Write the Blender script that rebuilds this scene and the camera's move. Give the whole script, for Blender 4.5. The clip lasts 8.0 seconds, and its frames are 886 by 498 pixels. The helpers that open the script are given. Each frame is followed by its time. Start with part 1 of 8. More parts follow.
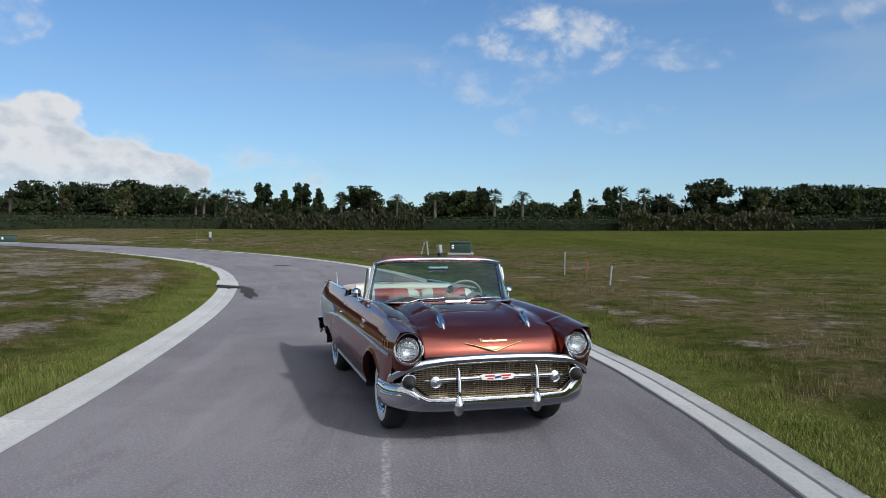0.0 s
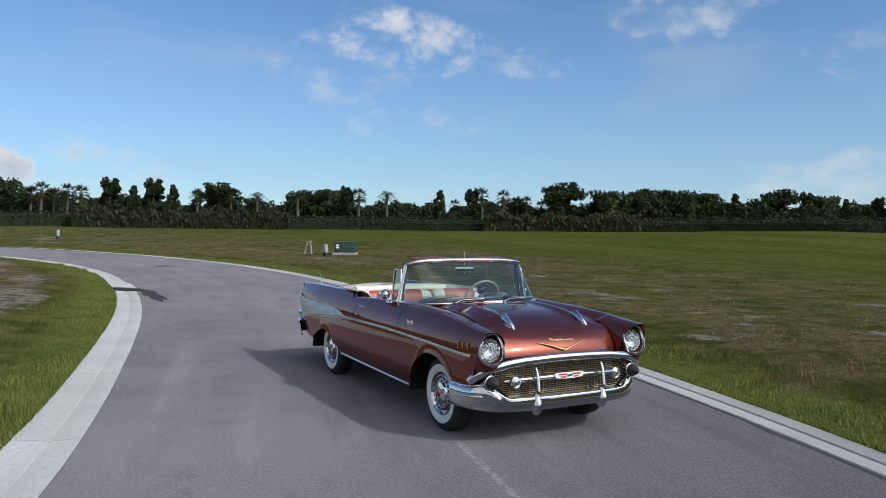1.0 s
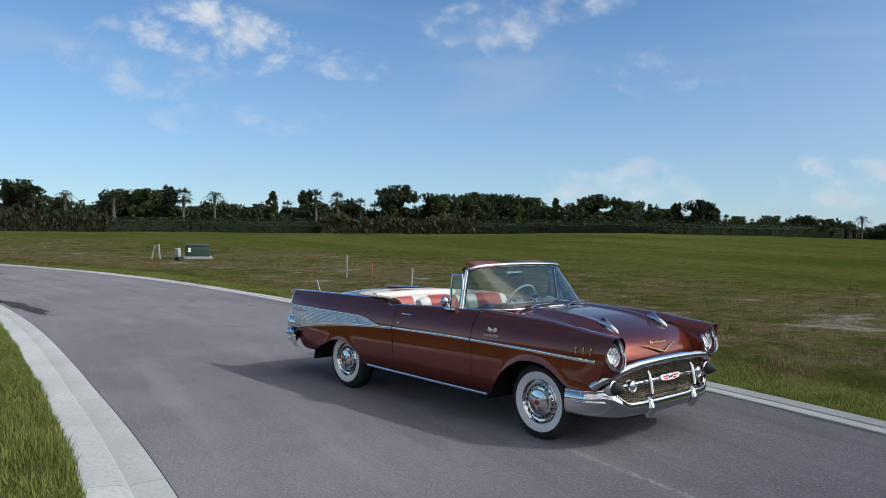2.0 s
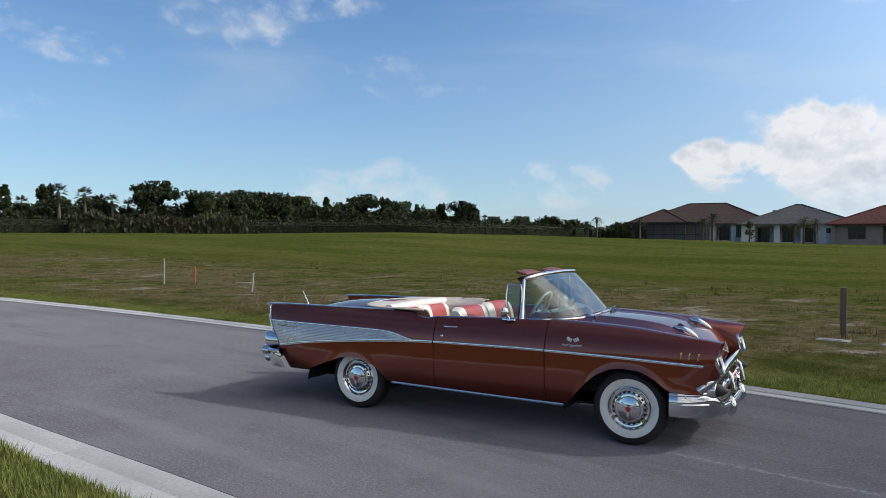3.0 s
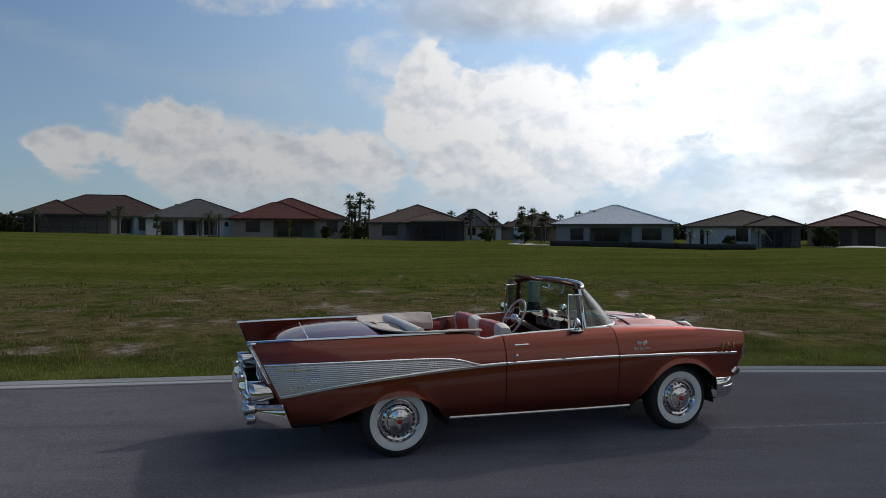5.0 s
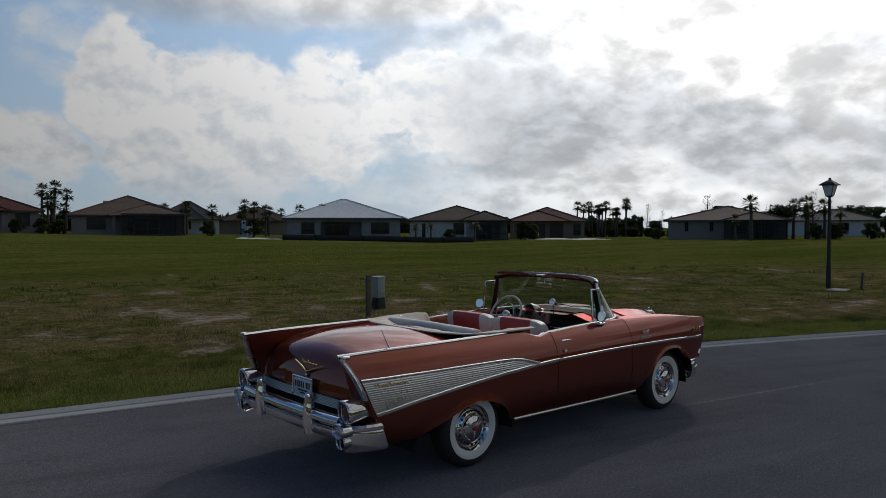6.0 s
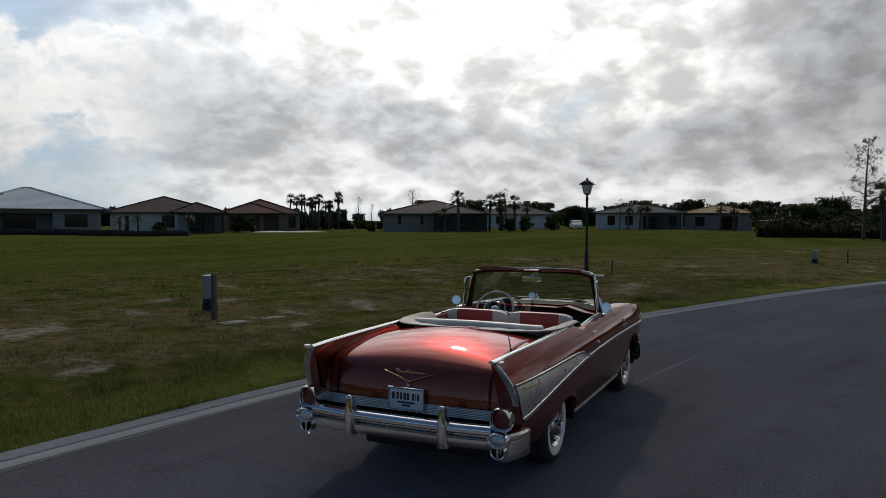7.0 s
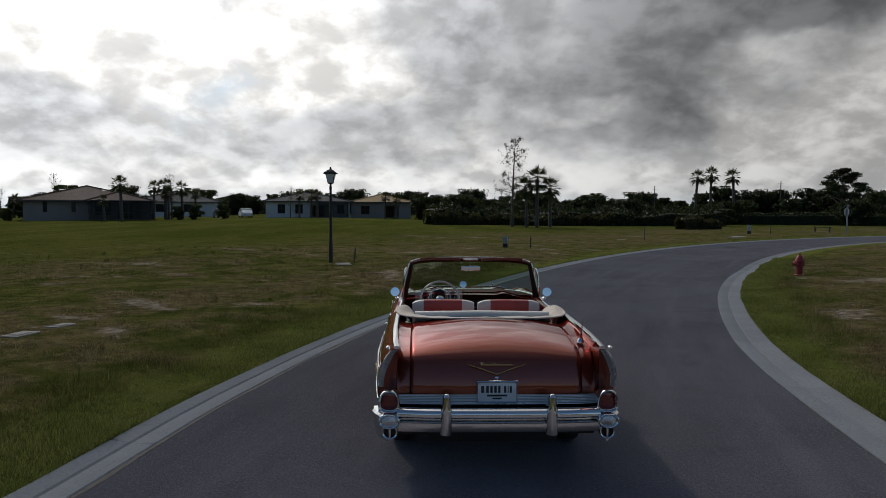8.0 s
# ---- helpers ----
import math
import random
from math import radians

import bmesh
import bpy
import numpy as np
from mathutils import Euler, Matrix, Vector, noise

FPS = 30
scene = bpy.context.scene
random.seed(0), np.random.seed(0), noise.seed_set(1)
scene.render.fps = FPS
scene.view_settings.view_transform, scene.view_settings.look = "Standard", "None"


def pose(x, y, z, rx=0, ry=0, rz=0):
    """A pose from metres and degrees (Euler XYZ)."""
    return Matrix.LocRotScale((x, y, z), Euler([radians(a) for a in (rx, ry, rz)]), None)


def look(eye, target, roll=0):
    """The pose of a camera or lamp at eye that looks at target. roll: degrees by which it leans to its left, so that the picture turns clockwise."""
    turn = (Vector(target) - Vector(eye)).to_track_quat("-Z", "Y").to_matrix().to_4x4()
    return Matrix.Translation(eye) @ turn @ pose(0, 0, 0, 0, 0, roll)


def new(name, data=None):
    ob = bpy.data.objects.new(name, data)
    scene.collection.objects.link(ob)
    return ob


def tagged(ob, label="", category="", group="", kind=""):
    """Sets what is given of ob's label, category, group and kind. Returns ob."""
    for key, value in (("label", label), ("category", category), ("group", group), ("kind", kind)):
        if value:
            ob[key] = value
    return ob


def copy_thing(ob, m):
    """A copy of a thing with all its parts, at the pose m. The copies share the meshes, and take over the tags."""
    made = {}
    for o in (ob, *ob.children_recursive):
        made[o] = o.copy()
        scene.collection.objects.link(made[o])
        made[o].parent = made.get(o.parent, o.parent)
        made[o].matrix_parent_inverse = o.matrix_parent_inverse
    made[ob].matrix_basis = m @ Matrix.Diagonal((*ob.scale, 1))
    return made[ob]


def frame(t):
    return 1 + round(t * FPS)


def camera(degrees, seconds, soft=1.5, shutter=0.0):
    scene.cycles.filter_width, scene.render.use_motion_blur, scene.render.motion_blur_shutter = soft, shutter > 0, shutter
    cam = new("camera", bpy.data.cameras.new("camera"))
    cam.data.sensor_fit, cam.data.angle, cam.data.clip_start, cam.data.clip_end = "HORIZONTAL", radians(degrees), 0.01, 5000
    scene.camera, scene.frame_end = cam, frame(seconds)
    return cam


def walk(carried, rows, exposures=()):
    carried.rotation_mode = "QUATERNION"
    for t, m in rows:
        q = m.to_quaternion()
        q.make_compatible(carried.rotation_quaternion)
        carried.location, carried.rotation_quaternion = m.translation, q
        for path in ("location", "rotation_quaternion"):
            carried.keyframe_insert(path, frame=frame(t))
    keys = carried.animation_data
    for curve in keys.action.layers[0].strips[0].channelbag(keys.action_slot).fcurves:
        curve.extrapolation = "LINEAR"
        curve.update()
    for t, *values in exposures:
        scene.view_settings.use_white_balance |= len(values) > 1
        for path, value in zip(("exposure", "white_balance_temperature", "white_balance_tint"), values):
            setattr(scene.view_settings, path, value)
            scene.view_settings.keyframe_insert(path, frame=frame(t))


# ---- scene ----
cam = camera(62.4, 8.0, 0.8)
PATH = [
    (0, (7.94, -2.165, 1.756), (6.021, -1.6, 1.716), 0.4),
    (0.5, (7.668, -2.942, 1.762), (5.816, -2.186, 1.722), 0.5),
    (1, (7.213, -3.888, 1.747), (5.447, -2.948, 1.71), 0.7),
    (1.5, (6.486, -4.832, 1.726), (4.841, -3.694, 1.693), 0.7),
    (2.8, (3.686, -7.023, 1.802), (2.6, -5.343, 1.779), 0.3),
    (3, (3.087, -7.297, 1.818), (2.133, -5.539, 1.793), 0.3),
    (3.5, (1.561, -7.677, 1.829), (0.961, -5.77, 1.806), 0.2),
    (4, (-0.072, -7.777, 1.88), (-0.265, -5.787, 1.855), 0.2),
    (5.5, (-4.484, -6.198, 1.997), (-3.475, -4.472, 1.945), -0.0),
    (6, (-5.66, -5.213, 2.004), (-4.337, -3.714, 1.946), 0.0),
    (6.5, (-6.673, -3.969, 2.016), (-5.077, -2.766, 1.951), 0.1),
    (7, (-7.385, -2.543, 2.039), (-5.574, -1.697, 1.961), 0.1),
    (7.5, (-7.837, -1.075, 2.051), (-5.888, -0.638, 1.958), 0.2),
    (8, (-7.949, 0.572, 2.055), (-5.953, 0.511, 1.948), 0.3),
]
walk(cam, [(t, look(eye, target, roll)) for t, eye, target, roll in PATH],
     [(0, -0.15, 6050, 10), (1.5, -0.1, 6050, 10), (3.0, 0.0, 6150, 10), (3.6, -0.05, 6200, 10), (4.2, -0.3, 6250, 10), (5.4, -1.0, 6300, 10), (6.5, -1.28, 6450, 10), (8.0, -1.02, 6550, 10)])

# ---- light ----
SUN_AZ, SUN_EL = 25.0, 37.0
sun_way = Vector((math.cos(radians(SUN_EL)) * math.cos(radians(SUN_AZ)), math.cos(radians(SUN_EL)) * math.sin(radians(SUN_AZ)), math.sin(radians(SUN_EL))))
sun_data = bpy.data.lights.new("sun", "SUN")
sun_data.energy, sun_data.angle, sun_data.color = 2.7, radians(2.4), (1.0, 0.95, 0.87)
sun = new("sun", sun_data)
sun.matrix_world = look((0, 0, 50), Vector((0, 0, 50)) - sun_way)


class Nodes:
    """A short way to write node trees."""

    def __init__(self, tree):
        self.t = tree
        tree.nodes.clear()

    def add(self, kind, **values):
        n = self.t.nodes.new(kind)
        for key, value in values.items():
            if key in n.inputs:
                self.put(n.inputs[key], value)
            else:
                setattr(n, key, value)
        return n

    def put(self, socket, value):
        if isinstance(value, bpy.types.NodeSocket):
            self.t.links.new(value, socket)
        elif isinstance(value, bpy.types.Node):
            self.t.links.new(value.outputs[0], socket)
        else:
            socket.default_value = value

    def math(self, op, a, b=0.0, clamp=False):
        n = self.t.nodes.new("ShaderNodeMath")
        n.operation, n.use_clamp = op, clamp
        self.put(n.inputs[0], a), self.put(n.inputs[1], b)
        return n.outputs[0]

    def span(self, v, a, b, lo=0.0, hi=1.0, smooth=True):
        n = self.t.nodes.new("ShaderNodeMapRange")
        n.interpolation_type = "SMOOTHSTEP" if smooth else "LINEAR"
        for i, x in enumerate((v, a, b, lo, hi)):
            self.put(n.inputs[i], x)
        return n.outputs[0]

    def mix(self, f, a, b, blend="MIX"):
        n = self.t.nodes.new("ShaderNodeMix")
        n.data_type, n.blend_type = "RGBA", blend
        self.put(n.inputs[0], f), self.put(n.inputs[6], a), self.put(n.inputs[7], b)
        return n.outputs[2]

    def noise(self, vec, scale, detail=4.0, rough=0.55, distort=0.0):
        n = self.t.nodes.new("ShaderNodeTexNoise")
        if vec is not None:
            self.put(n.inputs["Vector"], vec)
        n.inputs["Scale"].default_value, n.inputs["Detail"].default_value = scale, detail
        n.inputs["Roughness"].default_value, n.inputs["Distortion"].default_value = rough, distort
        return n.outputs["Fac"]

    def scaled(self, vec, s, shift=(0, 0, 0)):
        n = self.t.nodes.new("ShaderNodeMapping")
        self.put(n.inputs["Vector"], vec)
        n.inputs["Scale"].default_value, n.inputs["Location"].default_value = s, shift
        return n.outputs[0]

    def dot(self, a, b):
        n = self.t.nodes.new("ShaderNodeVectorMath")
        n.operation = "DOT_PRODUCT"
        self.put(n.inputs[0], a), self.put(n.inputs[1], b)
        return n.outputs["Value"]


# cumulus heaps: compass, height, half-width, half-height in degrees, strength
WEST_HEAPS = [(191, 4.2, 8.5, 2.8, 0.56), (192, 6.8, 3.2, 2.0, 0.46), (184, 3.2, 7, 2.2, 0.42), (195, 14.6, 3, 1.6, 0.38), (155.5, 14.8, 5.0, 2.0, 0.44), (160.5, 12.6, 4.2, 2.2, 0.36), (146, 13.0, 2.6, 1.0, 0.36),
         (133, 15.8, 2.8, 1.5, 0.38), (177, 4.2, 3.5, 1.6, 0.40), (162, 18.0, 5, 1.2, 0.30), (150, 8.8, 2.8, 1.1, 0.36), (157, 8.6, 2.0, 0.8, 0.32)]
NORTH_HEAPS = [(91.0, 6.4, 3.8, 3.2, 0.54), (97.0, 5.6, 2.6, 1.6, 0.48), (84, 4.6, 9, 3.4, 0.48), (88, 18.0, 9, 1.6, 0.42), (75.5, 13, 3.5, 2.2, 0.38), (120, 12.2, 5, 1.4, 0.30), (136, 16.2, 2.6, 1.4, 0.36),
         (129, 18.0, 4, 1.5, 0.36), (124, 3.6, 5, 1.7, 0.38), (109.5, 4.0, 3, 1.5, 0.42), (72.0, 9.8, 3.8, 4.2, 0.56), (66, 7.0, 7, 5.2, 0.60), (57, 8.5, 4.0, 4.6, 0.50),
         (47.5, 9.5, 6, 3.8, 0.50), (40, 4.5, 14, 4.0, 0.40), (60, 3.0, 14, 3.2, 0.42), (-28, 9.0, 5.5, 4.5, 0.35)]
HEAPS = WEST_HEAPS + NORTH_HEAPS
# heavy grey and thin bright stretches in the high layer towards the sun
BELLIES = [(-16, 12.5, 13, 6.5, 0.34), (14, 6.2, 15, 2.5, 0.26), (35, 7.2, 9, 1.9, 0.15), (47.5, 7.2, 6.5, 2.8, 0.14), (-1, 14.5, 6, 3.2, 0.08), (18, 14.0, 4.5, 2.0, 0.12), (36, 9.4, 8, 1.3, 0.10),
           (7.0, 11.2, 5.5, 3.0, -0.24), (28.5, 13.2, 6, 3.2, -0.24), (9.5, 9.4, 4, 1.4, -0.14), (-13.3, 7.6, 4.5, 1.1, -0.16), (-29, 7.5, 6, 4.5, -0.24), (48, 16, 10, 3.5, -0.16), (33, 15.5, 6, 3.0, -0.14), (-25, 16.5, 11, 3.4, 0.24)]


def build_sky():
    world = bpy.data.worlds.new("sky")
    scene.world = world
    world.use_nodes = True
    n = Nodes(world.node_tree)
    sky = n.add("ShaderNodeTexSky", sky_type="NISHITA", sun_disc=False, sun_elevation=radians(SUN_EL), sun_rotation=radians(90 - SUN_AZ),
                air_density=1.0, dust_density=0.1, ozone_density=4.0)
    way = n.add("ShaderNodeTexCoord").outputs["Generated"]
    up = n.add("ShaderNodeSeparateXYZ", Vector=way).outputs[2]
    mid = radians(100)
    az = n.math("ADD", n.math("MULTIPLY", n.math("ARCTAN2", n.dot(way, Vector((-math.sin(mid), math.cos(mid), 0))), n.dot(way, Vector((math.cos(mid), math.sin(mid), 0)))), 57.2958), 100.0)
    el = n.math("MULTIPLY", n.math("ARCSINE", up), 57.2958)

    def spots(rows, a, e):
        total = None
        for a0, e0, wide, high, much in rows:
            if rows is HEAPS:
                wide, high, much = (wide * 1.22, high * 1.22, much) if much < 0.46 else (wide, high, much + 0.13)
            q = n.math("ADD", n.math("POWER", n.math("MULTIPLY", n.math("SUBTRACT", a, a0), 1.0 / wide), 2.0), n.math("POWER", n.math("MULTIPLY", n.math("SUBTRACT", e, e0), 1.0 / high), 2.0))
            v = n.math("MULTIPLY", n.math("MINIMUM", n.math("MULTIPLY", n.math("MAXIMUM", n.math("SUBTRACT", 1.0, n.math("MULTIPLY", q, 0.42)), 0.0), 1.5), 1.0), much)
            if total is None:
                total = v
            else:
                total = n.math("ADD" if much < 0 else "MAXIMUM", total, v) if rows is HEAPS else n.math("ADD", total, v)
        return total

    def billows(a, e):
        p = n.add("ShaderNodeCombineXYZ", X=n.math("MULTIPLY", a, 0.1), Y=n.math("MULTIPLY", e, 0.135), Z=0.37)
        warp = n.noise(p.outputs[0], 2.0, 3.0, 0.5)
        shifted = n.add("ShaderNodeVectorMath", operation="ADD")
        n.put(shifted.inputs[0], p.outputs[0]), n.put(shifted.inputs[1], n.math("MULTIPLY", warp, 0.25))
        cell = n.add("ShaderNodeTexVoronoi", feature="SMOOTH_F1", Scale=3.2, Detail=4.0, Roughness=0.55, Smoothness=0.4)
        n.put(cell.inputs["Vector"], shifted.outputs[0])
        ragged = n.noise(shifted.outputs[0], 3.0, 8.0, 0.62)
        return n.math("ADD", n.math("MULTIPLY", n.math("SUBTRACT", 0.42, cell.outputs["Distance"]), 0.36), n.math("MULTIPLY", n.math("SUBTRACT", ragged, 0.5), 0.55))

    def warped(amount_a, amount_e, scale, fine=5.0):
        p = n.add("ShaderNodeCombineXYZ", X=n.math("MULTIPLY", az, 0.1), Y=n.math("MULTIPLY", el, 0.14), Z=1.9)
        q = n.add("ShaderNodeCombineXYZ", X=n.math("MULTIPLY", az, 0.1), Y=n.math("MULTIPLY", el, 0.14), Z=7.3)
        return (n.math("ADD", az, n.math("MULTIPLY", n.math("SUBTRACT", n.noise(p.outputs[0], scale, fine, 0.5), 0.5), amount_a)),
                n.math("ADD", el, n.math("MULTIPLY", n.math("SUBTRACT", n.noise(q.outputs[0], scale, fine, 0.5), 0.5), amount_e)))

    def soft_form(a, e):
        p = n.add("ShaderNodeCombineXYZ", X=n.math("MULTIPLY", a, 0.1), Y=n.math("MULTIPLY", e, 0.135), Z=0.37)
        return n.noise(p.outputs[0], 2.6, 5.0, 0.55)

    # towering cumulus, lit from the sun's side
    heap = spots(HEAPS, *warped(7.0, 4.0, 1.4))
    puff = n.math("MULTIPLY", billows(az, el), n.span(heap, 0.30, 0.55, 0.62, 1.0))
    shape = n.math("ADD", heap, puff)
    lumps = n.math("SUBTRACT", billows(az, el), billows(n.math("SUBTRACT", az, 0.35), n.math("ADD", el, 0.45)))
    relief = n.math("SUBTRACT", soft_form(az, el), soft_form(n.math("SUBTRACT", az, 0.9), n.math("ADD", el, 1.2)))
    ragged_edge = n.span(heap, 0.25, 0.60, 0.46, 0.20)
    body = n.math("MULTIPLY", n.span(shape, 0.12, n.math("ADD", 0.12, ragged_edge)), n.math("MULTIPLY", n.span(el, 0.5, 5.5, 0.35, 1.0), n.span(heap, 0.28, 0.52, 0.72, 1.0)))
    lower = n.span(el, 1.0, 10.0, 0.20, 0.0)
    grey = n.math("ADD", n.math("ADD", n.span(relief, -0.20, 0.20, -0.22, 0.36), n.span(lumps, -0.16, 0.20, -0.14, 0.20)), n.math("ADD", lower, n.span(shape, 0.45, 0.95, 0.0, 0.26)), True)
    thick = n.math("MULTIPLY", grey, n.span(shape, 0.16, 0.42))
    glow = n.math("POWER", n.math("MAXIMUM", n.dot(way, sun_way), 0.0), 3.0)
    near_sun = n.math("POWER", n.math("MAXIMUM", n.dot(way, sun_way), 0.0), 5.0)
    rim = n.math("ADD", 0.82, n.math("MULTIPLY", near_sun, 4.2))
    belly = n.math("ADD", 0.52, n.math("MULTIPLY", near_sun, 3.0))
    value = n.math("ADD", n.math("MULTIPLY", rim, n.math("SUBTRACT", 1.0, thick)), n.math("MULTIPLY", belly, thick))
    tone = n.mix(thick, (1.0, 0.99, 0.97, 1), (0.84, 0.93, 1.03, 1))
    cloud = n.add("ShaderNodeVectorMath", operation="SCALE")
    n.put(cloud.inputs[0], tone), n.put(cloud.inputs["Scale"], value)
    blue = n.mix(1.0, sky.outputs[0], (0.84, 1.0, 1.08, 1), "MULTIPLY")
    sky_dim = n.add("ShaderNodeVectorMath", operation="SCALE")
    n.put(sky_dim.inputs[0], blue), n.put(sky_dim.inputs["Scale"], n.math("ADD", 0.120, n.math("MULTIPLY", glow, 0.22)))
    # pale haze low over the horizon and thin streaks
    streak = n.noise(n.scaled(way, (1.2, 1.2, 5.0), (0.4, 1.7, 0.0)), 2.2, 5.0, 0.5, 0.4)
    haze = n.math("ADD", n.math("MULTIPLY", n.span(el, n.span(az, 130.0, 75.0, 22.0, 36.0), 1.0, 0.0, 1.0), n.span(az, 128.0, 62.0, 0.36, 0.95)), n.math("MULTIPLY", n.span(streak, 0.5, 0.75), 0.28), True)
    pale = n.add("ShaderNodeVectorMath", operation="SCALE")
    pale.inputs[0].default_value = (0.54, 0.66, 0.77)
    n.put(pale.inputs["Scale"], n.math("ADD", 0.85, n.math("MULTIPLY", glow, 2.4)))
    clear = n.mix(haze, sky_dim.outputs[0], pale.outputs[0])
    # the high layer: foreshortened patches, closed towards the sun
    flat = n.add("ShaderNodeVectorMath", operation="DIVIDE")
    n.put(flat.inputs[0], way), n.put(flat.inputs[1], n.math("ADD", n.math("MAXIMUM", up, 0.0), 0.55))
    patch = n.noise(flat.outputs[0], 3.4, 6.0, 0.50, 0.25)
    cover = n.math("MULTIPLY", n.span(az, 68.0, 34.0), n.span(el, 0.0, 6.0, 0.85, 1.0))
    cover = n.math("MAXIMUM", cover, n.math("MULTIPLY", n.span(az, 88.0, 60.0), n.span(el, 13.0, 17.0)))
    cover = n.math("MAXIMUM", cover, n.span(el, 24.0, 45.0, 0.0, 0.35))
    mottle = n.noise(flat.outputs[0], 11.0, 6.0, 0.52, 0.2)
    weight = n.math("ADD", n.math("ADD", patch, n.math("ADD", n.math("MULTIPLY", n.math("SUBTRACT", mottle, 0.5), 0.50), n.span(el, 4.6, 1.6, 0.0, -0.22))), n.math("MULTIPLY", spots(BELLIES, *warped(16.0, 8.0, 1.1, 4.0)), 0.84))
    sheet = n.math("MULTIPLY", n.span(n.math("ADD", n.math("MULTIPLY", patch, 0.8), n.math("MULTIPLY", cover, 0.42)), 0.52, 0.68), cover)
    dark = n.span(weight, 0.30, 0.86)
    nearer = n.add("ShaderNodeVectorMath", operation="ADD")
    n.put(nearer.inputs[0], flat.outputs[0]), n.put(nearer.inputs[1], sun_way * 0.045)
    edge = n.math("SUBTRACT", n.math("ADD", patch, n.math("MULTIPLY", mottle, 0.6)), n.math("ADD", n.noise(nearer.outputs[0], 3.4, 6.0, 0.50, 0.25), n.math("MULTIPLY", n.noise(nearer.outputs[0], 11.0, 6.0, 0.52, 0.2), 0.6)))
    lit = n.span(edge, -0.15, 0.15, 0.70, 1.30)
    high = n.math("ADD", n.math("MULTIPLY", n.math("ADD", 0.92, n.math("MULTIPLY", near_sun, 2.5)), n.math("SUBTRACT", 1.0, dark)), n.math("MULTIPLY", n.math("ADD", 0.22, n.math("MULTIPLY", n.math("POWER", n.math("MAXIMUM", n.dot(way, sun_way), 0.0), 8.0), 3.7)), dark))
    layer = n.add("ShaderNodeVectorMath", operation="SCALE")
    n.put(layer.inputs[0], n.mix(dark, (1.0, 0.99, 0.97, 1), (0.95, 0.98, 1.02, 1))), n.put(layer.inputs["Scale"], n.math("MULTIPLY", high, lit))
    above = n.span(up, -0.02, 0.03)
    out = n.mix(n.math("MULTIPLY", n.math("MULTIPLY", body, above), n.span(az, 34.0, 52.0, 0.35, 1.0)), clear, cloud.outputs[0])
    out = n.mix(n.math("MULTIPLY", n.math("MULTIPLY", sheet, above), n.math("SUBTRACT", 1.0, n.math("MULTIPLY", n.math("MULTIPLY", body, n.span(az, 40.0, 58.0)), n.span(el, 20.0, 13.0)))), out, layer.outputs[0])
    back = n.add("ShaderNodeBackground", Color=out, Strength=1.0)
    n.add("ShaderNodeOutputWorld", Surface=back.outputs[0])


build_sky()

# ---- materials ----


def material(name, colours, rough=0.6, metal=0.0, scales=(3.0, 40.0), bump=0.0, bump_scale=60.0, spread=0.25, coat=0.0, spec=0.5, vary=0.0, coords="Object", rough_vary=0.08, matt=0.0):
    """Principled surface whose colour wanders between two or three tones at two scales, with grain and uneven gloss."""
    m = bpy.data.materials.new(name)
    m.use_nodes = True
    n = Nodes(m.node_tree)
    vec = n.add("ShaderNodeTexCoord").outputs[coords]
    a, b = colours[0], colours[1 % len(colours)]
    c = colours[2] if len(colours) > 2 else a
    wide, fine = n.noise(vec, scales[0], 4.0, 0.6), n.noise(vec, scales[1], 3.0, 0.6)
    col = n.mix(n.span(wide, 0.5 - spread, 0.5 + spread), (*a, 1), (*b, 1))
    col = n.mix(n.math("MULTIPLY", n.span(fine, 0.45, 0.75), 0.6), col, (*c, 1))
    if vary:
        rnd = n.add("ShaderNodeObjectInfo").outputs["Random"]
        shade = n.span(rnd, 0.0, 1.0, 1.0 - vary, 1.0 + vary, False)
        hsv = n.add("ShaderNodeHueSaturation", Color=col, Value=shade)
        col = hsv.outputs[0]
    bsdf = n.add("ShaderNodeBsdfPrincipled")
    n.put(bsdf.inputs["Base Color"], col)
    n.put(bsdf.inputs["Roughness"], n.span(wide, 0.3, 0.7, max(0.0, rough - rough_vary), min(1.0, rough + rough_vary), False))
    bsdf.inputs["Metallic"].default_value, bsdf.inputs["Coat Weight"].default_value = metal, coat
    bsdf.inputs["Coat Roughness"].default_value, bsdf.inputs["Specular IOR Level"].default_value = 0.04, spec
    bsdf.inputs["Diffuse Roughness"].default_value = matt
    if bump:
        relief = n.add("ShaderNodeBump", Strength=1.0, Distance=bump, Height=n.noise(vec, bump_scale, 4.0, 0.65))
        n.put(bsdf.inputs["Normal"], relief.outputs[0])
    n.add("ShaderNodeOutputMaterial", Surface=bsdf.outputs[0])
    return m


def glass(name, tint=(0.9, 0.97, 0.95), rough=0.0):
    m = bpy.data.materials.new(name)
    m.use_nodes = True
    n = Nodes(m.node_tree)
    gloss = n.add("ShaderNodeBsdfGlossy", Color=(1, 1, 1, 1), Roughness=rough)
    clear = n.add("ShaderNodeBsdfTransparent", Color=(*tint, 1))
    facing = n.add("ShaderNodeLayerWeight", Blend=0.5).outputs["Facing"]
    fr = n.math("ADD", 0.07, n.math("MULTIPLY", n.math("POWER", facing, 4.0), 0.85))
    mix = n.add("ShaderNodeMixShader")
    n.put(mix.inputs[0], fr), n.put(mix.inputs[1], clear.outputs[0]), n.put(mix.inputs[2], gloss.outputs[0])
    n.add("ShaderNodeOutputMaterial", Surface=mix.outputs[0])
    return m




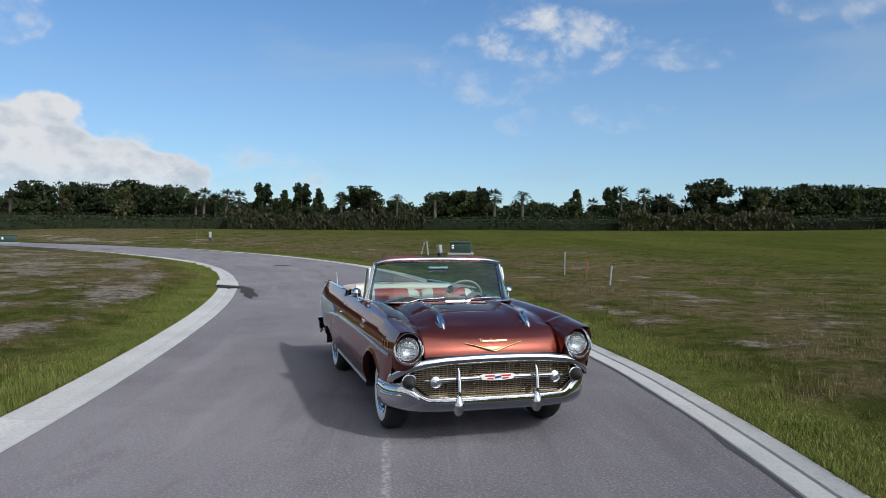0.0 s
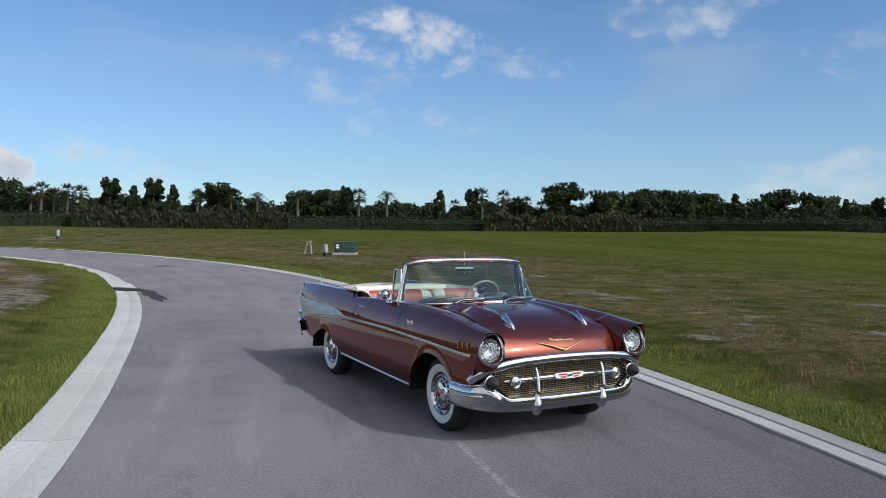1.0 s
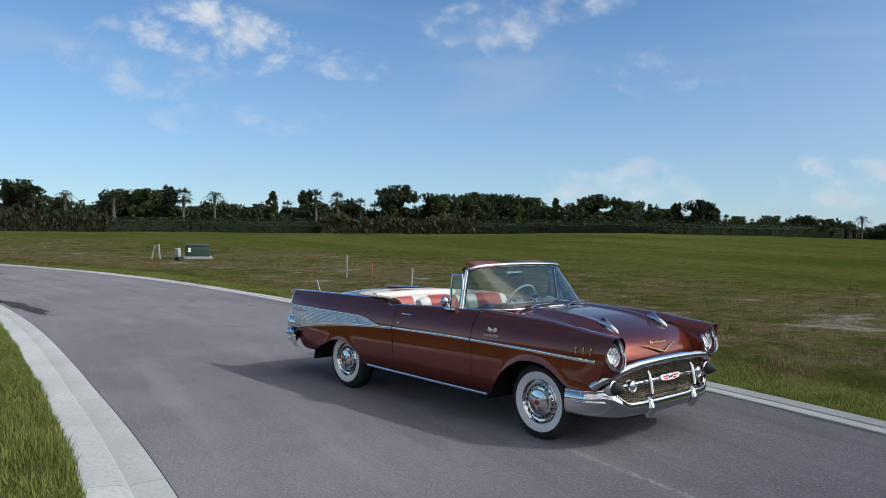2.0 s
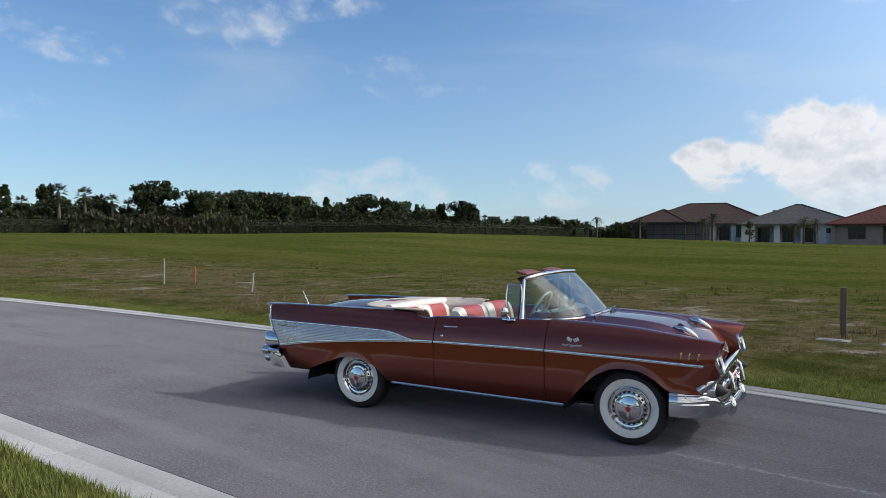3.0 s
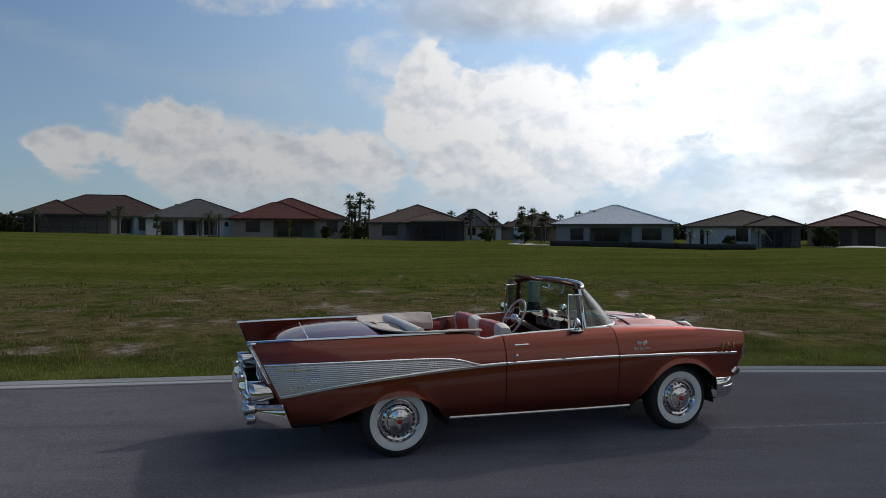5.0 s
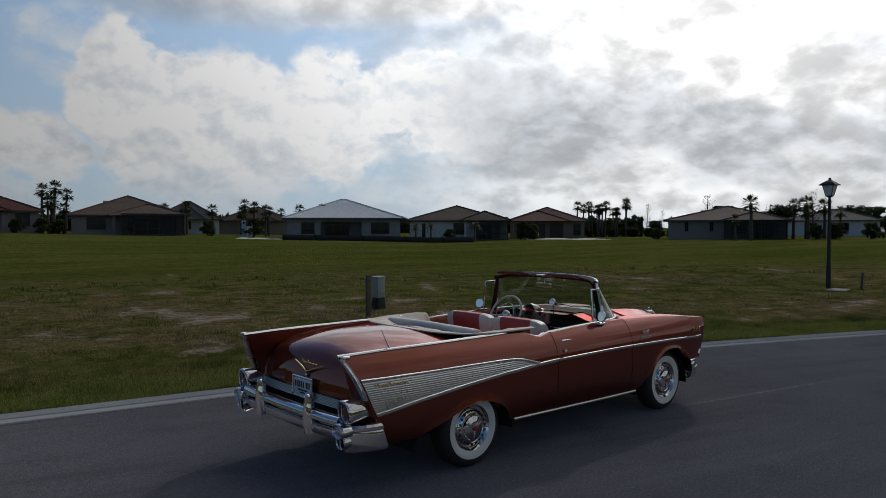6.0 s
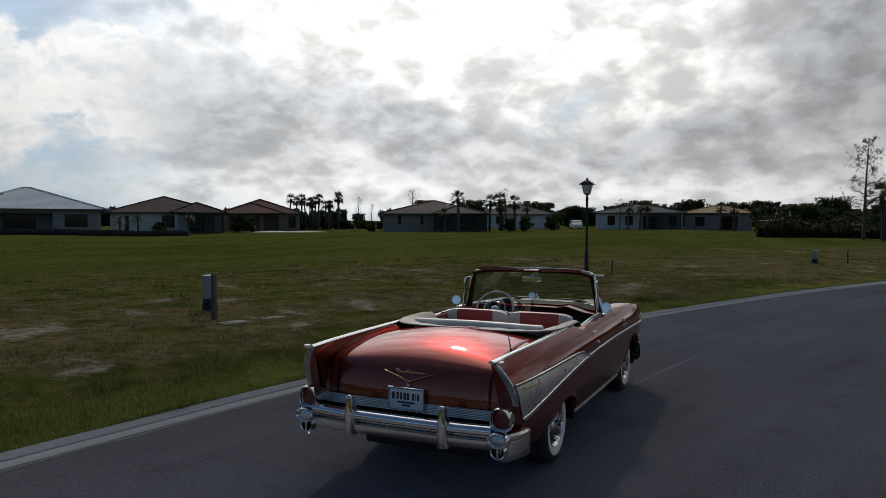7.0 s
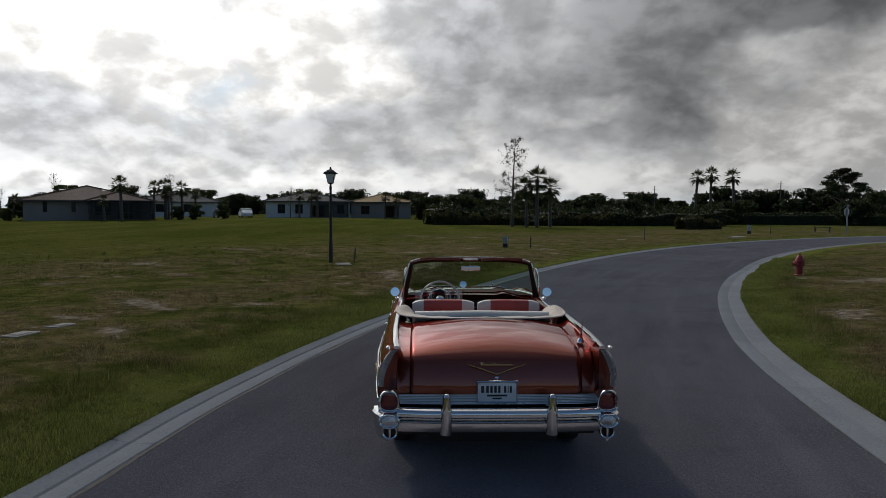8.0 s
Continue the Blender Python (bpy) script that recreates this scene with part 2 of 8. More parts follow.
def asphalt_material():
    m = bpy.data.materials.new("asphalt")
    m.use_nodes = True
    n = Nodes(m.node_tree)
    vec = n.add("ShaderNodeTexCoord").outputs["Object"]
    wide, blot = n.noise(vec, 0.22, 4.0, 0.6, 0.5), n.noise(vec, 0.8, 8.0, 0.70, 0.6)
    stone, speck = n.noise(vec, 38.0, 5.0, 0.78), n.noise(vec, 95.0, 2.0, 0.8)
    col = n.mix(n.span(wide, 0.35, 0.65), (0.0954, 0.0930, 0.0969, 1), (0.1220, 0.1196, 0.1228, 1))
    col = n.mix(n.math("MULTIPLY", n.span(blot, 0.50, 0.68), 0.5), col, (0.0720, 0.0696, 0.0727, 1))
    col = n.mix(n.math("MULTIPLY", n.span(stone, 0.47, 0.66), 0.75), col, (0.1838, 0.1799, 0.1815, 1))
    col = n.mix(n.math("MULTIPLY", n.span(speck, 0.52, 0.70), 0.7), col, (0.0391, 0.0383, 0.0399, 1))
    # long faint streaks that follow the bend
    off_c = n.add("ShaderNodeVectorMath", operation="ADD")
    n.put(off_c.inputs[0], vec), n.put(off_c.inputs[1], (18.8, 76.6, 0.0))
    part_c = n.add("ShaderNodeSeparateXYZ", Vector=off_c.outputs[0])
    far_c = n.add("ShaderNodeVectorMath", operation="LENGTH")
    n.put(far_c.inputs[0], off_c.outputs[0])
    round_c = n.add("ShaderNodeCombineXYZ", X=n.math("MULTIPLY", far_c.outputs["Value"], 1.6), Y=n.math("MULTIPLY", n.math("ARCTAN2", part_c.outputs[1], part_c.outputs[0]), 14.0), Z=0.0)
    streaks = n.noise(round_c.outputs[0], 1.0, 5.0, 0.65, 0.3)
    col = n.mix(n.math("MULTIPLY", n.span(streaks, 0.50, 0.72), 0.40), col, (0.165, 0.160, 0.162, 1))
    col = n.mix(n.math("MULTIPLY", n.span(streaks, 0.48, 0.30), 0.38), col, (0.062, 0.060, 0.062, 1))
    # old tyre scuffs
    cell = n.add("ShaderNodeTexVoronoi", feature="F1", Scale=0.42)
    n.put(cell.inputs["Vector"], vec)
    scuff = n.math("MULTIPLY", n.span(n.noise(n.scaled(vec, (3.0, 11.0, 3.0)), 1.0, 6.0, 0.75, 0.3), 0.60, 0.72), n.span(cell.outputs["Distance"], 0.42, 0.16))
    col = n.mix(n.math("MULTIPLY", scuff, 0.75), col, (0.0306, 0.0292, 0.0299, 1))
    # pale grit where a wheel was dragged
    sep = n.add("ShaderNodeSeparateXYZ", Vector=vec)
    side = n.math("ABSOLUTE", n.math("ADD", n.math("ADD", sep.outputs[1], n.math("MULTIPLY", sep.outputs[0], 0.214)), 0.47))
    drag = n.math("MULTIPLY", n.math("MULTIPLY", n.span(side, 0.05, 0.012), n.span(sep.outputs[0], 1.6, 1.9)), n.math("MULTIPLY", n.span(sep.outputs[0], 5.5, 3.6), n.span(n.noise(vec, 17.0, 4.0, 0.7), 0.42, 0.6)))
    col = n.mix(n.math("MULTIPLY", drag, 0.55), col, (0.26, 0.255, 0.25, 1))
    bsdf = n.add("ShaderNodeBsdfPrincipled", Roughness=0.95)
    bsdf.inputs["Specular IOR Level"].default_value = 0.04
    bsdf.inputs["Diffuse Roughness"].default_value = 1.0
    n.put(bsdf.inputs["Base Color"], col)
    col = n.mix(1.0, col, (1.21, 1.17, 1.24, 1), "MULTIPLY")
    n.put(bsdf.inputs["Base Color"], col)
    relief = n.add("ShaderNodeBump", Strength=1.0, Distance=0.007, Height=n.math("ADD", stone, n.math("MULTIPLY", speck, 0.5)))
    n.put(bsdf.inputs["Normal"], relief.outputs[0])
    n.add("ShaderNodeOutputMaterial", Surface=bsdf.outputs[0])
    return m


asphalt = asphalt_material()
asphalt_dark = material("damp_asphalt", [(0.030, 0.028, 0.028), (0.046, 0.043, 0.042)], 0.85, spec=0.08, matt=0.8, scales=(2.0, 40.0), bump=0.003, bump_scale=160.0)
concrete = material("concrete", [(0.290, 0.292, 0.290), (0.345, 0.347, 0.343), (0.215, 0.216, 0.212)], 0.95, scales=(0.9, 30.0), bump=0.004, bump_scale=60.0, vary=0.07, spec=0.04, matt=0.9)
old_concrete = material("old_concrete", [(0.15, 0.145, 0.135), (0.20, 0.195, 0.18), (0.10, 0.095, 0.085)], 0.95, scales=(2.0, 30.0), bump=0.004, bump_scale=60.0)
soil = material("tar_seam", [(0.03, 0.03, 0.03), (0.05, 0.048, 0.045)], 0.95, scales=(4.0, 40.0))


def lawn_tones(n, vec, off, bare):
    """Grass colour by place: lush at the kerb, dry and patchy further in, even far out."""
    patch = n.noise(vec, 0.13, 5.0, 0.62, 0.4)
    mid = n.noise(vec, 0.9, 7.0, 0.70, 0.3)
    green = n.mix(n.span(mid, 0.35, 0.65), (0.064, 0.076, 0.017, 1), (0.150, 0.142, 0.042, 1))
    dry = n.mix(n.span(n.noise(vec, 4.0, 5.0, 0.75), 0.38, 0.62), (0.185, 0.150, 0.074, 1), (0.104, 0.084, 0.040, 1))
    worn = n.math("MULTIPLY", n.span(off, 0.9, 2.4), n.span(off, 22.0, 8.0))
    dryness = n.math("ADD", n.math("ADD", n.math("MULTIPLY", worn, 0.10), n.math("MULTIPLY", bare, 0.25)), n.math("MULTIPLY", n.math("SUBTRACT", patch, 0.5), 1.0))
    col = n.mix(n.span(n.math("ADD", mid, dryness), 0.50, 0.68), green, dry)
    far = n.mix(n.span(n.noise(n.scaled(vec, (0.25, 1, 1)), 0.22, 5.0, 0.65), 0.38, 0.62), (0.070, 0.086, 0.016, 1), (0.112, 0.116, 0.028, 1))
    lush = n.mix(n.span(mid, 0.35, 0.65), (0.118, 0.142, 0.032, 1), (0.165, 0.172, 0.048, 1))
    col = n.mix(n.span(n.math("ADD", off, n.math("MULTIPLY", n.math("SUBTRACT", patch, 0.5), 1.5)), 1.2, 0.5), col, lush)
    return n.mix(n.span(off, 10.0, 26.0), col, far)


def ground_material():
    m = bpy.data.materials.new("lawn")
    m.use_nodes = True
    n = Nodes(m.node_tree)
    vec = n.add("ShaderNodeNewGeometry").outputs["Position"]
    off = n.add("ShaderNodeAttribute", attribute_name="verge").outputs["Fac"]
    bare = n.add("ShaderNodeAttribute", attribute_name="bare").outputs["Fac"]
    fine = n.noise(vec, 7.0, 6.0, 0.72)
    grain = n.noise(vec, 45.0, 4.0, 0.75)
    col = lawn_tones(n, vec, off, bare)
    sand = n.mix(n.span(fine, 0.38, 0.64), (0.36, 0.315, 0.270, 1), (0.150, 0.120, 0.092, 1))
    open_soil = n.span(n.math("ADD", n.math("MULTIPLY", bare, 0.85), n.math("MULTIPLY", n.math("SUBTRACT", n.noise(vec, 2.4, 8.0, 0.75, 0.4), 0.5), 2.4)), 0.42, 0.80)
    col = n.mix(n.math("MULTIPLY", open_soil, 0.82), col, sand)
    # dark specks by fine noise, weaker on open soil
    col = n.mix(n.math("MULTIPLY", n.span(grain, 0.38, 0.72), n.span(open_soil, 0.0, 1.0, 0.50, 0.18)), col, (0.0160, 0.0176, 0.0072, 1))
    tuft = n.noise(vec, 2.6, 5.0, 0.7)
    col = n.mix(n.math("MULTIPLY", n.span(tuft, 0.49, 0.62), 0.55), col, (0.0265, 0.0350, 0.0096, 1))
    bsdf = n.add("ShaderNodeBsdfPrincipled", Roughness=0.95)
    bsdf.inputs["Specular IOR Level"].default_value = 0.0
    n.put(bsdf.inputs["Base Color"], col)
    relief = n.add("ShaderNodeBump", Strength=1.0, Distance=0.09, Height=n.math("ADD", n.math("ADD", fine, tuft), n.math("MULTIPLY", grain, 0.5)))
    n.put(bsdf.inputs["Normal"], relief.outputs[0])
    n.add("ShaderNodeOutputMaterial", Surface=bsdf.outputs[0])
    return m


def blade_material():
    m = bpy.data.materials.new("grass_blades")
    m.use_nodes = True
    n = Nodes(m.node_tree)
    vec = n.add("ShaderNodeNewGeometry")
    off = n.add("ShaderNodeAttribute", attribute_name="verge").outputs["Fac"]
    bare = n.add("ShaderNodeAttribute", attribute_name="bare").outputs["Fac"]
    col = lawn_tones(n, vec.outputs["Position"], off, bare)
    col = n.add("ShaderNodeHueSaturation", Color=col, Value=n.span(vec.outputs["Random Per Island"], 0, 1, 0.55, 1.75, False)).outputs[0]
    bsdf = n.add("ShaderNodeBsdfPrincipled", Roughness=0.7)
    bsdf.inputs["Specular IOR Level"].default_value = 0.06
    n.put(bsdf.inputs["Base Color"], col)
    thin = n.add("ShaderNodeBsdfTranslucent")
    n.put(thin.inputs["Color"], col)
    mix = n.add("ShaderNodeMixShader", Fac=0.28)
    n.put(mix.inputs[1], bsdf.outputs[0]), n.put(mix.inputs[2], thin.outputs[0])
    n.add("ShaderNodeOutputMaterial", Surface=mix.outputs[0])
    return m


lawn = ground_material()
blades = blade_material()

# ---- ground, road, kerbs ----
CX, CY, R_OUT, R_IN = -18.8, -76.6, 81.3, 75.2
K_OUT, K_IN = 0.44, 0.55


def rise(az):
    """How far the lots climb above the street, by compass direction from the car."""
    return np.interp(np.mod(np.asarray(az) + 90.0, 360.0) - 90.0,
                     [-90, -35, -10, 0, 10, 25, 50, 60, 85, 97, 112, 122, 140, 165, 195, 270],
                     [0.0, 0.1, 0.1, 0.25, 0.45, 0.3, 0.05, 0.3, 1.25, 1.6, 1.9, 2.0, 1.4, 1.05, 0.9, 0.0])


def street_z(x, y):
    u = np.clip(-np.asarray(x, float) - 2.5, 0.0, 95.0)
    return 0.014 * u * u / (u + 4.0)


def turn_of(x, y):
    return np.degrees(np.arctan2(np.asarray(y, float) - CY, np.asarray(x, float) - CX))


def r_out(deg):
    """Outer edge of the asphalt: not quite a circle."""
    return R_OUT + np.interp(deg, [40, 54, 62, 68, 73, 75, 77, 78.5, 82, 87.5, 91, 95, 99, 103, 106, 113, 119, 126, 140], [-0.30, -0.28, -0.22, -0.12, 0.09, 0.12, 0.08, -0.04, -0.25, -0.52, -0.64, -0.98, -1.60, -2.40, -3.15, -4.6, -6.2, -8.4, -13.0])


def r_in(deg):
    return R_IN + np.interp(deg, [40, 54, 61.5, 63.5, 67.5, 71, 73, 74.5, 76, 78, 80, 83, 87, 91, 93, 95.3, 98.4, 101.8, 104.9, 108.5, 114, 119, 126, 140], [0.15, 0.05, 0.00, 0.13, 0.27, 0.32, 0.34, 0.27, 0.14, -0.04, -0.15, -0.25, -0.38, -0.58, -0.74, -0.99, -1.40, -2.20, -3.05, -3.9, -5.7, -7.2, -9.4, -14.0])


def verge_of(x, y):
    """Metres from the back of the nearer kerb; negative on the street."""
    r = np.hypot(np.asarray(x) - CX, np.asarray(y) - CY)
    a = turn_of(x, y)
    return np.maximum(r - (r_out(a) + K_OUT), (r_in(a) - K_IN) - r)


def ease(v, a, b):
    t = np.clip((np.asarray(v) - a) / (b - a), 0.0, 1.0)
    return t * t * (3 - 2 * t)


def ground_z(x, y):
    x, y = np.asarray(x, float), np.asarray(y, float)
    d = verge_of(x, y)
    far = np.hypot(x, y)
    lot = 0.016 + 0.144 * ease(d, 0.0, 2.5) + rise(np.degrees(np.arctan2(y, x))) * ease(far, 18, 78) * ease(d, 0.5, 16.0) * (1 - 0.9 * ease(far, 170, 400))
    bumps = 0.018 * np.sin(x * 0.9 + 1.3 * np.sin(y * 0.31)) * np.sin(y * 1.1 + 0.7) + 0.05 * np.sin(x * 0.21 + 2.0) * np.sin(y * 0.17)
    lot = lot + bumps * ease(d, 0.3, 3.0)
    return np.where(d > -0.02, lot, -0.16) + street_z(x, y)


def value_noise(x, y, seed):
    """Smooth noise 0..1 on a unit lattice."""
    xi, yi = np.floor(x).astype(np.int64), np.floor(y).astype(np.int64)
    fx, fy = x - xi, y - yi
    fx, fy = fx * fx * (3 - 2 * fx), fy * fy * (3 - 2 * fy)

    def cell(i, j):
        h = (i * 374761393 + j * 668265263 + seed * 1442695041) & 0x7FFFFFFF
        h = ((h ^ (h >> 13)) * 1274126177) & 0x7FFFFFFF
        return ((h ^ (h >> 16)) & 0xFFFF) / 65535.0

    a, b, c, d = cell(xi, yi), cell(xi + 1, yi), cell(xi, yi + 1), cell(xi + 1, yi + 1)
    return (a + (b - a) * fx) * (1 - fy) + (c + (d - c) * fx) * fy


def bareness(x, y):
    """How bare the ground lies, 0 grown to 1 sandy: worst a few metres in from the kerbs."""
    x, y = np.asarray(x, float), np.asarray(y, float)
    d = verge_of(x, y)
    inner = np.hypot(x - CX, y - CY) < (R_IN + R_OUT) / 2
    n = np.where(inner, 0.45, 0.24) * value_noise(x / 2.8 + 7, y / 1.5 + 3, 1) + np.where(inner, 0.30, 0.40) * value_noise(x / 1.0, y / 0.7, 2) + np.where(inner, 0.25, 0.36) * value_noise(x / 0.45, y / 0.4, 3)
    band = ease(d, 1.0, 2.2) * (1 - ease(d, np.where(inner, 9.0, 5.0), np.where(inner, 22.0, 16.0)))
    return np.clip((n - 0.63 + np.where(inner, 0.04 + 0.20 * ease(-x, -3.0, 5.0), 0.075) * band) * 5.0, 0, 1) * ease(d, 0.8, 1.6) * (1 - ease(d, 16, 30))


def mesh_from(name, verts, faces, smooth=False):
    me = bpy.data.meshes.new(name)
    me.from_pydata([tuple(v) for v in verts], [], [tuple(f) for f in faces])
    if smooth:
        me.shade_smooth()
    me.update()
    return me


def ring_point(r, a):
    return CX + r * np.cos(a), CY + r * np.sin(a)


near_angles = np.arange(48.0, 136.0, 0.3)
angles = np.radians(np.concatenate([np.arange(-180, 20, 5.0), np.arange(20, 48, 1.5), near_angles, np.arange(136, 180, 1.5)]))


def build_ground():
    inner = [0.5, 20, 35, 45] + [R_IN - K_IN - v for v in (24, 20, 17, 14.5, 12.5, 11, 9.7, 8.6, 7.6, 6.8, 6.1, 5.5, 4.9, 4.3, 3.8, 3.3, 2.8, 2.4, 2.0, 1.6, 1.2, 0.8, 0.5, 0.25)]
    edges = [R_IN - K_IN + 0.01, R_IN - K_IN + 0.03, (R_IN + R_OUT) / 2, R_OUT + K_OUT - 0.03, R_OUT + K_OUT - 0.01]
    outer = [R_OUT + K_OUT + v for v in (0.25, 0.5, 0.8, 1.2, 1.6, 2.0, 2.4, 2.8, 3.3, 3.8, 4.3, 4.9, 5.5, 6.1, 6.8, 7.6, 8.6, 9.7, 11, 12.5, 14.5, 17, 20.5, 24.5, 29, 34, 40, 46, 53, 60, 68, 77, 87, 98, 112, 130, 155, 190, 240, 320, 450, 700, 1200, 2200, 4000)]
    radii = np.array(inner + edges + outer)
    a, r = np.meshgrid(angles, radii)
    deg = np.degrees(a)
    near_road = np.exp(-(np.maximum(0.0, np.abs(r - (R_IN + R_OUT) / 2) - 9.0) / 36.0) ** 2)
    r = r + near_road * np.where(r < (R_IN + R_OUT) / 2, r_in(deg) - R_IN, r_out(deg) - R_OUT)
    x, y = ring_point(r, a)
    z = ground_z(x, y)
    rows, cols = r.shape
    verts = np.stack([x.ravel(), y.ravel(), z.ravel()], 1)
    faces = []
    for i in range(rows - 1):
        for j in range(cols):
            k = (j + 1) % cols
            faces.append((i * cols + j, i * cols + k, (i + 1) * cols + k, (i + 1) * cols + j)[::-1])
    me = mesh_from("ground", verts, faces, True)
    att = me.attributes.new("verge", "FLOAT", "POINT")
    att.data.foreach_set("value", verge_of(verts[:, 0], verts[:, 1]).astype(np.float32))
    att = me.attributes.new("bare", "FLOAT", "POINT")
    att.data.foreach_set("value", bareness(verts[:, 0], verts[:, 1]).astype(np.float32))
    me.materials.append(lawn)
    ob = new("ground", me)
    tagged(ob, "wide uneven lawn with worn sandy patches and green verges", "ground", kind="structure")
    return ob


def build_road():
    a, q = np.meshgrid(angles, np.linspace(0, 1, 9))
    lo, hi = r_in(np.degrees(a)) - 0.02, r_out(np.degrees(a)) + 0.02
    r = lo + (hi - lo) * q
    x, y = ring_point(r, a)
    z = street_z(x, y)
    rows, cols = r.shape
    faces = [(i * cols + j, (i + 1) * cols + j, (i + 1) * cols + (j + 1) % cols, i * cols + (j + 1) % cols)[::-1] for i in range(rows - 1) for j in range(cols)]
    me = mesh_from("road", np.stack([x.ravel(), y.ravel(), z.ravel()], 1), faces, True)
    me.materials.append(asphalt)
    tagged(new("road", me), "grey asphalt street curving between concrete kerbs", "road", kind="structure")


ground = build_ground()
build_road()

# ---- shaping helpers ----


def tidy(bm, angle=38):
    bmesh.ops.remove_doubles(bm, verts=bm.verts, dist=1e-5)
    bmesh.ops.recalc_face_normals(bm, faces=bm.faces)
    lim = radians(angle)
    for f in bm.faces:
        f.smooth = True
    for e in bm.edges:
        e.smooth = not (len(e.link_faces) == 2 and e.calc_face_angle(0) > lim)
    return bm


def part(name, bm, mat, parent, label="", angle=38, solid=0.0):
    """Links a bmesh as ONE mesh object under a thing or a part."""
    tidy(bm, angle)
    me = bpy.data.meshes.new(name)
    bm.to_mesh(me)
    bm.free()
    me.materials.append(mat)
    ob = new(name, me)
    ob.parent = parent
    if solid:
        mod = ob.modifiers.new("thickness", "SOLIDIFY")
        mod.thickness, mod.offset = solid, 0.0
    if label:
        ob["label"] = label
    return ob


def thing(name, label, category, m=None, group=""):
    ob = new(name)
    ob.empty_display_size = 0.2
    if m is not None:
        ob.matrix_world = m
    return tagged(ob, label, category, group)


def add_grid(bm, fn, us, vs, close_u=False):
    rows = [[bm.verts.new(fn(u, v)) for v in vs] for u in us]
    n = len(rows)
    for i in range(n if close_u else n - 1):
        a, b = rows[i], rows[(i + 1) % n]
        for j in range(len(vs) - 1):
            bm.faces.new((a[j], b[j], b[j + 1], a[j + 1]))
    return rows


def grid(fn, us, vs, close_u=False):
    bm = bmesh.new()
    add_grid(bm, fn, us, vs, close_u)
    return bm


def add_tube(bm, path, r, segs=8, flat=1.0, up=(0, 0, 1), closed=False):
    """A round or flattened bar along a path; r may be a list, flat squeezes it across."""
    pts = [Vector(p) for p in path]
    n = len(pts)
    rr = r if isinstance(r, (list, tuple)) else [r] * n
    rings = []
    for i, p in enumerate(pts):
        ahead = pts[(i + 1) % n] if closed else pts[min(i + 1, n - 1)]
        behind = pts[(i - 1) % n] if closed else pts[max(i - 1, 0)]
        t = (ahead - behind).normalized()
        side = t.cross(Vector(up))
        side = side.normalized() if side.length > 1e-4 else t.orthogonal().normalized()
        top = side.cross(t).normalized()
        rings.append([bm.verts.new(p + side * (math.cos(2 * math.pi * k / segs) * rr[i] * flat) + top * (math.sin(2 * math.pi * k / segs) * rr[i])) for k in range(segs)])
    for i in range(n if closed else n - 1):
        a, b = rings[i], rings[(i + 1) % n]
        for k in range(segs):
            bm.faces.new((a[k], a[(k + 1) % segs], b[(k + 1) % segs], b[k]))
    if not closed:
        bm.faces.new(rings[0])
        bm.faces.new(rings[-1])
    return bm


def tube(path, r, segs=8, flat=1.0, up=(0, 0, 1), closed=False):
    return add_tube(bmesh.new(), path, r, segs, flat, up, closed)


def add_lathe(bm, profile, segs, m, close=True):
    """Turns (radius, height) pairs round the local z axis."""
    rings = []
    for r, h in profile:
        if r < 1e-5:
            rings.append([bm.verts.new(m @ Vector((0, 0, h)))])
        else:
            rings.append([bm.verts.new(m @ Vector((r * math.cos(2 * math.pi * k / segs), r * math.sin(2 * math.pi * k / segs), h))) for k in range(segs)])
    for a, b in zip(rings, rings[1:]):
        for k in range(segs):
            j = (k + 1) % segs
            if len(a) == 1 and len(b) > 1:
                bm.faces.new((a[0], b[k], b[j]))
            elif len(b) == 1 and len(a) > 1:
                bm.faces.new((a[k], b[0], a[j]))
            elif len(a) > 1:
                bm.faces.new((a[k], b[k], b[j], a[j]))
    return bm


def lathe(profile, segs=24, m=Matrix.Identity(4)):
    return add_lathe(bmesh.new(), profile, segs, m)


def add_box(bm, sx, sy, sz, m=Matrix.Identity(4), bevel=0.0, segments=2):
    made = bmesh.ops.create_cube(bm, size=1.0, matrix=m @ Matrix.Diagonal((sx, sy, sz, 1)))
    if bevel:
        edges = list({e for v in made["verts"] for e in v.link_edges})
        bmesh.ops.bevel(bm, geom=edges, offset=bevel, segments=segments, profile=0.6, affect="EDGES")
    return bm


def box(sx, sy, sz, m=Matrix.Identity(4), bevel=0.0, segments=2):
    return add_box(bmesh.new(), sx, sy, sz, m, bevel, segments)


def add_plate(bm, outline, depth, m):
    """A flat outline (x, y) given a thickness along local z."""
    low = [bm.verts.new(m @ Vector((x, y, 0))) for x, y in outline]
    high = [bm.verts.new(m @ Vector((x, y, depth))) for x, y in outline]
    bm.faces.new(low[::-1])
    bm.faces.new(high)
    n = len(outline)
    for i in range(n):
        bm.faces.new((low[i], low[(i + 1) % n], high[(i + 1) % n], high[i]))
    return bm


def plate(outline, depth, m=Matrix.Identity(4)):
    return add_plate(bmesh.new(), outline, depth, m)


def curve(points, soft=0.03):
    """A smoothed run through (position, value) pairs."""
    xs, vs = zip(*points)

    def value(x):
        return float(np.mean(np.interp([x - 2 * soft, x - soft, x, x + soft, x + 2 * soft], xs, vs)))

    return value


def smooth01(t):
    t = min(1.0, max(0.0, t))
    return t * t * (3 - 2 * t)

# ---- the car ----


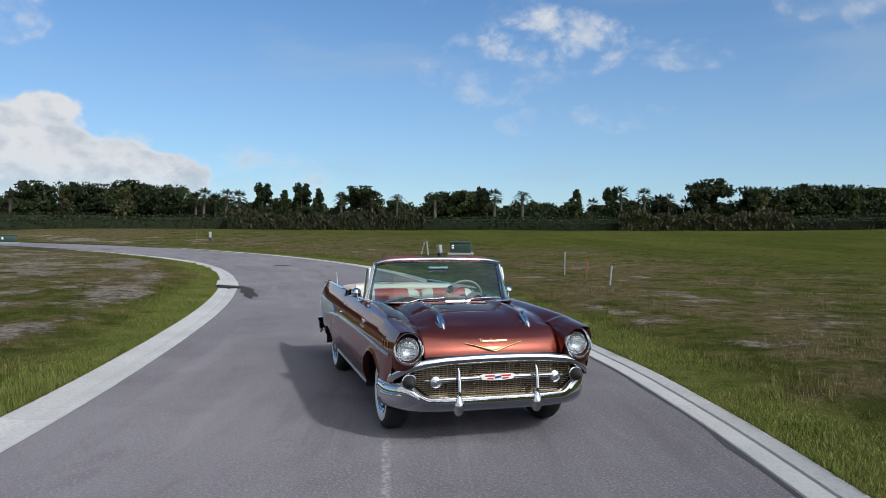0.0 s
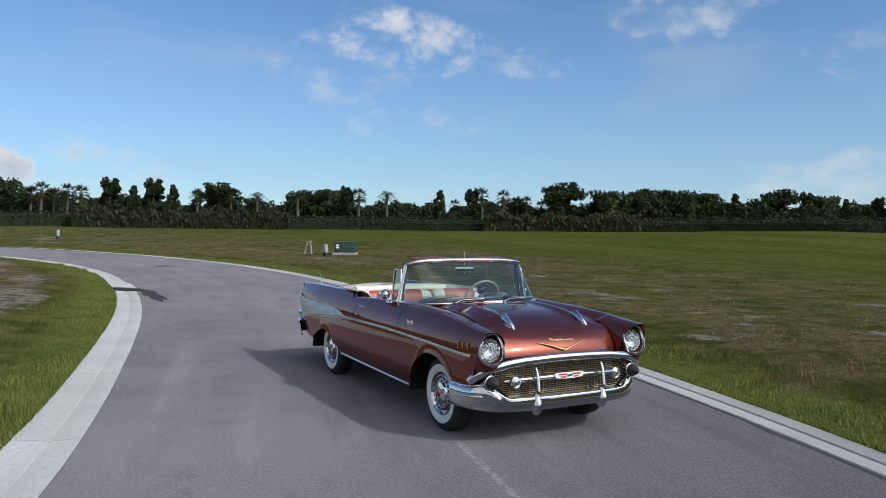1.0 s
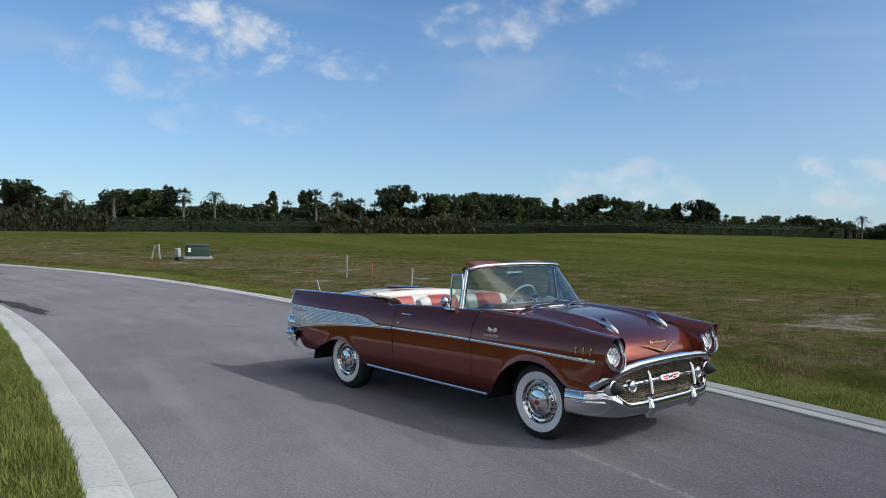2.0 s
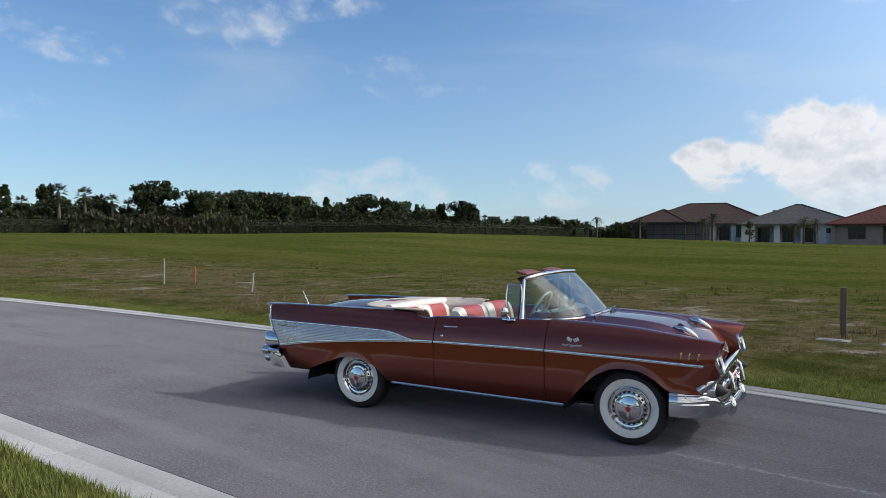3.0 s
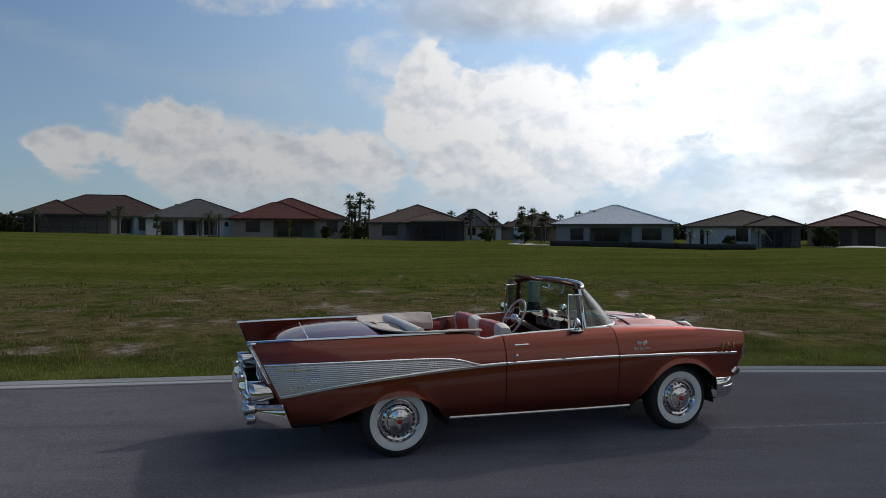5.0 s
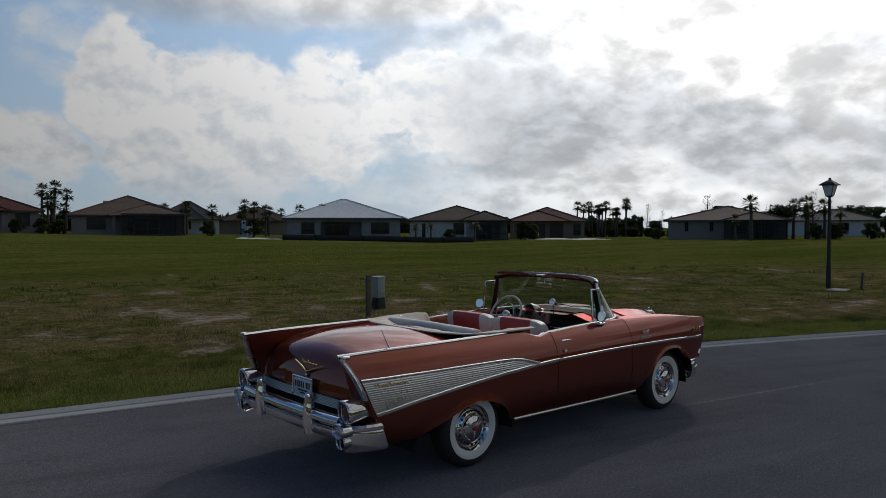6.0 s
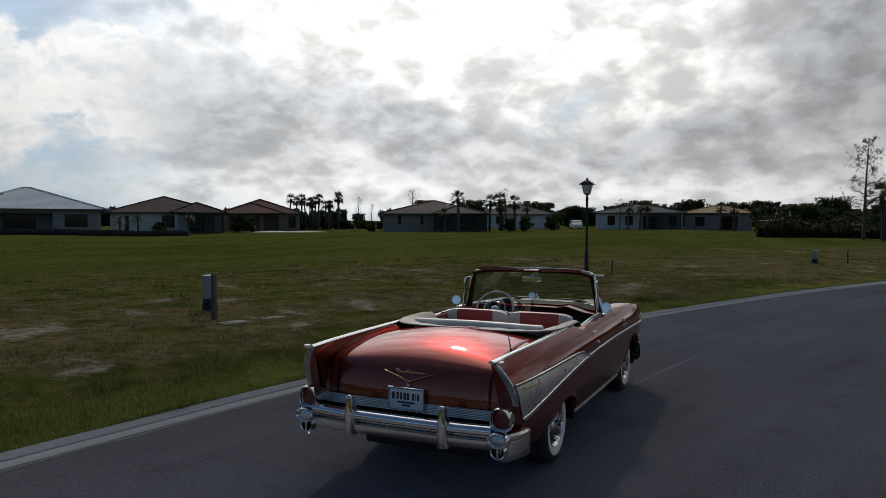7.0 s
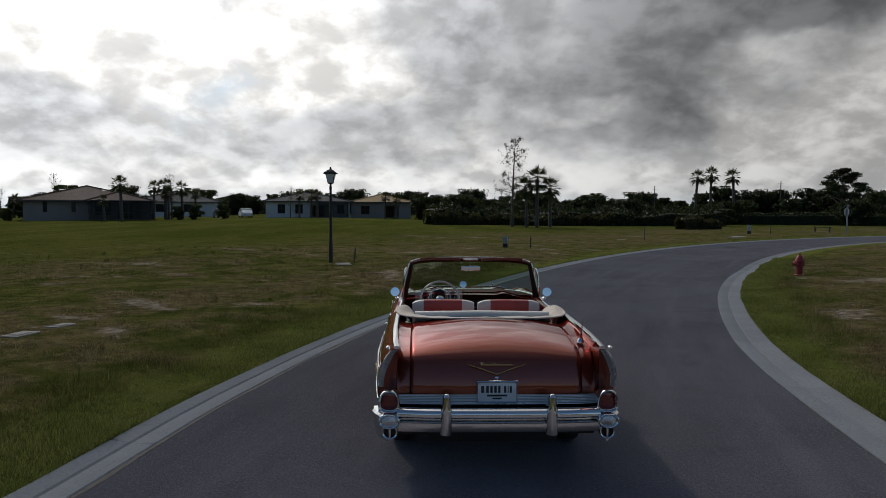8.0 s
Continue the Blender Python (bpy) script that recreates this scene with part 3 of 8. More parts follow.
def car_paint():
    m = bpy.data.materials.new("copper_paint")
    m.use_nodes = True
    n = Nodes(m.node_tree)
    vec = n.add("ShaderNodeTexCoord").outputs["Object"]
    flake = n.noise(vec, 900.0, 2.0, 0.7)
    wide = n.noise(vec, 2.0, 3.0, 0.5)
    col = n.mix(n.math("MULTIPLY", n.span(flake, 0.45, 0.75), 0.5), (0.172, 0.033, 0.0175, 1), (0.42, 0.116, 0.056, 1))
    col = n.mix(n.math("MULTIPLY", wide, 0.15), col, (0.15, 0.027, 0.014, 1))
    bsdf = n.add("ShaderNodeBsdfPrincipled", Metallic=0.90, Roughness=0.35)
    n.put(bsdf.inputs["Base Color"], col)
    bsdf.inputs["Coat Weight"].default_value, bsdf.inputs["Coat Roughness"].default_value, bsdf.inputs["Coat IOR"].default_value = 1.0, 0.03, 1.5
    bsdf.inputs["Specular Tint"].default_value = (0.50, 0.22, 0.16, 1)
    n.add("ShaderNodeOutputMaterial", Surface=bsdf.outputs[0])
    return m


paint = car_paint()
chrome = material("chrome", [(0.66, 0.67, 0.68), (0.60, 0.61, 0.62)], 0.05, 1.0, (5.0, 60.0), rough_vary=0.03)
ribbed = material("brushed_aluminium", [(0.62, 0.63, 0.63), (0.52, 0.53, 0.53)], 0.32, 1.0, (3.0, 80.0))
gold = material("gold_anodised", [(0.72, 0.52, 0.22), (0.62, 0.43, 0.16)], 0.25, 1.0)
bronze = material("dull_gold_mesh", [(0.42, 0.34, 0.23), (0.30, 0.24, 0.16)], 0.28, 1.0)
dark_chrome = material("weathered_chrome", [(0.42, 0.42, 0.41), (0.30, 0.30, 0.29)], 0.28, 0.6, (8.0, 90.0))
rubber = material("tyre_rubber", [(0.014, 0.014, 0.014), (0.024, 0.023, 0.022)], 0.8, scales=(6.0, 80.0), bump=0.001, bump_scale=200.0)
whitewall = material("whitewall", [(0.74, 0.73, 0.69), (0.66, 0.65, 0.60)], 0.6, scales=(9.0, 60.0))
black = material("black_metal", [(0.008, 0.008, 0.008), (0.016, 0.015, 0.014)], 0.7)
red_vinyl = material("red_vinyl", [(0.36, 0.055, 0.045), (0.29, 0.042, 0.036)], 0.45, scales=(6.0, 120.0), bump=0.0008, bump_scale=300.0)
brown_vinyl = material("brown_vinyl", [(0.17, 0.045, 0.035), (0.13, 0.035, 0.028)], 0.5, scales=(6.0, 120.0))
fascia_maroon = material("maroon_fascia", [(0.035, 0.012, 0.010), (0.05, 0.016, 0.012)], 0.75, spec=0.12)
white_vinyl = material("ivory_vinyl", [(0.62, 0.59, 0.53), (0.52, 0.50, 0.45)], 0.5, scales=(6.0, 120.0), bump=0.0008, bump_scale=300.0)
tan_cloth = material("tan_vinyl", [(0.46, 0.40, 0.345), (0.37, 0.32, 0.275)], 0.7, scales=(5.0, 90.0), bump=0.003, bump_scale=14.0)
carpet = material("dark_red_carpet", [(0.06, 0.012, 0.010), (0.035, 0.009, 0.008)], 0.95, scales=(6.0, 150.0), bump=0.002, bump_scale=300.0)
lens_red = material("red_lens", [(0.16, 0.006, 0.006), (0.10, 0.004, 0.004)], 0.12, scales=(20.0, 90.0), coat=0.6)
lamp_glass = material("lamp_lens", [(0.62, 0.64, 0.66), (0.36, 0.38, 0.40)], 0.12, 0.9, (14.0, 70.0), coat=0.8, bump=0.006, bump_scale=45.0)
dash_beige = material("silver_beige_panel", [(0.40, 0.37, 0.33), (0.33, 0.30, 0.27)], 0.4, 0.3)
enamel_white = material("white_enamel", [(0.78, 0.77, 0.74), (0.72, 0.71, 0.68)], 0.3)
enamel_red = material("red_enamel", [(0.42, 0.02, 0.02), (0.34, 0.015, 0.015)], 0.3)
enamel_blue = material("blue_enamel", [(0.03, 0.06, 0.24), (0.025, 0.05, 0.2)], 0.3)
plate_paint = material("plate_paint", [(0.66, 0.68, 0.70), (0.58, 0.60, 0.62)], 0.4)
ink = material("dark_ink", [(0.02, 0.022, 0.026), (0.03, 0.03, 0.03)], 0.6)
ivory_plastic = material("ivory_plastic", [(0.55, 0.52, 0.46), (0.48, 0.45, 0.40)], 0.3)
mirror_face = material("mirror_face", [(0.85, 0.87, 0.88), (0.82, 0.84, 0.86)], 0.02, 1.0, rough_vary=0.01)
badge_silver = material("badge_silver", [(0.66, 0.66, 0.65), (0.58, 0.58, 0.57)], 0.4, 0.3)
clear_lens = glass("clear_lens", (0.95, 0.97, 0.97), 0.03)
screen_glass = glass("windscreen_glass", (0.52, 0.66, 0.59))

half_width = curve([(-2.9, 0.84), (-2.75, 0.86), (-2.5, 0.895), (-2.0, 0.92), (-1.0, 0.928), (0.0, 0.93), (1.0, 0.93), (1.8, 0.92), (2.1, 0.90), (2.3, 0.86)], 0.08)
top_edge = curve([(-3, 1.055), (-2.73, 1.06), (-2.32, 1.07), (-1.21, 1.075), (-0.98, 1.08), (-0.80, 1.06), (-0.64, 1.00), (-0.50, 1.025), (-0.12, 1.04), (0.33, 1.052), (0.72, 1.058), (0.94, 1.055), (1.46, 1.035), (1.76, 1.015), (1.97, 0.99), (2.23, 0.955), (2.5, 0.93)], 0.022)
low_edge = curve([(-3, 0.38), (-2.13, 0.38), (-2.07, 0.39), (-1.96, 0.43), (-1.79, 0.49), (-1.63, 0.55), (-1.49, 0.572), (-1.35, 0.56), (-1.19, 0.50), (-1.10, 0.42), (-1.06, 0.34), (-0.5, 0.33), (0.4, 0.315), (0.88, 0.31), (0.93, 0.35), (0.98, 0.42), (1.08, 0.53), (1.18, 0.62), (1.31, 0.685), (1.43, 0.70), (1.58, 0.685), (1.71, 0.62), (1.78, 0.56), (1.83, 0.53), (2.4, 0.53)], 0.012)
hood_mid = curve([(0.3, 1.09), (0.85, 1.088), (1.3, 1.072), (1.6, 1.045), (1.8, 1.0), (1.95, 0.945)], 0.04)
trim_line = curve([(-2.9, 0.60), (-2.52, 0.63), (-2.29, 0.66), (-2.01, 0.69), (-1.73, 0.72), (-1.19, 0.765), (-0.76, 0.79), (-0.47, 0.80), (0.41, 0.806), (0.69, 0.803), (1.43, 0.79), (2.12, 0.765)], 0.05)
spear_line = curve([(-2.9, 0.892), (-2.63, 0.89), (-1.74, 0.882), (-1.19, 0.876), (-1.02, 0.868), (-0.90, 0.848), (-0.80, 0.815), (-0.72, 0.797)], 0.03)


def side_y(x, z):
    low, high = max(0.0, (0.62 - z) / 0.3), max(0.0, (z - 0.80) / 0.25)
    return half_width(x) - 0.07 * low * low - 0.108 * min(high, 1.25) ** 2


def lean(x, z):
    """The rear ends rake back with height, the front ends forward."""
    return x - 0.48 * smooth01((-x - 2.0) / 0.6) * (z - 0.85) + 0.34 * smooth01((x - 1.9) / 0.26) * (z - 0.75)


deck_curve = [(-1.20, 1.085), (-1.45, 1.105), (-1.75, 1.112), (-2.0, 1.100), (-2.18, 1.075), (-2.32, 1.040), (-2.42, 0.990), (-2.485, 0.925), (-2.52, 0.85), (-2.545, 0.77), (-2.555, 0.70), (-2.55, 0.60)]


def deck_at(t):
    """A point of the boot lid's middle line, from its front (0) to its lower rear edge (1)."""
    ts = np.linspace(0, 1, len(deck_curve))
    s = [t - 0.03, t, t + 0.03]
    return float(np.mean(np.interp(s, ts, [p[0] for p in deck_curve]))), float(np.mean(np.interp(s, ts, [p[1] for p in deck_curve])))


def hood_z(x, y):
    a = abs(y)
    ridge = 0.022 * math.exp(-((a - 0.39) / 0.055) ** 2) * smooth01((1.95 - x) / 0.3)
    return hood_mid(x) + ridge - 0.012 * (a / 0.6) ** 2 - 0.022 * smooth01((a - 0.46) / 0.14)


hood_nose = [(1.85, None), (1.93, 0.957), (2.02, 0.915), (2.085, 0.868), (2.125, 0.82), (2.145, 0.775), (2.15, 0.725)]


def hood_point(t, y):
    """t 0 at the windscreen, 1 at the nose's lower edge."""
    if t < 0.7:
        x = 1.04 + (1.85 - 1.04) * t / 0.7
        return x, hood_z(x, y)
    k = (t - 0.7) / 0.3 * (len(hood_nose) - 1)
    zs = [hood_z(1.85, y)] + [z - 0.012 * (abs(y) / 0.6) ** 2 for _, z in hood_nose[1:]]
    xs = [p[0] for p in hood_nose]
    i = np.arange(len(xs))
    s = [k - 0.35, k, k + 0.35]
    bow = 0.045 * (abs(y) / 0.6) ** 2.2 * smooth01((t - 0.7) / 0.2)
    return float(np.mean(np.interp(s, i, xs))) - bow, float(np.mean(np.interp(s, i, zs)))


def steps(a, b, step):
    n = max(2, int(round(abs(b - a) / step)) + 1)
    return list(np.linspace(a, b, n))


def body_side(s, x0, x1, kind):
    """One outer panel on side s (+1 left, -1 right), from station x0 to x1."""
    ups = list(np.linspace(0, 1, 15))

    def skin(x, u):
        z0, z1 = low_edge(x), top_edge(x)
        if u == "lip":
            return Vector((lean(x, z0), s * (side_y(x, z0) - 0.05), z0 + 0.012))
        if u == "edge":
            return Vector((lean(x, z0), s * (side_y(x, z0) - 0.004), z0 - 0.004))
        z = z0 + (z1 - z0) * u
        swell = 0.012 * math.exp(-((z - z0) / 0.03) ** 2) * smooth01((z0 - 0.36) / 0.1)
        return Vector((lean(x, z), s * (side_y(x, z) + swell), z))

    def over_top(x, k):
        z1 = top_edge(x)
        y1 = side_y(x, z1)
        if kind == "fender":
            inner_y = 0.622
            q = (k + 1) / 8
            nose = float(np.interp(x, [1.80, 1.87, 1.95, 2.03, 2.08, 2.165], [hood_z(1.80, 0.6), 0.972, 0.938, 0.895, 0.862, 0.80]))
            zi = min(hood_z(x, 0.6) if x < 1.80 else nose, z1 - 0.005)
            front = smooth01((x - 1.75) / 0.3)
            if q <= 1:
                soft = z1 + (zi - z1) * smooth01(q) + 0.022 * math.sin(math.pi * q)
                round_ = zi + (z1 + 0.012 * math.sin(math.pi * q) - zi) * math.sqrt(max(0.0, 1 - q ** 2.6))
                z = soft + (round_ - soft) * front
                y = y1 + (inner_y - y1) * q
                return Vector((lean(x, z), s * y, z))
            z = zi - {8: 0.03, 9: 0.08, 10: 0.14}[k]
            return Vector((lean(x, z), s * (inner_y - 0.003 * (k - 7)), z))
        if kind == "door" or x > -1.2:
            ledge = [(0.012, 0.012), (0.03, 0.014), (0.05, 0.013), (0.075, 0.004), (0.085, -0.015), (0.09, -0.03), (0.10, -0.15), (0.10, -0.30), (0.10, -0.45)][k]
            return Vector((lean(x, z1), s * (y1 - ledge[0]), z1 + ledge[1]))
        t = (-1.2 - x) / (2.62 - 1.2)
        along = smooth01(t) * 0.35 + t * 0.65
        dx, dz = deck_at(along)
        flat = smooth01((0.75 - along) / 0.4)
        lo = Vector((dx + 0.025 * smooth01((along - 0.45) / 0.3), 0.652, dz - 0.062 * flat))
        hi = Vector((lean(x, z1), y1 - 0.03, z1 - 0.002))
        q = [0.0, 0.12, 0.26, 0.40, 0.52, 0.64, 0.76, 0.88, 1.0][k]
        crease = Vector((lo.x + 0.012 * (1 - flat), 0.766, lo.z - 0.016 * flat))
        hold = 0.4 + 2.2 * smooth01(t * 1.3)
        wa, wb, wc = (1 - q) ** 2, 2 * q * (1 - q) * hold, q * q
        p = (hi * wa + crease * wb + lo * wc) / (wa + wb + wc)
        return Vector((p.x, s * p.y, p.z))

    tops = 11 if kind == "fender" else 9
    order = ["lip", "edge"] + ups + [("t", k) for k in range(tops)]

    def fn(x, v):
        return over_top(x, v[1]) if isinstance(v, tuple) else skin(x, v)

    return grid(fn, steps(x0, x1, 0.02), order)


def strip_along(xs, line, s, r_up, r_out, shift=0.0):
    return tube([(lean(x, line(x)), s * (side_y(x, line(x)) + shift), line(x)) for x in xs], r_up, 8, r_out / r_up)


def scribble(start, length, high):
    """Stations of a flowing stroke that stands in for a maker's script."""
    out = []
    for k in range(64):
        t = k / 63
        tall = high * (1.0 if t < 0.12 or 0.42 < t < 0.5 else 0.45)
        out.append((start + length * (t + 0.012 * math.sin(k * 1.15)), tall * (0.5 + 0.5 * math.cos(k * 1.15)) - high * 0.2))
    return out


def lettering(way, text, size, place, mat, parent, label):
    """Raised letters in the built-in font, as one badge."""
    cu = bpy.data.curves.new("letters", "FONT")
    cu.body, cu.size, cu.align_x, cu.extrude, cu.shear = text, size, "CENTER", 0.003, 0.35
    source = bpy.data.objects.new("letters", cu)
    me = bpy.data.meshes.new_from_object(source)
    bpy.data.objects.remove(source)
    me.transform(place @ way)
    me.materials.clear()
    me.materials.append(mat)
    ob = new("script_badge", me)
    ob.parent = parent
    ob["label"] = label
    return ob


def build_wheel(x, s, car):
    y = s * 0.735
    axle = Matrix.Translation((x, y, 0.335)) @ Matrix.Rotation(-radians(90) * s, 4, "X")
    wheel = part("wheel", lathe([(0.19, -0.08), (0.20, -0.085), (0.19, 0.06), (0.185, 0.065)], 32, axle), black, car)
    part("tyre", lathe([(0.19, -0.085), (0.25, -0.102), (0.31, -0.085), (0.332, -0.055), (0.335, -0.02), (0.335, 0.03), (0.331, 0.058), (0.312, 0.086), (0.275, 0.100), (0.262, 0.1015)], 48, axle), rubber, wheel, "black tyre with a white sidewall")
    part("whitewall", lathe([(0.2625, 0.1005), (0.261, 0.1035), (0.235, 0.1045), (0.205, 0.096), (0.190, 0.084)], 48, axle), whitewall, wheel, "white sidewall band")
    part("rim", lathe([(0.192, 0.07), (0.196, 0.092), (0.190, 0.098), (0.183, 0.090), (0.172, 0.074), (0.150, 0.070)], 48, axle), chrome, wheel, "chrome trim ring")
    cap = lathe([(0.160, 0.068), (0.152, 0.082), (0.128, 0.092), (0.122, 0.086), (0.108, 0.088), (0.100, 0.104), (0.06, 0.116), (0.035, 0.120), (0.0, 0.121)], 48, axle)
    hub = part("hubcap", cap, chrome, wheel, "slotted chrome hubcap")
    for k in range(20):
        a = 2 * math.pi * k / 20
        part("cooling_slot", box(0.017, 0.020, 0.014, axle @ Matrix.Rotation(a, 4, "Z") @ Matrix.Translation((0.142, 0, 0.084))), black, wheel)
    spin = bmesh.new()
    for k in range(3):
        m = axle @ Matrix.Rotation(2 * math.pi * k / 3 + 0.5, 4, "Z") @ Matrix.Translation((0.045, 0, 0.122))
        add_box(spin, 0.075, 0.026, 0.014, m, 0.005, 2)
    part("spinner", spin, chrome, wheel)
    part("hub_emblem", lathe([(0.023, 0.122), (0.023, 0.131), (0.015, 0.134), (0, 0.135)], 24, axle), enamel_red, wheel, "red hub emblem")


def build_car():
    car = thing("convertible_car", "open 1950s copper-red convertible with chrome trim, tail fins and whitewall tyres", "car")
    gap = 0.004
    for s in (-1, 1):
        fender = part("front_fender", body_side(s, 0.70 + gap, 2.165, "fender"), paint, car)
        door = part("door", body_side(s, -0.475 + gap, 0.70 - gap, "door"), paint, car)
        quarter = part("rear_quarter", body_side(s, -2.62, -0.475 - gap, "quarter"), paint, car)
        # panel that closes the fin's rear end down to the bumper
        def tail_panel(v, u):
            z = 0.50 + (top_edge(-2.62) - 0.50) * v
            outer_p = Vector((lean(-2.62, z), side_y(-2.62, z), z))
            tip = Vector((lean(-2.62, top_edge(-2.62)), side_y(-2.62, top_edge(-2.62)) - 0.03, top_edge(-2.62) - 0.002))
            foot = Vector((-2.55, 0.768, 0.50 + 0.1 * v))
            inner_p = foot.lerp(tip, v)
            p = outer_p.lerp(inner_p, u)
            return Vector((p.x - 0.02 * math.sin(math.pi * u) * (1 - 0.7 * v), s * p.y, p.z))
        part("tail_panel", grid(tail_panel, steps(0, 1, 0.06), steps(0, 1, 0.2)), paint, quarter)
        # seams behind the gaps, and inner wheel houses
        part("door_seam", grid(lambda z, x: Vector((x, s * (side_y(x, z) - 0.012), z)), steps(0.33, 1.02, 0.06), [-0.49, -0.46]), black, door)
        part("door_seam", grid(lambda z, x: Vector((x, s * (side_y(x, z) - 0.012), z)), steps(0.33, 1.04, 0.06), [0.685, 0.715]), black, door)
        for panel, x0, x1 in ((quarter, -2.12, -1.0), (fender, 0.86, 1.86)):
            bm = bmesh.new()
            xm, hw = (x0 + x1) / 2, (x1 - x0) / 2 - 0.01
            add_grid(bm, lambda a, y: Vector((xm + hw * math.cos(a), s * y, 0.26 + 0.40 * math.sin(a))), steps(0, math.pi, 0.2), [0.45, 0.86])
            add_grid(bm, lambda a, q: Vector((xm + hw * math.cos(a) * q, s * 0.5, 0.26 + 0.40 * math.sin(a) * q)), steps(0, math.pi, 0.2), [0.02, 1.0])
            part("wheel_house", bm, black, panel, "black wheel house")
        # bright work on the flanks
        part("side_moulding", strip_along(steps(0.705, 2.09, 0.05), trim_line, s, 0.014, 0.008, 0.004), chrome, fender)
        part("side_moulding", strip_along(steps(-0.47, 0.695, 0.05), trim_line, s, 0.014, 0.008, 0.004), chrome, door)
        part("lower_spear_moulding", strip_along(steps(-2.60, -0.48, 0.05), trim_line, s, 0.017, 0.009, 0.006), chrome, quarter)
        part("upper_spear_moulding", strip_along(steps(-2.60, -0.735, 0.03), spear_line, s, 0.012, 0.008, 0.006), chrome, quarter)

        def rib_panel(x, v):
            z = trim_line(x) + (max(spear_line(x), trim_line(x) + 0.004) - trim_line(x)) * v
            wave = 0.0035 * abs(math.sin(z * math.pi / 0.0165))
            return Vector((lean(x, z), s * (side_y(x, z) + 0.005 + wave), z))

        part("ribbed_panel", grid(rib_panel, steps(-2.60, -0.76, 0.045), list(np.linspace(0, 1, 100))), ribbed, quarter, "horizontally ribbed aluminium insert", 80)
        part("script_badge", tube([(lean(x, 0.845), s * (side_y(x, 0.845) + 0.014), 0.842 + hop) for x, hop in scribble(-2.52, 0.30, 0.026)], 0.0035, 6), gold, quarter, "dark gold script badge")
        part("fin_cap", tube([(lean(x, top_edge(x)) - (0.012 if x < -2.6 else 0), s * (side_y(x, top_edge(x)) - 0.016), top_edge(x) + 0.004) for x in steps(-2.63, -1.02, 0.06)], 0.013, 8, 1.9), chrome, quarter, "chrome fin cap")
        part("fin_tip", lathe([(0.0, -0.012), (0.011, -0.008), (0.016, 0.0), (0.015, 0.03), (0.010, 0.06)], 12, Matrix.Translation((-2.735, s * 0.805, 1.062)) @ Matrix.Rotation(radians(90), 4, "Y")), chrome, quarter)
        def fin_blade(v, k):
            z = 0.745 + (1.050 - 0.745) * v
            wide = 0.094 - 0.054 * v
            o, back = [(0.004, -0.010), (0.006, 0.016), (-0.012, 0.024), (-wide * 0.5, 0.020), (-wide + 0.012, 0.016), (-wide, 0.006), (-wide, -0.016)][k]
            return Vector((lean(-2.62, z) - back, s * (side_y(-2.62, z) + o), z))
        blade_trim = part("fin_blade", grid(fin_blade, steps(0, 1, 0.08), list(range(7))), dark_chrome, quarter, "grey metal blade on the fin's rear edge")
        part("blade_edge", tube([(lean(-2.62, z) - 0.014, s * (side_y(-2.62, z) + 0.004), z) for z in steps(0.745, 1.052, 0.05)], 0.006, 8), chrome, blade_trim)
        part("rocker_moulding", tube([(x, s * (side_y(x, low_edge(x)) + 0.002), low_edge(x) - 0.004) for x in steps(-1.0, 0.86, 0.1)], 0.013, 6, 0.7), ribbed, car)
        part("belt_moulding", tube([(x, s * (side_y(x, top_edge(x)) - 0.05), top_edge(x) + 0.014) for x in steps(-1.0, 0.40, 0.03)], 0.008, 6, 1.8), chrome, car)
        handle = part("door_handle", tube([(-0.38, s * 0.862, 0.952), (-0.37, s * 0.882, 0.955), (-0.33, s * 0.888, 0.957), (-0.24, s * 0.886, 0.957), (-0.215, s * 0.872, 0.955)], [0.012, 0.012, 0.009, 0.008, 0.005], 10), chrome, door, "chrome door handle")
        part("lock_button", lathe([(0.017, 0), (0.017, 0.012), (0.011, 0.018), (0, 0.02)], 16, Matrix.Translation((-0.375, s * (side_y(-0.375, 0.865)), 0.865)) @ Matrix.Rotation(-radians(90) * s, 4, "X")), chrome, handle)
        for k in range(3):
            x = 1.915 + 0.062 * k
            part("gill_ornament", box(0.014, 0.012, 0.062, Matrix.Translation((lean(x, 0.845), s * (side_y(x, 0.845) + 0.004), 0.845)) @ Matrix.Rotation(radians(8), 4, "Y"), 0.005), gold, fender, "gold fender ornament")
        flags = bmesh.new()
        for d in (-1, 1):
            m = Matrix.Translation((0.965 + 0.032 * d, s * (side_y(0.965, 0.915) + 0.004), 0.918)) @ Matrix.Rotation(radians(-24) * d, 4, "Y")
            for i in range(3):
                for j in range(2):
                    add_box(flags, 0.015, 0.006 + 0.003 * ((i + j) % 2), 0.015, m @ Matrix.Translation(((i - 1) * 0.017, 0, (j - 0.5) * 0.017)), 0.002, 1)
        part("crossed_flags_badge", flags, badge_silver, fender, "silver crossed-flags badge")
        along_x = Matrix(((1, 0, 0, 0), (0, 0, -1, 0), (0, 1, 0, 0), (0, 0, 0, 1))) if s < 0 else Matrix(((-1, 0, 0, 0), (0, 0, 1, 0), (0, 1, 0, 0), (0, 0, 0, 1)))
        lettering(along_x, "Fuel Injection", 0.034, Matrix.Translation((0.955, s * (side_y(0.95, 0.868) + 0.001), 0.858)), badge_silver, fender, "silver script badge")
        # mirrors
        mirror = part("door_mirror", tube([(0.30, s * 0.835, 1.055), (0.31, s * 0.845, 1.075), (0.285, s * 0.852, 1.11)], [0.022, 0.011, 0.008], 10), chrome, car, "round chrome door mirror")
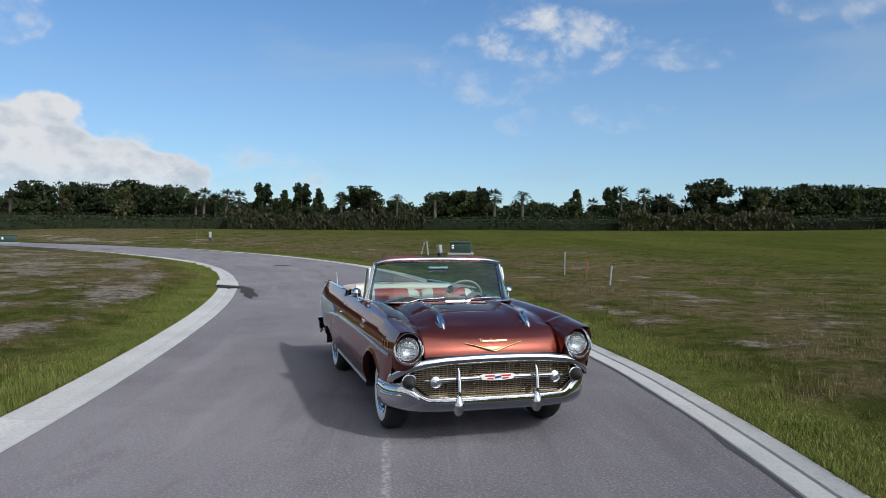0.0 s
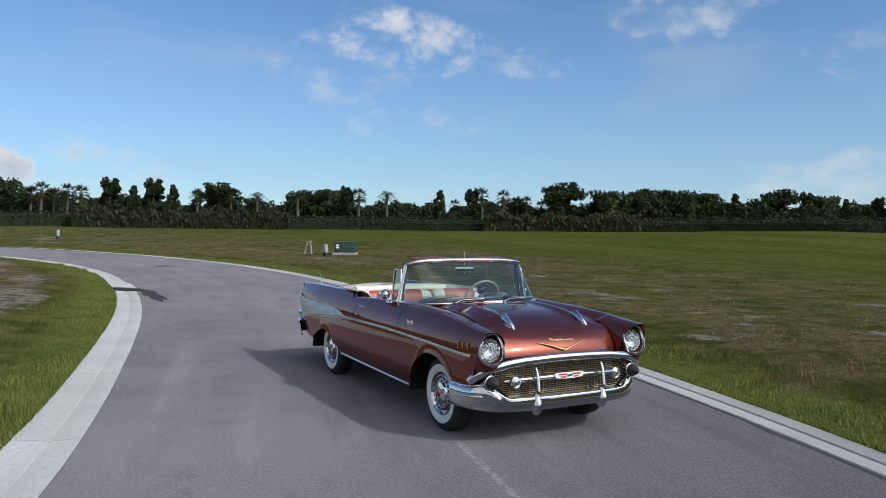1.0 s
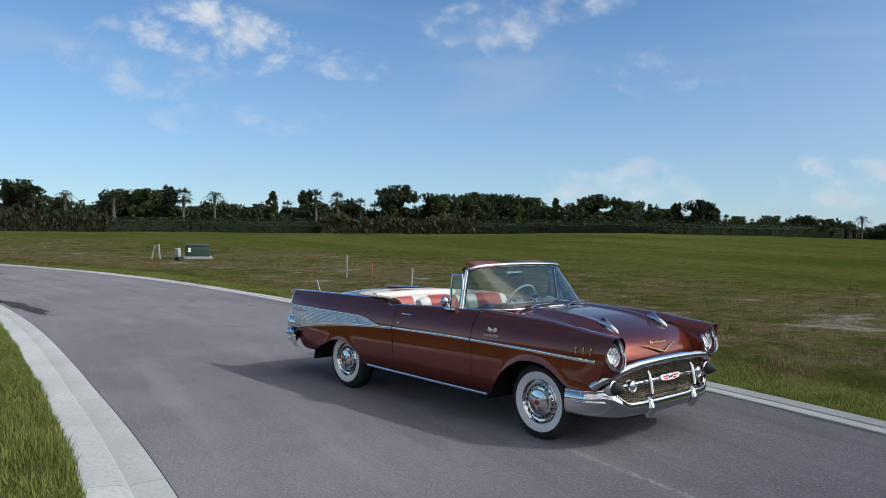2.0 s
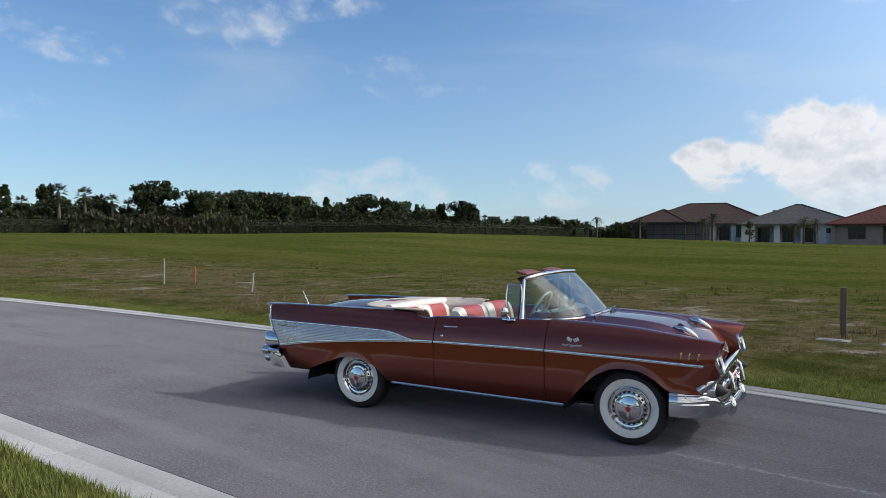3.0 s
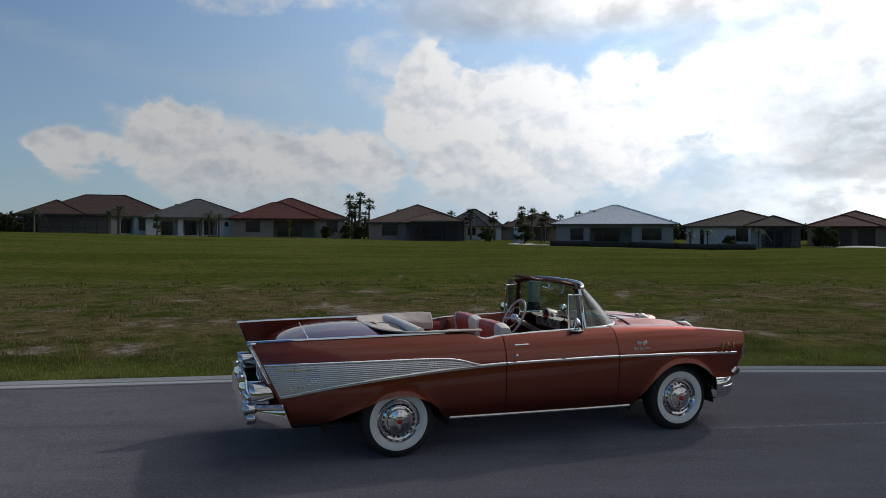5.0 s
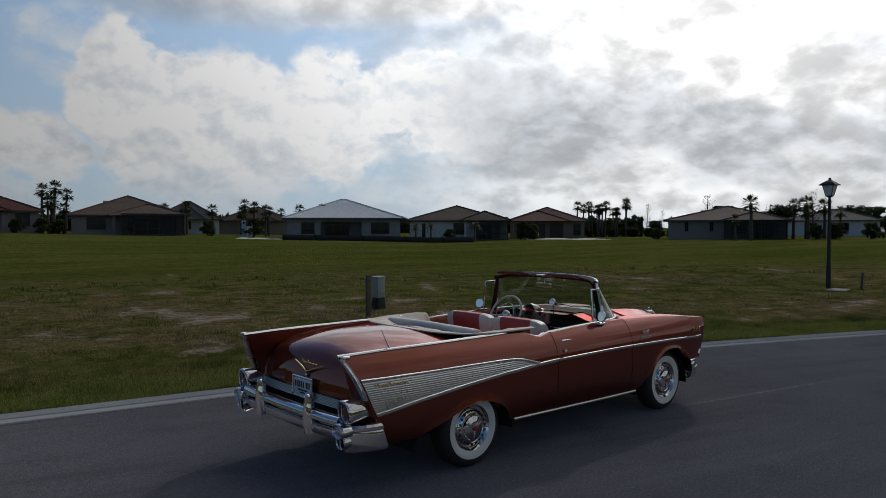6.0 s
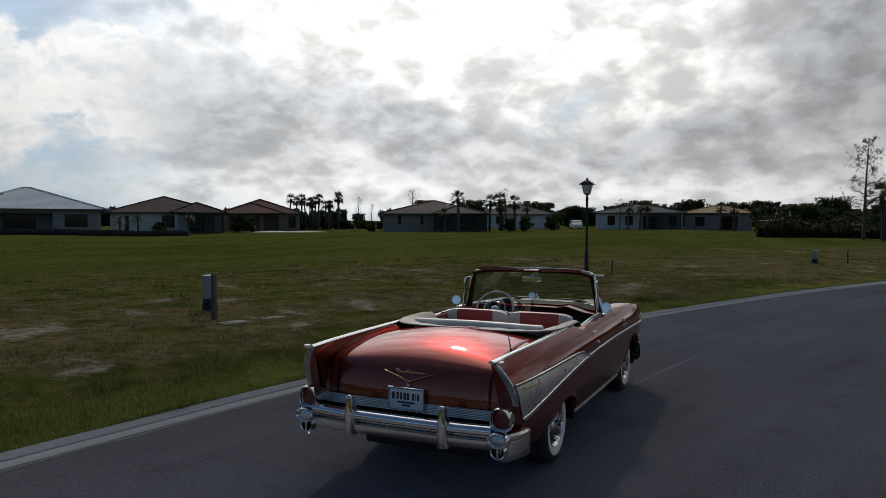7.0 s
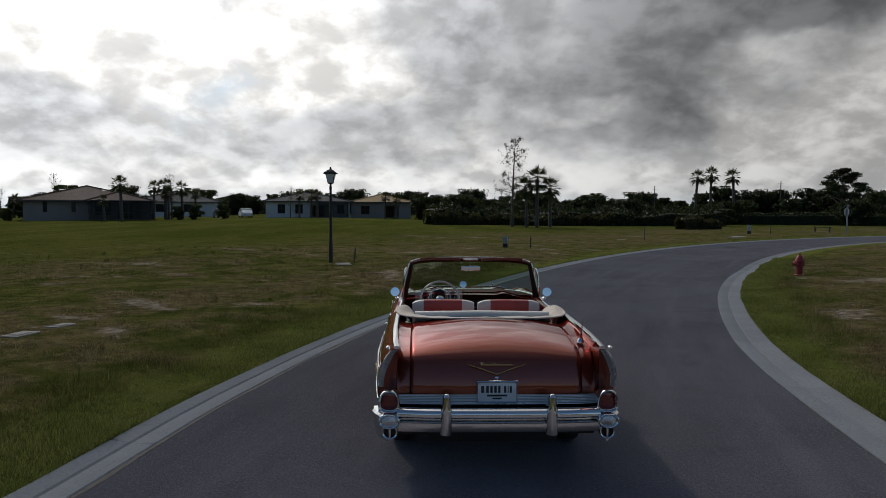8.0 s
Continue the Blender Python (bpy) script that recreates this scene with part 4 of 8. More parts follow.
        part("mirror_foot", lathe([(0.05, 0.0), (0.048, 0.008), (0.03, 0.016), (0.0, 0.018)], 20, Matrix.Translation((0.30, s * 0.83, 1.053)) @ Matrix.Diagonal((1.4, 0.6, 1, 1))), chrome, mirror)
        head_m = Matrix.Translation((0.27, s * 0.86, 1.13)) @ Matrix.Rotation(radians(-81), 4, "Y") @ Matrix.Rotation(radians(10) * s, 4, "X")
        part("mirror_head", lathe([(0.0, -0.045), (0.02, -0.042), (0.04, -0.026), (0.053, 0.0), (0.054, 0.008), (0.050, 0.010)], 28, head_m), chrome, mirror)
        part("mirror_glass", lathe([(0.050, 0.009), (0.0, 0.0095)], 28, head_m), mirror_face, mirror)
        for x in (1.46, -1.46):
            build_wheel(x, s, car)
        build_head_lamp(s, fender)
        build_tail(s, quarter)
    build_hood(car)
    build_boot_lid(car)
    build_front(car)
    build_rear_bumper(car)
    build_screen(car)
    build_cabin(car)
    under = box(4.3, 1.0, 0.16, Matrix.Translation((-0.2, 0, 0.33)), 0.03)
    add_box(under, 1.9, 1.60, 0.10, Matrix.Translation((-0.08, 0, 0.365)), 0.02)
    add_tube(under, [(1.46, -0.7, 0.335), (1.46, 0.7, 0.335)], 0.04, 8)
    add_tube(under, [(-1.46, -0.7, 0.335), (-1.46, 0.7, 0.335)], 0.05, 8)
    add_box(under, 0.35, 1.55, 0.22, Matrix.Translation((-2.28, 0, 0.45)), 0.03)
    add_box(under, 0.9, 1.1, 0.45, Matrix.Translation((1.5, 0, 0.68)), 0.05)
    part("underbody", under, black, car, "black underbody")
    return car


def build_head_lamp(s, fender):
    # the chrome ring leans with the fender's end, the lens inside stands nearly upright
    turn = list(np.linspace(0, 2 * math.pi, 49))[:-1]
    m = Matrix.Translation((2.186, s * 0.757, 0.822)) @ Matrix.Rotation(radians(90 - 18), 4, "Y")
    ring = [(0.1250, 0.138, -0.030), (0.1275, 0.141, 0.002), (0.1235, 0.137, 0.016), (0.1150, 0.127, 0.020), (0.1080, 0.118, 0.012), (0.1050, 0.114, -0.006)]

    def shell_fn(a, k):
        ry, rz, h = ring[k]
        brow = 0.030 * max(0.0, math.sin(a)) ** 1.5 if 0 < k < 5 else 0.0
        return m @ Vector((-rz * math.sin(a), ry * math.cos(a), h + brow))
    lamp = part("headlamp", grid(shell_fn, turn, list(range(6)), True), chrome, fender, "chrome headlamp with a hooded brow")
    lm = Matrix.Translation((2.158, s * 0.757, 0.814)) @ Matrix.Rotation(radians(90 - 4), 4, "Y")

    def bowl_fn(a, k):
        if k < 2:
            return m @ Vector((-[0.115, 0.106][k] * math.sin(a), [0.106, 0.102][k] * math.cos(a), [-0.004, -0.020][k]))
        return lm @ Vector((-0.090 * math.sin(a), 0.090 * math.cos(a), -0.012))
    part("bezel", grid(bowl_fn, turn, [0, 1, 2], True), fascia_maroon, lamp, "dark inner bezel")
    part("retaining_ring", lathe([(0.088, -0.02), (0.099, -0.004), (0.099, 0.008), (0.093, 0.013), (0.088, 0.006)], 40, lm), chrome, lamp)
    part("lens", lathe([(0.090, 0.004), (0.080, 0.016), (0.06, 0.027), (0.03, 0.034), (0.0, 0.036)], 40, lm), clear_lens, lamp, "clear fluted glass lens")
    part("reflector", lathe([(0.089, 0.002), (0.075, -0.022), (0.045, -0.045), (0.015, -0.052), (0.0, -0.052)], 32, lm), lamp_glass, lamp, "silvered reflector bowl")
    # painted surround that closes the fender's front round and below the lamp
    def surround(a, k):
        ca, sa = math.cos(a), math.sin(a)
        sy, sz = math.copysign(abs(ca) ** 0.55, ca) * 0.136, math.copysign(abs(sa) ** 0.6, sa) * (0.150 if sa > 0 else 0.205)
        y, z = 0.757 + sy, 0.81 + sz
        z = min(z, top_edge(2.16) + 0.006)
        y = min(y, side_y(2.16, z) - 0.001)
        nose = float(np.interp(z, [0.55, 0.725, 0.775, 0.82, 0.868, 0.915, 0.957], [2.10, 2.108, 2.102, 2.082, 2.042, 1.98, 1.90]))
        q = smooth01((0.735 - y) / 0.115)
        x = (lean(2.160, z) - 0.003) * (1 - q) + nose * q
        low = smooth01((0.70 - z) / 0.10)
        ring_p = m @ Vector((-0.137 * sa, s * 0.124 * ca, -0.006))
        p = Vector((x, s * y, z)).lerp(ring_p, k)
        p.x += 0.030 * math.sin(math.pi * k) * smooth01(-sa * 1.5) * (0.4 + 0.6 * low)
        return p
    part("front_cap", grid(surround, turn, [0, 0.2, 0.4, 0.6, 0.8, 1.0], True), paint, fender)


def build_hood(car):
    ts, ys = steps(0, 1, 0.022), list(np.linspace(-0.617, 0.617, 45))
    hood = part("hood", grid(lambda t, y: Vector((hood_point(t, y)[0], y, hood_point(t, y)[1])), ts, ys), paint, car, solid=0.01)
    under = grid(lambda t, y: Vector((hood_point(t, y)[0] - 0.010, y, hood_point(t, y)[1] - 0.022)), ts[::4], [-0.632, -0.3, 0.3, 0.632])
    part("hood_liner", under, black, hood)
    # flat cowl behind the hood
    cowl = grid(lambda x, y: Vector((x, y, hood_z(x, y) - 0.004 - 0.02 * smooth01((abs(y) - 0.5) / 0.3))), steps(0.40, 1.034, 0.05), list(np.linspace(-0.79, 0.79, 41)))
    part("cowl", cowl, paint, car)
    for s in (-1, 1):
        zt = [hood_z(x, 0.39) for x in (1.60, 1.72, 1.80)]
        body = tube([(1.75, s * 0.392, zt[1] + 0.006), (1.79, s * 0.392, zt[2] + 0.018), (1.84, s * 0.392, zt[2] + 0.012), (1.90, s * 0.392, 0.983), (1.945, s * 0.392, 0.958), (1.965, s * 0.392, 0.943)],
                    [0.008, 0.024, 0.032, 0.030, 0.020, 0.006], 12, 0.9)
        orn = part("hood_ornament", body, chrome, hood, "chrome wind-split hood ornament")
        fin = plate([(1.76, 0.02), (1.80, 0.085), (1.822, 0.088), (1.90, 0.02), (1.93, -0.01)], 0.014, Matrix.Translation((0, s * 0.392 + 0.007, 0.985)) @ Matrix.Rotation(radians(90), 4, "X"))
        part("fin", fin, chrome, orn)
        wing = bmesh.new()
        for d in (-1, 1):
            add_plate(wing, [(1.77, 0.0), (1.84, 0.045 * d), (1.93, 0.034 * d), (1.95, 0.0)][:: d], 0.010, Matrix.Translation((0, s * 0.392, 0.972)) @ Matrix.Translation((1.86, 0, 0)) @ Matrix.Rotation(radians(21), 4, "Y") @ Matrix.Translation((-1.86, 0, 0)))
        part("wing", wing, chrome, orn)
    # gold vee and a row of plain bars in place of lettering
    vee = tube([(2.128 - 0.012, -0.255, 0.846), (2.145, -0.12, 0.812), (2.165, 0, 0.778), (2.145, 0.12, 0.812), (2.128 - 0.012, 0.255, 0.846)], [0.004, 0.011, 0.017, 0.011, 0.004], 8, 0.6, up=(1, 0, 0))
    part("vee_emblem", vee, gold, hood, "gold vee emblem")
    stroke = scribble(-0.125, 0.25, 0.030)
    part("script_badge", tube([(2.112 - 0.35 * (z + 0.006), y, 0.852 + z) for y, z in stroke], 0.0028, 6), gold, hood, "gold script badge")


def build_boot_lid(car):
    def deck(t, y, lift=0.0):
        x, z = deck_at(t)
        bow = 0.05 * (abs(y) / 0.65) ** 2.5
        flat = smooth01((0.75 - t) / 0.4)
        return Vector((x + bow * smooth01((t - 0.45) / 0.3) * 0.5, y, z - 0.062 * (abs(y) / 0.65) ** 2 * flat + lift))

    lid = part("boot_lid", grid(lambda t, y: deck(t, y), steps(0.10, 0.985, 0.018), list(np.linspace(-0.6475, 0.6475, 37))), paint, car, solid=0.006)
    part("deck", grid(lambda t, y: deck(t, y, -0.012) + Vector((0.014 * smooth01((t - 0.3) / 0.3), 0, 0)), steps(0.0, 1.0, 0.03), list(np.linspace(-0.66, 0.66, 25))), black, car)
    # bright ribbed band over the bumper
    def band(y, v):
        z = 0.606 + 0.074 * v
        x = -2.558 + 0.02 * (abs(y) / 0.74) ** 3
        return Vector((x - 0.006 - 0.003 * abs(math.sin(z * math.pi / 0.012)), y, z))
    part("ribbed_band", grid(band, steps(-0.745, 0.745, 0.05), list(np.linspace(0, 1, 44))), ribbed, lid, "ribbed bright lower band", 80)
    vee = tube([(-2.530, 0.215, 0.898), (-2.536, 0.10, 0.862), (-2.548, 0, 0.826), (-2.536, -0.10, 0.862), (-2.530, -0.215, 0.898)], [0.003, 0.009, 0.015, 0.009, 0.003], 8, 0.6, up=(1, 0, 0))
    part("vee_emblem", vee, gold, lid, "gold vee emblem")
    stroke = scribble(-0.12, 0.24, 0.030)
    part("script_badge", tube([(-2.528 + 0.2 * z, -y, 0.892 + z) for y, z in stroke], 0.0028, 6), gold, lid, "gold script badge")
    part("lock", lathe([(0.016, 0), (0.016, 0.012), (0.009, 0.018), (0, 0.02)], 16, Matrix.Translation((-2.545, 0, 0.80)) @ Matrix.Rotation(radians(-90), 4, "Y")), chrome, lid)
    number = part("number_plate", box(0.008, 0.285, 0.145, Matrix.Translation((-2.585, 0, 0.705)), 0.004), plate_paint, car, "pale number plate in a chrome frame")
    part("plate_frame", tube([(-2.59, -0.148, 0.628), (-2.59, 0.148, 0.628), (-2.59, 0.148, 0.783), (-2.59, -0.148, 0.783)], 0.009, 8, 1.0, (1, 0, 0), True), chrome, number, "chrome plate frame")
    marks = bmesh.new()
    for k, (w, y) in enumerate(((0.028, 0.108), (0.024, 0.072), (0.022, 0.042), (0.024, 0.012), (0.022, -0.016), (0.022, -0.060), (0.008, -0.082), (0.020, -0.102))):
        add_box(marks, 0.004, w * 0.8, 0.052, Matrix.Translation((-2.590, y, 0.724)), 0.001, 1)
    add_box(marks, 0.004, 0.15, 0.014, Matrix.Translation((-2.590, 0, 0.678)), 0.001, 1)
    add_box(marks, 0.004, 0.07, 0.012, Matrix.Translation((-2.590, 0, 0.656)), 0.001, 1)
    part("plate_bars", marks, ink, number, "dark printed bars")
    aerial = part("aerial", tube([(-2.22, -0.70, 1.03), (-2.225, -0.70, 1.06), (-2.31, -0.70, 1.22)], [0.012, 0.008, 0.0025], 8), chrome, car, "thin chrome aerial")
    part("aerial_base", lathe([(0.028, 0), (0.024, 0.02), (0.012, 0.035), (0, 0.037)], 14, Matrix.Translation((-2.22, -0.70, 1.01))), chrome, aerial)


def build_tail(s, quarter):
    # chrome bullet housing at the fin's foot, open to the rear under a visor
    xs = [-2.44, -2.50, -2.56, -2.62, -2.68, -2.715, -2.722, -2.716, -2.690]
    wide = [0.030, 0.050, 0.064, 0.073, 0.078, 0.079, 0.075, 0.067, 0.064]
    tall = [0.040, 0.070, 0.092, 0.104, 0.108, 0.107, 0.102, 0.092, 0.088]

    def housing(a, k):
        ca, sa = math.cos(a), math.sin(a)
        side = math.copysign(abs(ca) ** 0.85, ca)
        up = sa if sa > 0 else 0.62 * math.copysign(abs(sa) ** 0.7, sa)
        visor = (0.020 if k > 3 else 0.0) * max(0.0, sa)
        return Vector((xs[k] - visor, s * (0.797 + wide[k] * side), 0.648 + tall[k] * up))

    turn = list(np.linspace(0, 2 * math.pi, 37))[:-1]
    lamp = part("tail_lamp", grid(housing, turn, list(range(9)), True), chrome, quarter, "chrome tail lamp housing with a visor and a red lens")

    def lens_fn(a, k):
        ca, sa = math.cos(a), math.sin(a)
        side = math.copysign(abs(ca) ** 0.85, ca)
        up = sa if sa > 0 else 0.62 * math.copysign(abs(sa) ** 0.7, sa)
        f = [1.02, 0.85, 0.6, 0.3, 0.0][k]
        return Vector((-2.690 - 0.020 * (1 - f * f) - 0.012 * max(0.0, sa) * f, s * (0.797 + 0.064 * side * f), 0.652 + 0.086 * up * f))
    part("lens", grid(lens_fn, turn, list(range(5)), True), lens_red, lamp, "dark red lens")
    part("lens_rim", tube([lens_fn(a, 0) + Vector((-0.006, 0, 0)) for a in turn], 0.005, 6, 1.0, (1, 0, 0), True), chrome, lamp)


def build_rear_bumper(car):
    xs = curve([(0, -2.742), (0.45, -2.738), (0.65, -2.722), (0.76, -2.70)], 0.05)
    sect = [(-0.05, 0.612), (0.004, 0.618), (0.026, 0.606), (0.036, 0.586), (0.034, 0.564), (0.014, 0.550), (-0.022, 0.546), (-0.022, 0.532), (0.012, 0.528), (0.028, 0.516), (0.030, 0.48), (0.016, 0.452), (-0.02, 0.440), (-0.05, 0.442)]
    bumper = part("rear_bumper", grid(lambda y, k: Vector((xs(abs(y)) - sect[k][0], y, sect[k][1])), steps(-0.74, 0.74, 0.04), list(range(len(sect)))), chrome, car, "chrome rear bumper")
    for s in (-1, 1):
        def wing(t, k):
            y = 0.80 + 0.115 * math.sin(t * math.pi / 2)
            x = -2.735 + 0.27 * t ** 1.3
            o, z = [(-0.03, 0.575), (0.006, 0.572), (0.02, 0.556), (0.020, 0.535), (0.002, 0.522), (0.008, 0.50), (0.004, 0.42), (-0.004, 0.372), (-0.03, 0.37)][k]
            slant = 0.36 * (0.55 - z) * (0.35 + 0.65 * t)
            out = Vector((-(1 - t), t, 0)).normalized()
            return Vector((x + slant + out.x * o, s * (y + out.y * o), z))
        part("bumper_wing", grid(wing, steps(0, 1, 0.06), list(range(9))), chrome, bumper)
        ring_m = Matrix.Translation((-2.745, s * 0.795, 0.535)) @ Matrix.Rotation(radians(-90), 4, "Y") @ Matrix.Diagonal((0.70, 0.98, 1, 1))
        pod = part("bumper_pod", lathe([(0.074, -0.06), (0.084, -0.01), (0.080, 0.026), (0.070, 0.034), (0.058, 0.026), (0.054, 0.014)], 32, ring_m), chrome, bumper, "oval chrome bumper pod")
        part("pod_face", lathe([(0.056, 0.016), (0.03, 0.024), (0.0, 0.026)], 28, ring_m), lamp_glass, pod)
        low = Matrix.Translation((-2.735, s * 0.79, 0.452)) @ Matrix.Rotation(radians(-90), 4, "Y") @ Matrix.Diagonal((0.8, 0.85, 1, 1))
        part("exhaust_port", lathe([(0.066, -0.05), (0.070, 0.0), (0.064, 0.016), (0.052, 0.010), (0.050, -0.03), (0.0, -0.032)], 28, low), chrome, pod)
        part("port_bar", box(0.02, 0.016, 0.10, Matrix.Translation((-2.742, s * 0.79, 0.452)), 0.005), chrome, pod)
        # black disc over the cup's floor, painted as the shade in the port
        part("port_dark", lathe([(0.051, -0.012), (0.0, -0.012)], 24, low), black, pod)
        guard = bmesh.new()
        add_grid(guard, lambda z, a: Vector((-2.745 - (0.052 + 0.014 * math.sin((z - 0.42) / 0.30 * math.pi)) * math.cos(a), s * 0.382 + (0.044 - 0.012 * smooth01((z - 0.60) / 0.1)) * math.sin(a), z)), steps(0.438, 0.715, 0.03), list(np.linspace(-1.75, 1.75, 13)))
        add_lathe(guard, [(0.027, 0), (0.022, 0.014), (0.012, 0.022), (0, 0.024)], 16, Matrix.Translation((-2.772, s * 0.382, 0.714)))
        part("bumper_guard", guard, chrome, bumper, "upright chrome bumper guard")


def build_front(car):
    plan = [(0.0, 2.252), (0.15, 2.252), (0.30, 2.246), (0.42, 2.236), (0.52, 2.220), (0.60, 2.202), (0.68, 2.175), (0.745, 2.140), (0.80, 2.095), (0.85, 2.035), (0.885, 1.97), (0.905, 1.90), (0.915, 1.81)]

    def along(t):
        s = 1 if t >= 0 else -1
        k = abs(t) * (len(plan) - 1)
        q = [max(0, k - 0.4), k, min(len(plan) - 1, k + 0.4)]
        i = np.arange(len(plan))
        return s * float(np.mean(np.interp(q, i, [p[0] for p in plan]))), float(np.mean(np.interp(q, i, [p[1] for p in plan])))

    sect = [(-0.07, 0.96), (-0.030, 1.0), (0.000, 0.995), (0.014, 0.975), (0.022, 0.94), (0.024, 0.89), (0.020, 0.85), (0.026, 0.81), (0.030, 0.60), (0.030, 0.36), (0.022, 0.18), (0.006, 0.06), (-0.02, 0.0), (-0.07, 0.0)]

    def blade(t, k):
        y, x = along(t)
        y2, x2 = along(min(1, max(-1, t + 0.02)))
        y1, x1 = along(max(-1, min(1, t - 0.02)))
        n = Vector((y2 - y1, -(x2 - x1), 0)).normalized()
        n = n if n.x >= 0 or abs(n.x) < 0.3 else -n
        if n.y * y < 0 and abs(y) > 0.4:
            n = -n
        o, f = sect[k]
        a = abs(y)
        lo = 0.300 + 0.012 * smooth01((a - 0.7) / 0.2)
        hi = 0.425 + 0.120 * smooth01((a - 0.58) / 0.20) - 0.012 * smooth01((a - 0.8) / 0.1)
        return Vector((x + n.x * o, y + n.y * o, lo + (hi - lo) * f))

    bumper = part("front_bumper", grid(blade, list(np.linspace(-1, 1, 81)), list(range(len(sect)))), chrome, car, "sweeping chrome front bumper")
    for s in (-1, 1):
        m = Matrix.Translation((2.10, s * 0.745, 0.552)) @ Matrix.Rotation(radians(90), 4, "Y")
        pod = part("bumper_bullet", lathe([(0.055, -0.06), (0.067, 0.0), (0.069, 0.05), (0.064, 0.075), (0.050, 0.085)], 32, m), chrome, bumper, "chrome bumper bullet with a black rubber tip")
        part("rubber_tip", lathe([(0.056, 0.078), (0.055, 0.098), (0.044, 0.126), (0.022, 0.158), (0.006, 0.172), (0, 0.173)], 28, m), rubber, pod, "black rubber tip")
        ridge = []
        for t in np.linspace(0.62, 0.93, 14):
            y, x = along(s * float(t))
            ridge.append((x + 0.012, y + s * 0.026, 0.430))
        part("wing_ridge", tube(ridge, [0.004] + [0.014] * 12 + [0.004], 10, 0.7), chrome, bumper, "raised chrome ridge on the bumper wing")
        for t in (0.57, 0.86):
            y, x = along(s * t)
            part("bumper_bolt", lathe([(0.011, 0.0), (0.010, 0.006), (0.0, 0.009)], 12, Matrix.Translation((x + 0.028 * (1 - t * 0.8), y + s * 0.028 * t, 0.385 if t < 0.7 else 0.50)) @ Matrix.Rotation(radians(90), 4, "Y")), chrome, bumper)
        guard = bmesh.new()
        def shield(z, a):
            q = (z - 0.262) / (0.455 - 0.262)
            full = math.sqrt(max(0.0, 1 - (1 - min(1.0, q / 0.42)) ** 2)) * (1 - 0.50 * smooth01((q - 0.45) / 0.5))
            return Vector((2.240 + 0.060 * full * math.cos(a), s * 0.345 + 0.048 * full * math.sin(a), z))
        add_grid(guard, shield, [0.262, 0.265, 0.272, 0.283, 0.298, 0.318, 0.340, 0.365, 0.390, 0.415, 0.440, 0.455], list(np.linspace(-1.9, 1.9, 15)))
        g = part("bumper_guard", guard, chrome, bumper, "chrome bumper guard")
        part("guard_post", tube([(2.262, s * 0.345, 0.42), (2.268, s * 0.345, 0.47), (2.258, s * 0.345, 0.55), (2.240, s * 0.345, 0.625), (2.222, s * 0.345, 0.650)], [0.030, 0.024, 0.020, 0.018, 0.015], 12, 0.8), chrome, g)
        lamp_m = Matrix.Translation((2.185, s * 0.53, 0.548)) @ Matrix.Rotation(radians(90), 4, "Y")
        lamp = part("parking_lamp", lathe([(0.040, -0.04), (0.053, 0.0), (0.054, 0.022), (0.049, 0.031), (0.044, 0.024)], 28, lamp_m), chrome, car, "small round parking lamp")
        part("lens", lathe([(0.045, 0.024), (0.024, 0.036), (0, 0.039)], 24, lamp_m), lamp_glass, lamp)
    # bright moulding over the grille, dropping to the bumper's ends
    arch = [(2.055, -0.880, 0.552), (2.098, -0.868, 0.592), (2.148, -0.82, 0.632), (2.188, -0.735, 0.668), (2.208, -0.62, 0.697), (2.214, -0.45, 0.715), (2.218, -0.2, 0.724), (2.220, 0, 0.726)]
    arch = arch + [(x, -y, z) for x, y, z in arch[-2::-1]]
    part("grille_moulding", tube(arch, 0.036, 12, 0.75), chrome, car, "chrome grille moulding")
    part("lower_front_panel", grid(lambda y, z: Vector((2.14 - 0.16 * (abs(y) / 0.85) ** 3, y, z)), steps(-0.86, 0.86, 0.08), [0.70, 0.735, 0.76]), paint, car)
    # grille: fine bars in a dark opening
    mesh = bmesh.new()
    for k in range(17):
        z = 0.425 + 0.0165 * k
        add_box(mesh, 0.010, 1.40 - 0.25 * max(0, 6 - k) / 6, 0.0052, Matrix.Translation((2.155, 0, z)))
    for k in range(41):
        y = -0.69 + 0.0345 * k
        add_box(mesh, 0.004, 0.0030, 0.265 - 0.10 * max(0.0, abs(y) - 0.5) / 0.2, Matrix.Translation((2.146, y, 0.557 + 0.05 * max(0.0, abs(y) - 0.5) / 0.2)))
    grille = part("grille", mesh, bronze, car, "dull gold mesh grille")
    # black curved sheet paints the shade inside the grille opening
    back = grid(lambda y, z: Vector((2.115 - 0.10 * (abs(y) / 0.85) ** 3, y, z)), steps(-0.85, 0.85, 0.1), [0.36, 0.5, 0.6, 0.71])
    part("grille_backing", back, black, grille, "black sheet painted as the shade behind the grille")
    part("centre_bar", tube([(2.17, -0.62, 0.552), (2.20, -0.50, 0.560), (2.208, 0, 0.566), (2.20, 0.50, 0.560), (2.17, 0.62, 0.552)], [0.008, 0.019, 0.021, 0.019, 0.008], 12), chrome, grille)
    m = Matrix.Translation((2.226, 0, 0.572)) @ Matrix(((0, 0, 1, 0), (1, 0, 0, 0), (0, 1, 0, 0), (0, 0, 0, 1)))
    crest = part("crest_emblem", plate([(-0.16, 0.012), (-0.13, 0.024), (0.13, 0.024), (0.16, 0.012), (0.135, -0.020), (0.05, -0.028), (-0.05, -0.028), (-0.135, -0.020)], 0.012, m), enamel_white, grille, "white crest emblem with plain red and blue shapes")
